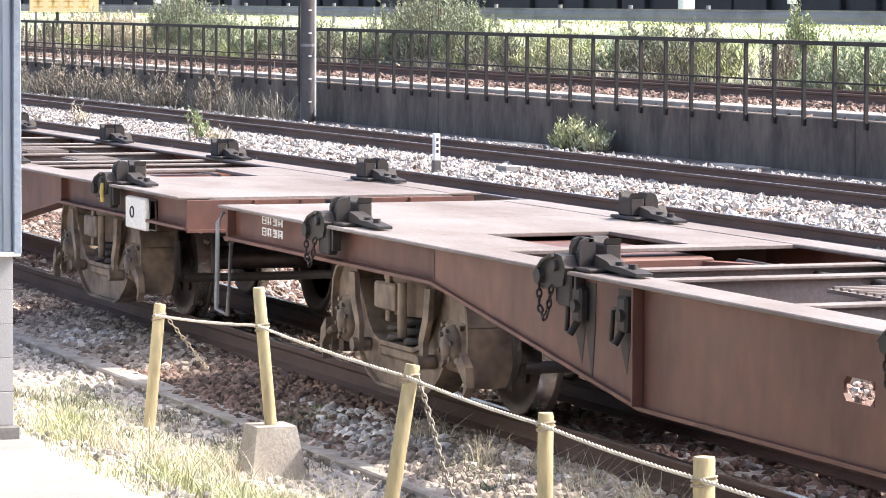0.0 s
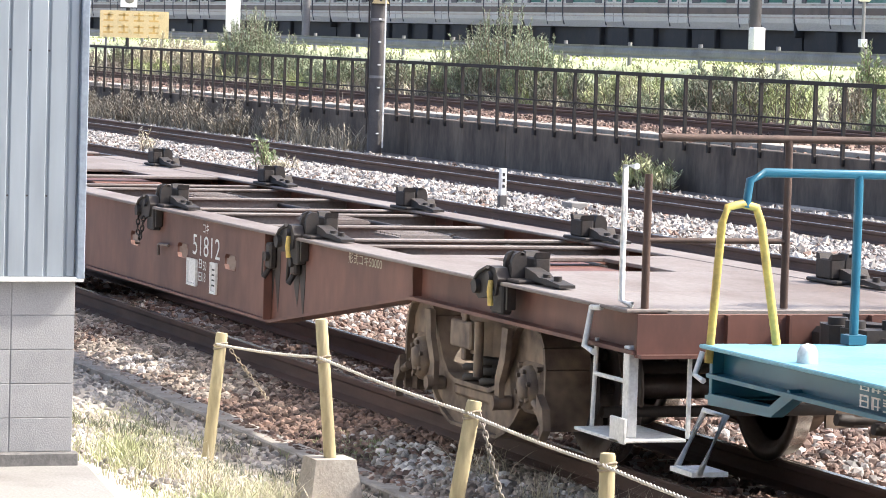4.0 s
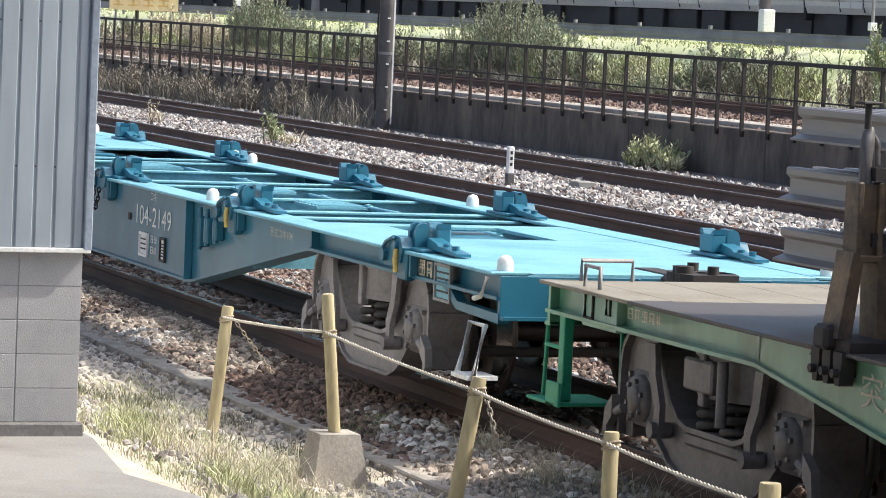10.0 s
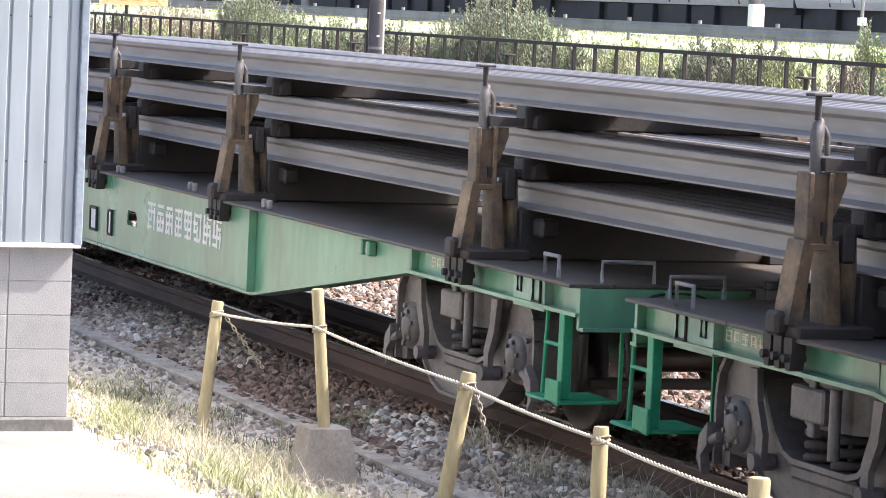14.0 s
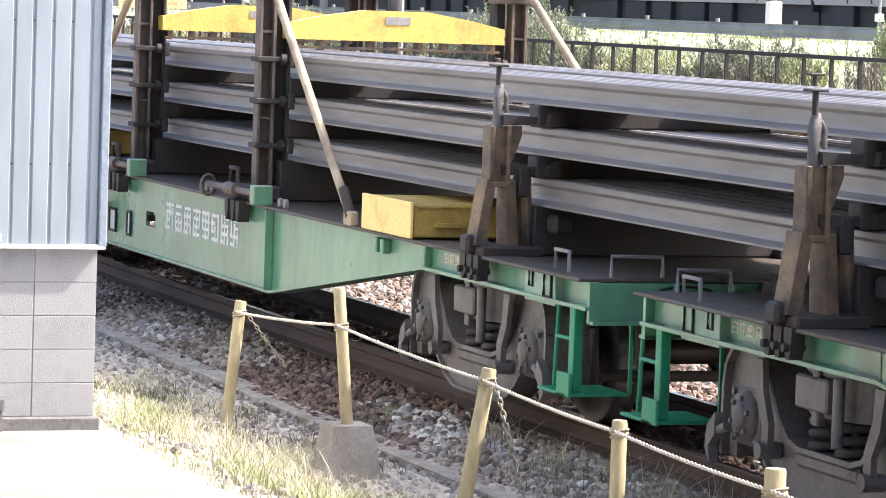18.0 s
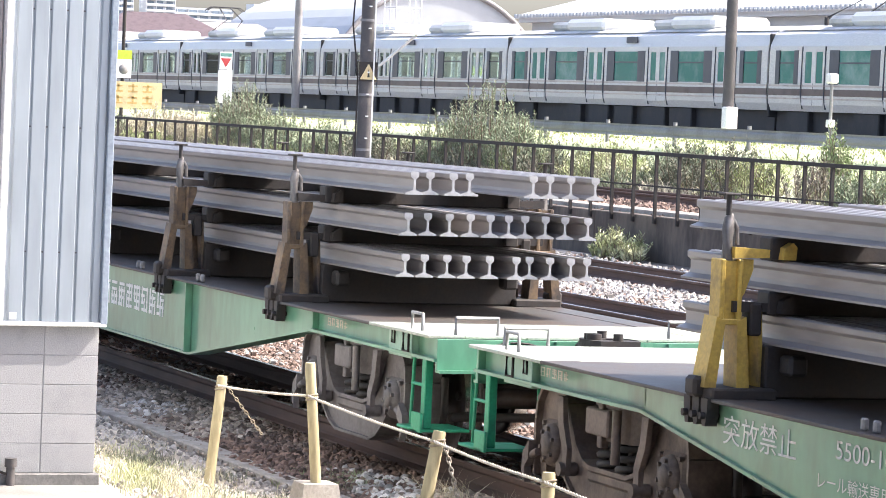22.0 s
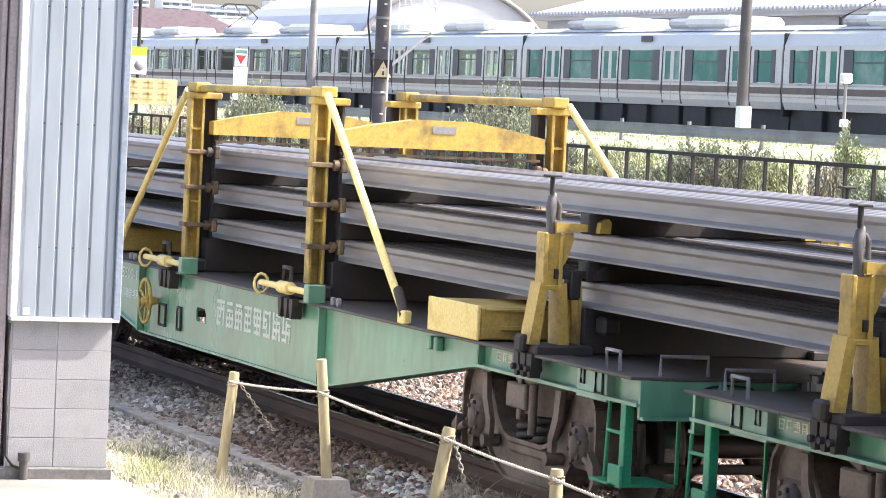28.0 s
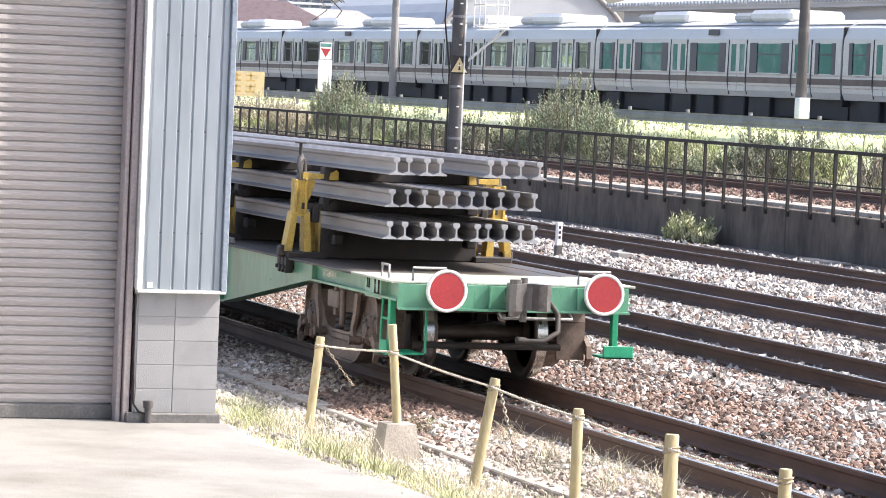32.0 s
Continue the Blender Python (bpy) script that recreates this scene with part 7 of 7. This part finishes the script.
def sign_posts():
    s = thing("sign_post", "dark post with a lime and white notice board", "sign", (-126.3, 24.1, 1.4))
    part("post", Geo().cyl((0, 0, 0), (0, 0, 6.4), 0.07, 10), M_black, s)
    b = part("board", Geo().box(0.07, 0.10, -0.32, 0.32, 1.81, 2.87), M_sign_white, s, "white notice board")
    part("board_head", Geo().box(0.101, 0.105, -0.32, 0.32, 2.53, 2.87), M_sign_green, b, "lime green heading band")
    part("symbol", Geo().lathe([(0.0, 0.20), (0.004, 0.20), (0.004, 0.0)], (0.101, 0.02, 2.15), 0, 16), M_pole, b)
    s = thing("notice_board", "tall white notice board with a red triangle", "sign", (-112.4, 24.1, 0.57))
    part("post", Geo().cyl((0, 0, 0), (0, 0, 3.6), 0.05, 10), M_guard, s)
    b = part("board", Geo().box(0.05, 0.08, -0.25, 0.25, 1.85, 3.0), M_sign_white, s, "blank white lower board")
    t = part("board", Geo().box(0.05, 0.08, -0.22, 0.22, 3.02, 3.62), M_sign_white, s)
    part("triangle", Geo().prism([(-0.19, 3.40), (0.19, 3.40), (0.0, 3.08)], 0, 0.081, 0.085), M_red, t)
    part("print_line", Geo().box(0.081, 0.085, -0.2, 0.2, 3.46, 3.58), M_emu_glass, t)
    s = thing("hoarding", "yellow hoarding with orange marks", "sign", (-119.6, 22.6, 0.75))
    b = part("board", Geo().box(-0.03, 0.03, -1.25, 1.25, 1.35, 2.30), M_sign_yellow, s)
    for r in range(2):
        for k in range(4):
            y = -0.95 + 0.55 * k
            g = Geo().box(0.031, 0.035, y - 0.18, y + 0.18, 1.50 + 0.42 * r, 1.56 + 0.42 * r)
            g.box(0.031, 0.035, y - 0.03, y + 0.05, 1.56 + 0.42 * r, 1.80 + 0.42 * r)
            g.box(0.031, 0.035, y - 0.18, y + 0.18, 1.70 + 0.42 * r, 1.75 + 0.42 * r)
            part("mark", g, M_sign_orange, b)
    for y in (-1.0, 1.0):
        part("leg", Geo().cyl((-0.06, y, 0), (-0.06, y, 2.3), 0.04, 8), M_guard, s)


sign_posts()


# ---- unseen hall, added to block sky light from the near wagons ----
def sky_blocking_hall():
    h = thing("added_hall", "unseen dark hall added to block sky light over the near track", "building", (0, -12.6, 0.04), kind="structure")
    part("wall", Geo().box(-13.0, 24.0, -0.3, 0.0, 0.0, 9.5, 0.02), M_pole_dark, h)
    part("roof", Geo().box(-13.5, 24.5, -8.0, 0.3, 9.5, 9.75, 0.02), M_clad_trim, h)
    # added overhang, out of view, keeps sky light off the near track
    part("sky_screen", Geo().box(-17.0, 24.0, 0.002, 6.8, 4.9, 5.1, 0.02), M_pole_dark, h)
    for x in (-6.0, 14.0):
        part("screen_post", Geo().box(x - 0.1, x + 0.1, 0.3, 0.5, 0.0, 4.9), M_pole_dark, h)


sky_blocking_hall()


# ---- distant buildings ----
def apartment(x, y, d, floors, bay, label, m):
    """A tall block whose balconies face +x; its storeys are 2.9 m."""
    a = thing("apartment_block", label, "apartment building", (x, y, 1.74))
    h = floors * 2.9
    part("wall", Geo().box(-7, 7, -d / 2, d / 2, 0, h + 0.8), m, a)
    n = int(d / bay)
    for f in range(6, floors):
        z = f * 2.9
        part("balcony", Geo().box(7, 8.4, -d / 2, d / 2, z, z + 1.2), M_facade, a)
        for k in range(n):
            y0 = -d / 2 + bay * k + 0.5
            part("window", Geo().box(6.98, 7.06, y0, y0 + bay - 1.6, z + 0.8, z + 2.6), M_window, a)
    for k in range(n + 1):
        part("party_wall", Geo().box(7, 8.2, -d / 2 + bay * k - 0.15, -d / 2 + bay * k + 0.15, 17, h), m, a)


for x, y, d, floors, bay, m in ((-1700, 430, 15, 19, 5.0, M_facade), (-1700, 452, 15, 19, 5.0, M_facade), (-1730, 481, 36, 16, 6.0, M_facade2), (-1705, 516, 26, 17, 5.2, M_facade), (-1745, 548, 34, 18, 6.8, M_facade2), (-1725, 405, 30, 15, 6.0, M_facade2)):
    apartment(x, y, d, floors, bay, "tall pale apartment block with balconies, far off in haze", m)
hall = thing("arched_hall", "hall with a pale arched roof", "hall", (-296, 91, 1.74))
arch = [(-9.5, 0)] + [(-9.5 * math.cos(t), 2.3 + 8.6 * math.sin(t)) for t in [math.pi * k / 24 for k in range(25)]] + [(9.5, 0)]
part("wall", Geo().prism(arch, 0, -20, 20), M_facade2, hall)
part("roof_rim", Geo().tube([(20.1, -9.6 * math.cos(t), 2.3 + 8.75 * math.sin(t)) for t in [math.pi * k / 24 for k in range(25)]], 0.22, 8), M_pole, hall)
for q in range(6):
    part("panel_joint", Geo().box(20.0, 20.04, -7.5 + 2.5 * q, -7.42 + 2.5 * q, 0, 6.0), M_facade, hall)
for hx, hy, hm in ((-262, 62, M_emu_stripe), (-285, 75, M_pole)):
    hs = thing("house", "low house with a dark hipped roof", "house", (hx, hy, 1.74))
    part("wall", Geo().box(-4, 4, -5, 5, 0, 5.4), M_facade, hs)
    part("roof", Geo().add([(-4.6, -5.6, 5.4), (4.6, -5.6, 5.4), (4.6, 5.6, 5.4), (-4.6, 5.6, 5.4), (0, -2.5, 7.4), (0, 2.5, 7.4)], [(3, 2, 1, 0), (0, 1, 4), (1, 2, 5, 4), (2, 3, 5), (3, 0, 4, 5)]), hm, hs)
for wx in (-147.5, -106.0):
    sh2 = thing("warehouse", "long warehouse with a pale corrugated roof", "warehouse", (wx, 63, 1.74))
    part("wall", Geo().box(-20, 20, -6, 6, 0, 5.6), M_facade2, sh2)
    for q in range(10):
        part("window", Geo().box(-19 + 3.9 * q, -16.2 + 3.9 * q, -6.06, -5.98, 3.4, 4.9), M_window, sh2)
    part("gutter", Geo().box(-20.5, 20.5, -6.6, -6.0, 5.5, 5.75, 0.02), M_facade, sh2)
    gr = Geo().prism([(-6.8, 5.7), (0, 7.6), (0, 7.75), (-6.8, 5.85)], 0, -20.6, 20.6)
    gr.prism([(0, 7.6), (6.8, 5.7), (6.8, 5.85), (0, 7.75)], 0, -20.6, 20.6)
    rf = part("roof", gr, M_roofing, sh2)
    part("gable", Geo().prism([(-6.0, 5.6), (6.0, 5.6), (0, 7.3)], 0, -20.0, 20.0), M_facade2, sh2)
    cor = Geo()
    for q in range(90):
        cor.box(-20.5 + 0.455 * q, -20.3 + 0.455 * q, -6.86, -6.70, 5.74, 5.93)
    part("corrugation", cor, M_facade2, rf)["kind"] = "stuff"
wire = Geo()
for z, y in ((9.3, 28.6), (10.3, 28.6), (9.5, 32.0)):
    wire.tube([(-200 + 10 * k, y, z + 0.15 * abs(math.sin(k * 0.63))) for k in range(19)], 0.02, 4)
solid("overhead_wire", wire, M_pole_dark, "thin overhead line above the commuter train", "overhead wire")


# ---- movement ----
def motions():
    for w, c, *yz in MOVERS:
        y, z = yz or (0, 0)
        walk(w, [(t, pose(c + s, y, z)) for t, s in TRAIN])
    ts = [t for t, s in TRAIN]
    ss = [s for t, s in TRAIN]
    # the way between the rows, as a smooth curve through them
    d = np.gradient(ss, ts)
    for w, x in WHEELS:
        rows = []
        for k in range(321):
            t = k / 10
            i = min(int(t * 2), len(ts) - 2)
            h, u = ts[i + 1] - ts[i], (t - ts[i]) / (ts[i + 1] - ts[i])
            s = (2 * u ** 3 - 3 * u * u + 1) * ss[i] + (u ** 3 - 2 * u * u + u) * h * d[i] + (3 * u * u - 2 * u ** 3) * ss[i + 1] + (u ** 3 - u * u) * h * d[i + 1]
            rows.append((t, Matrix.Translation((x, 0, 0.43)) @ Matrix.Rotation(s / 0.43, 4, "Y")))
        walk(w, rows)


motions()
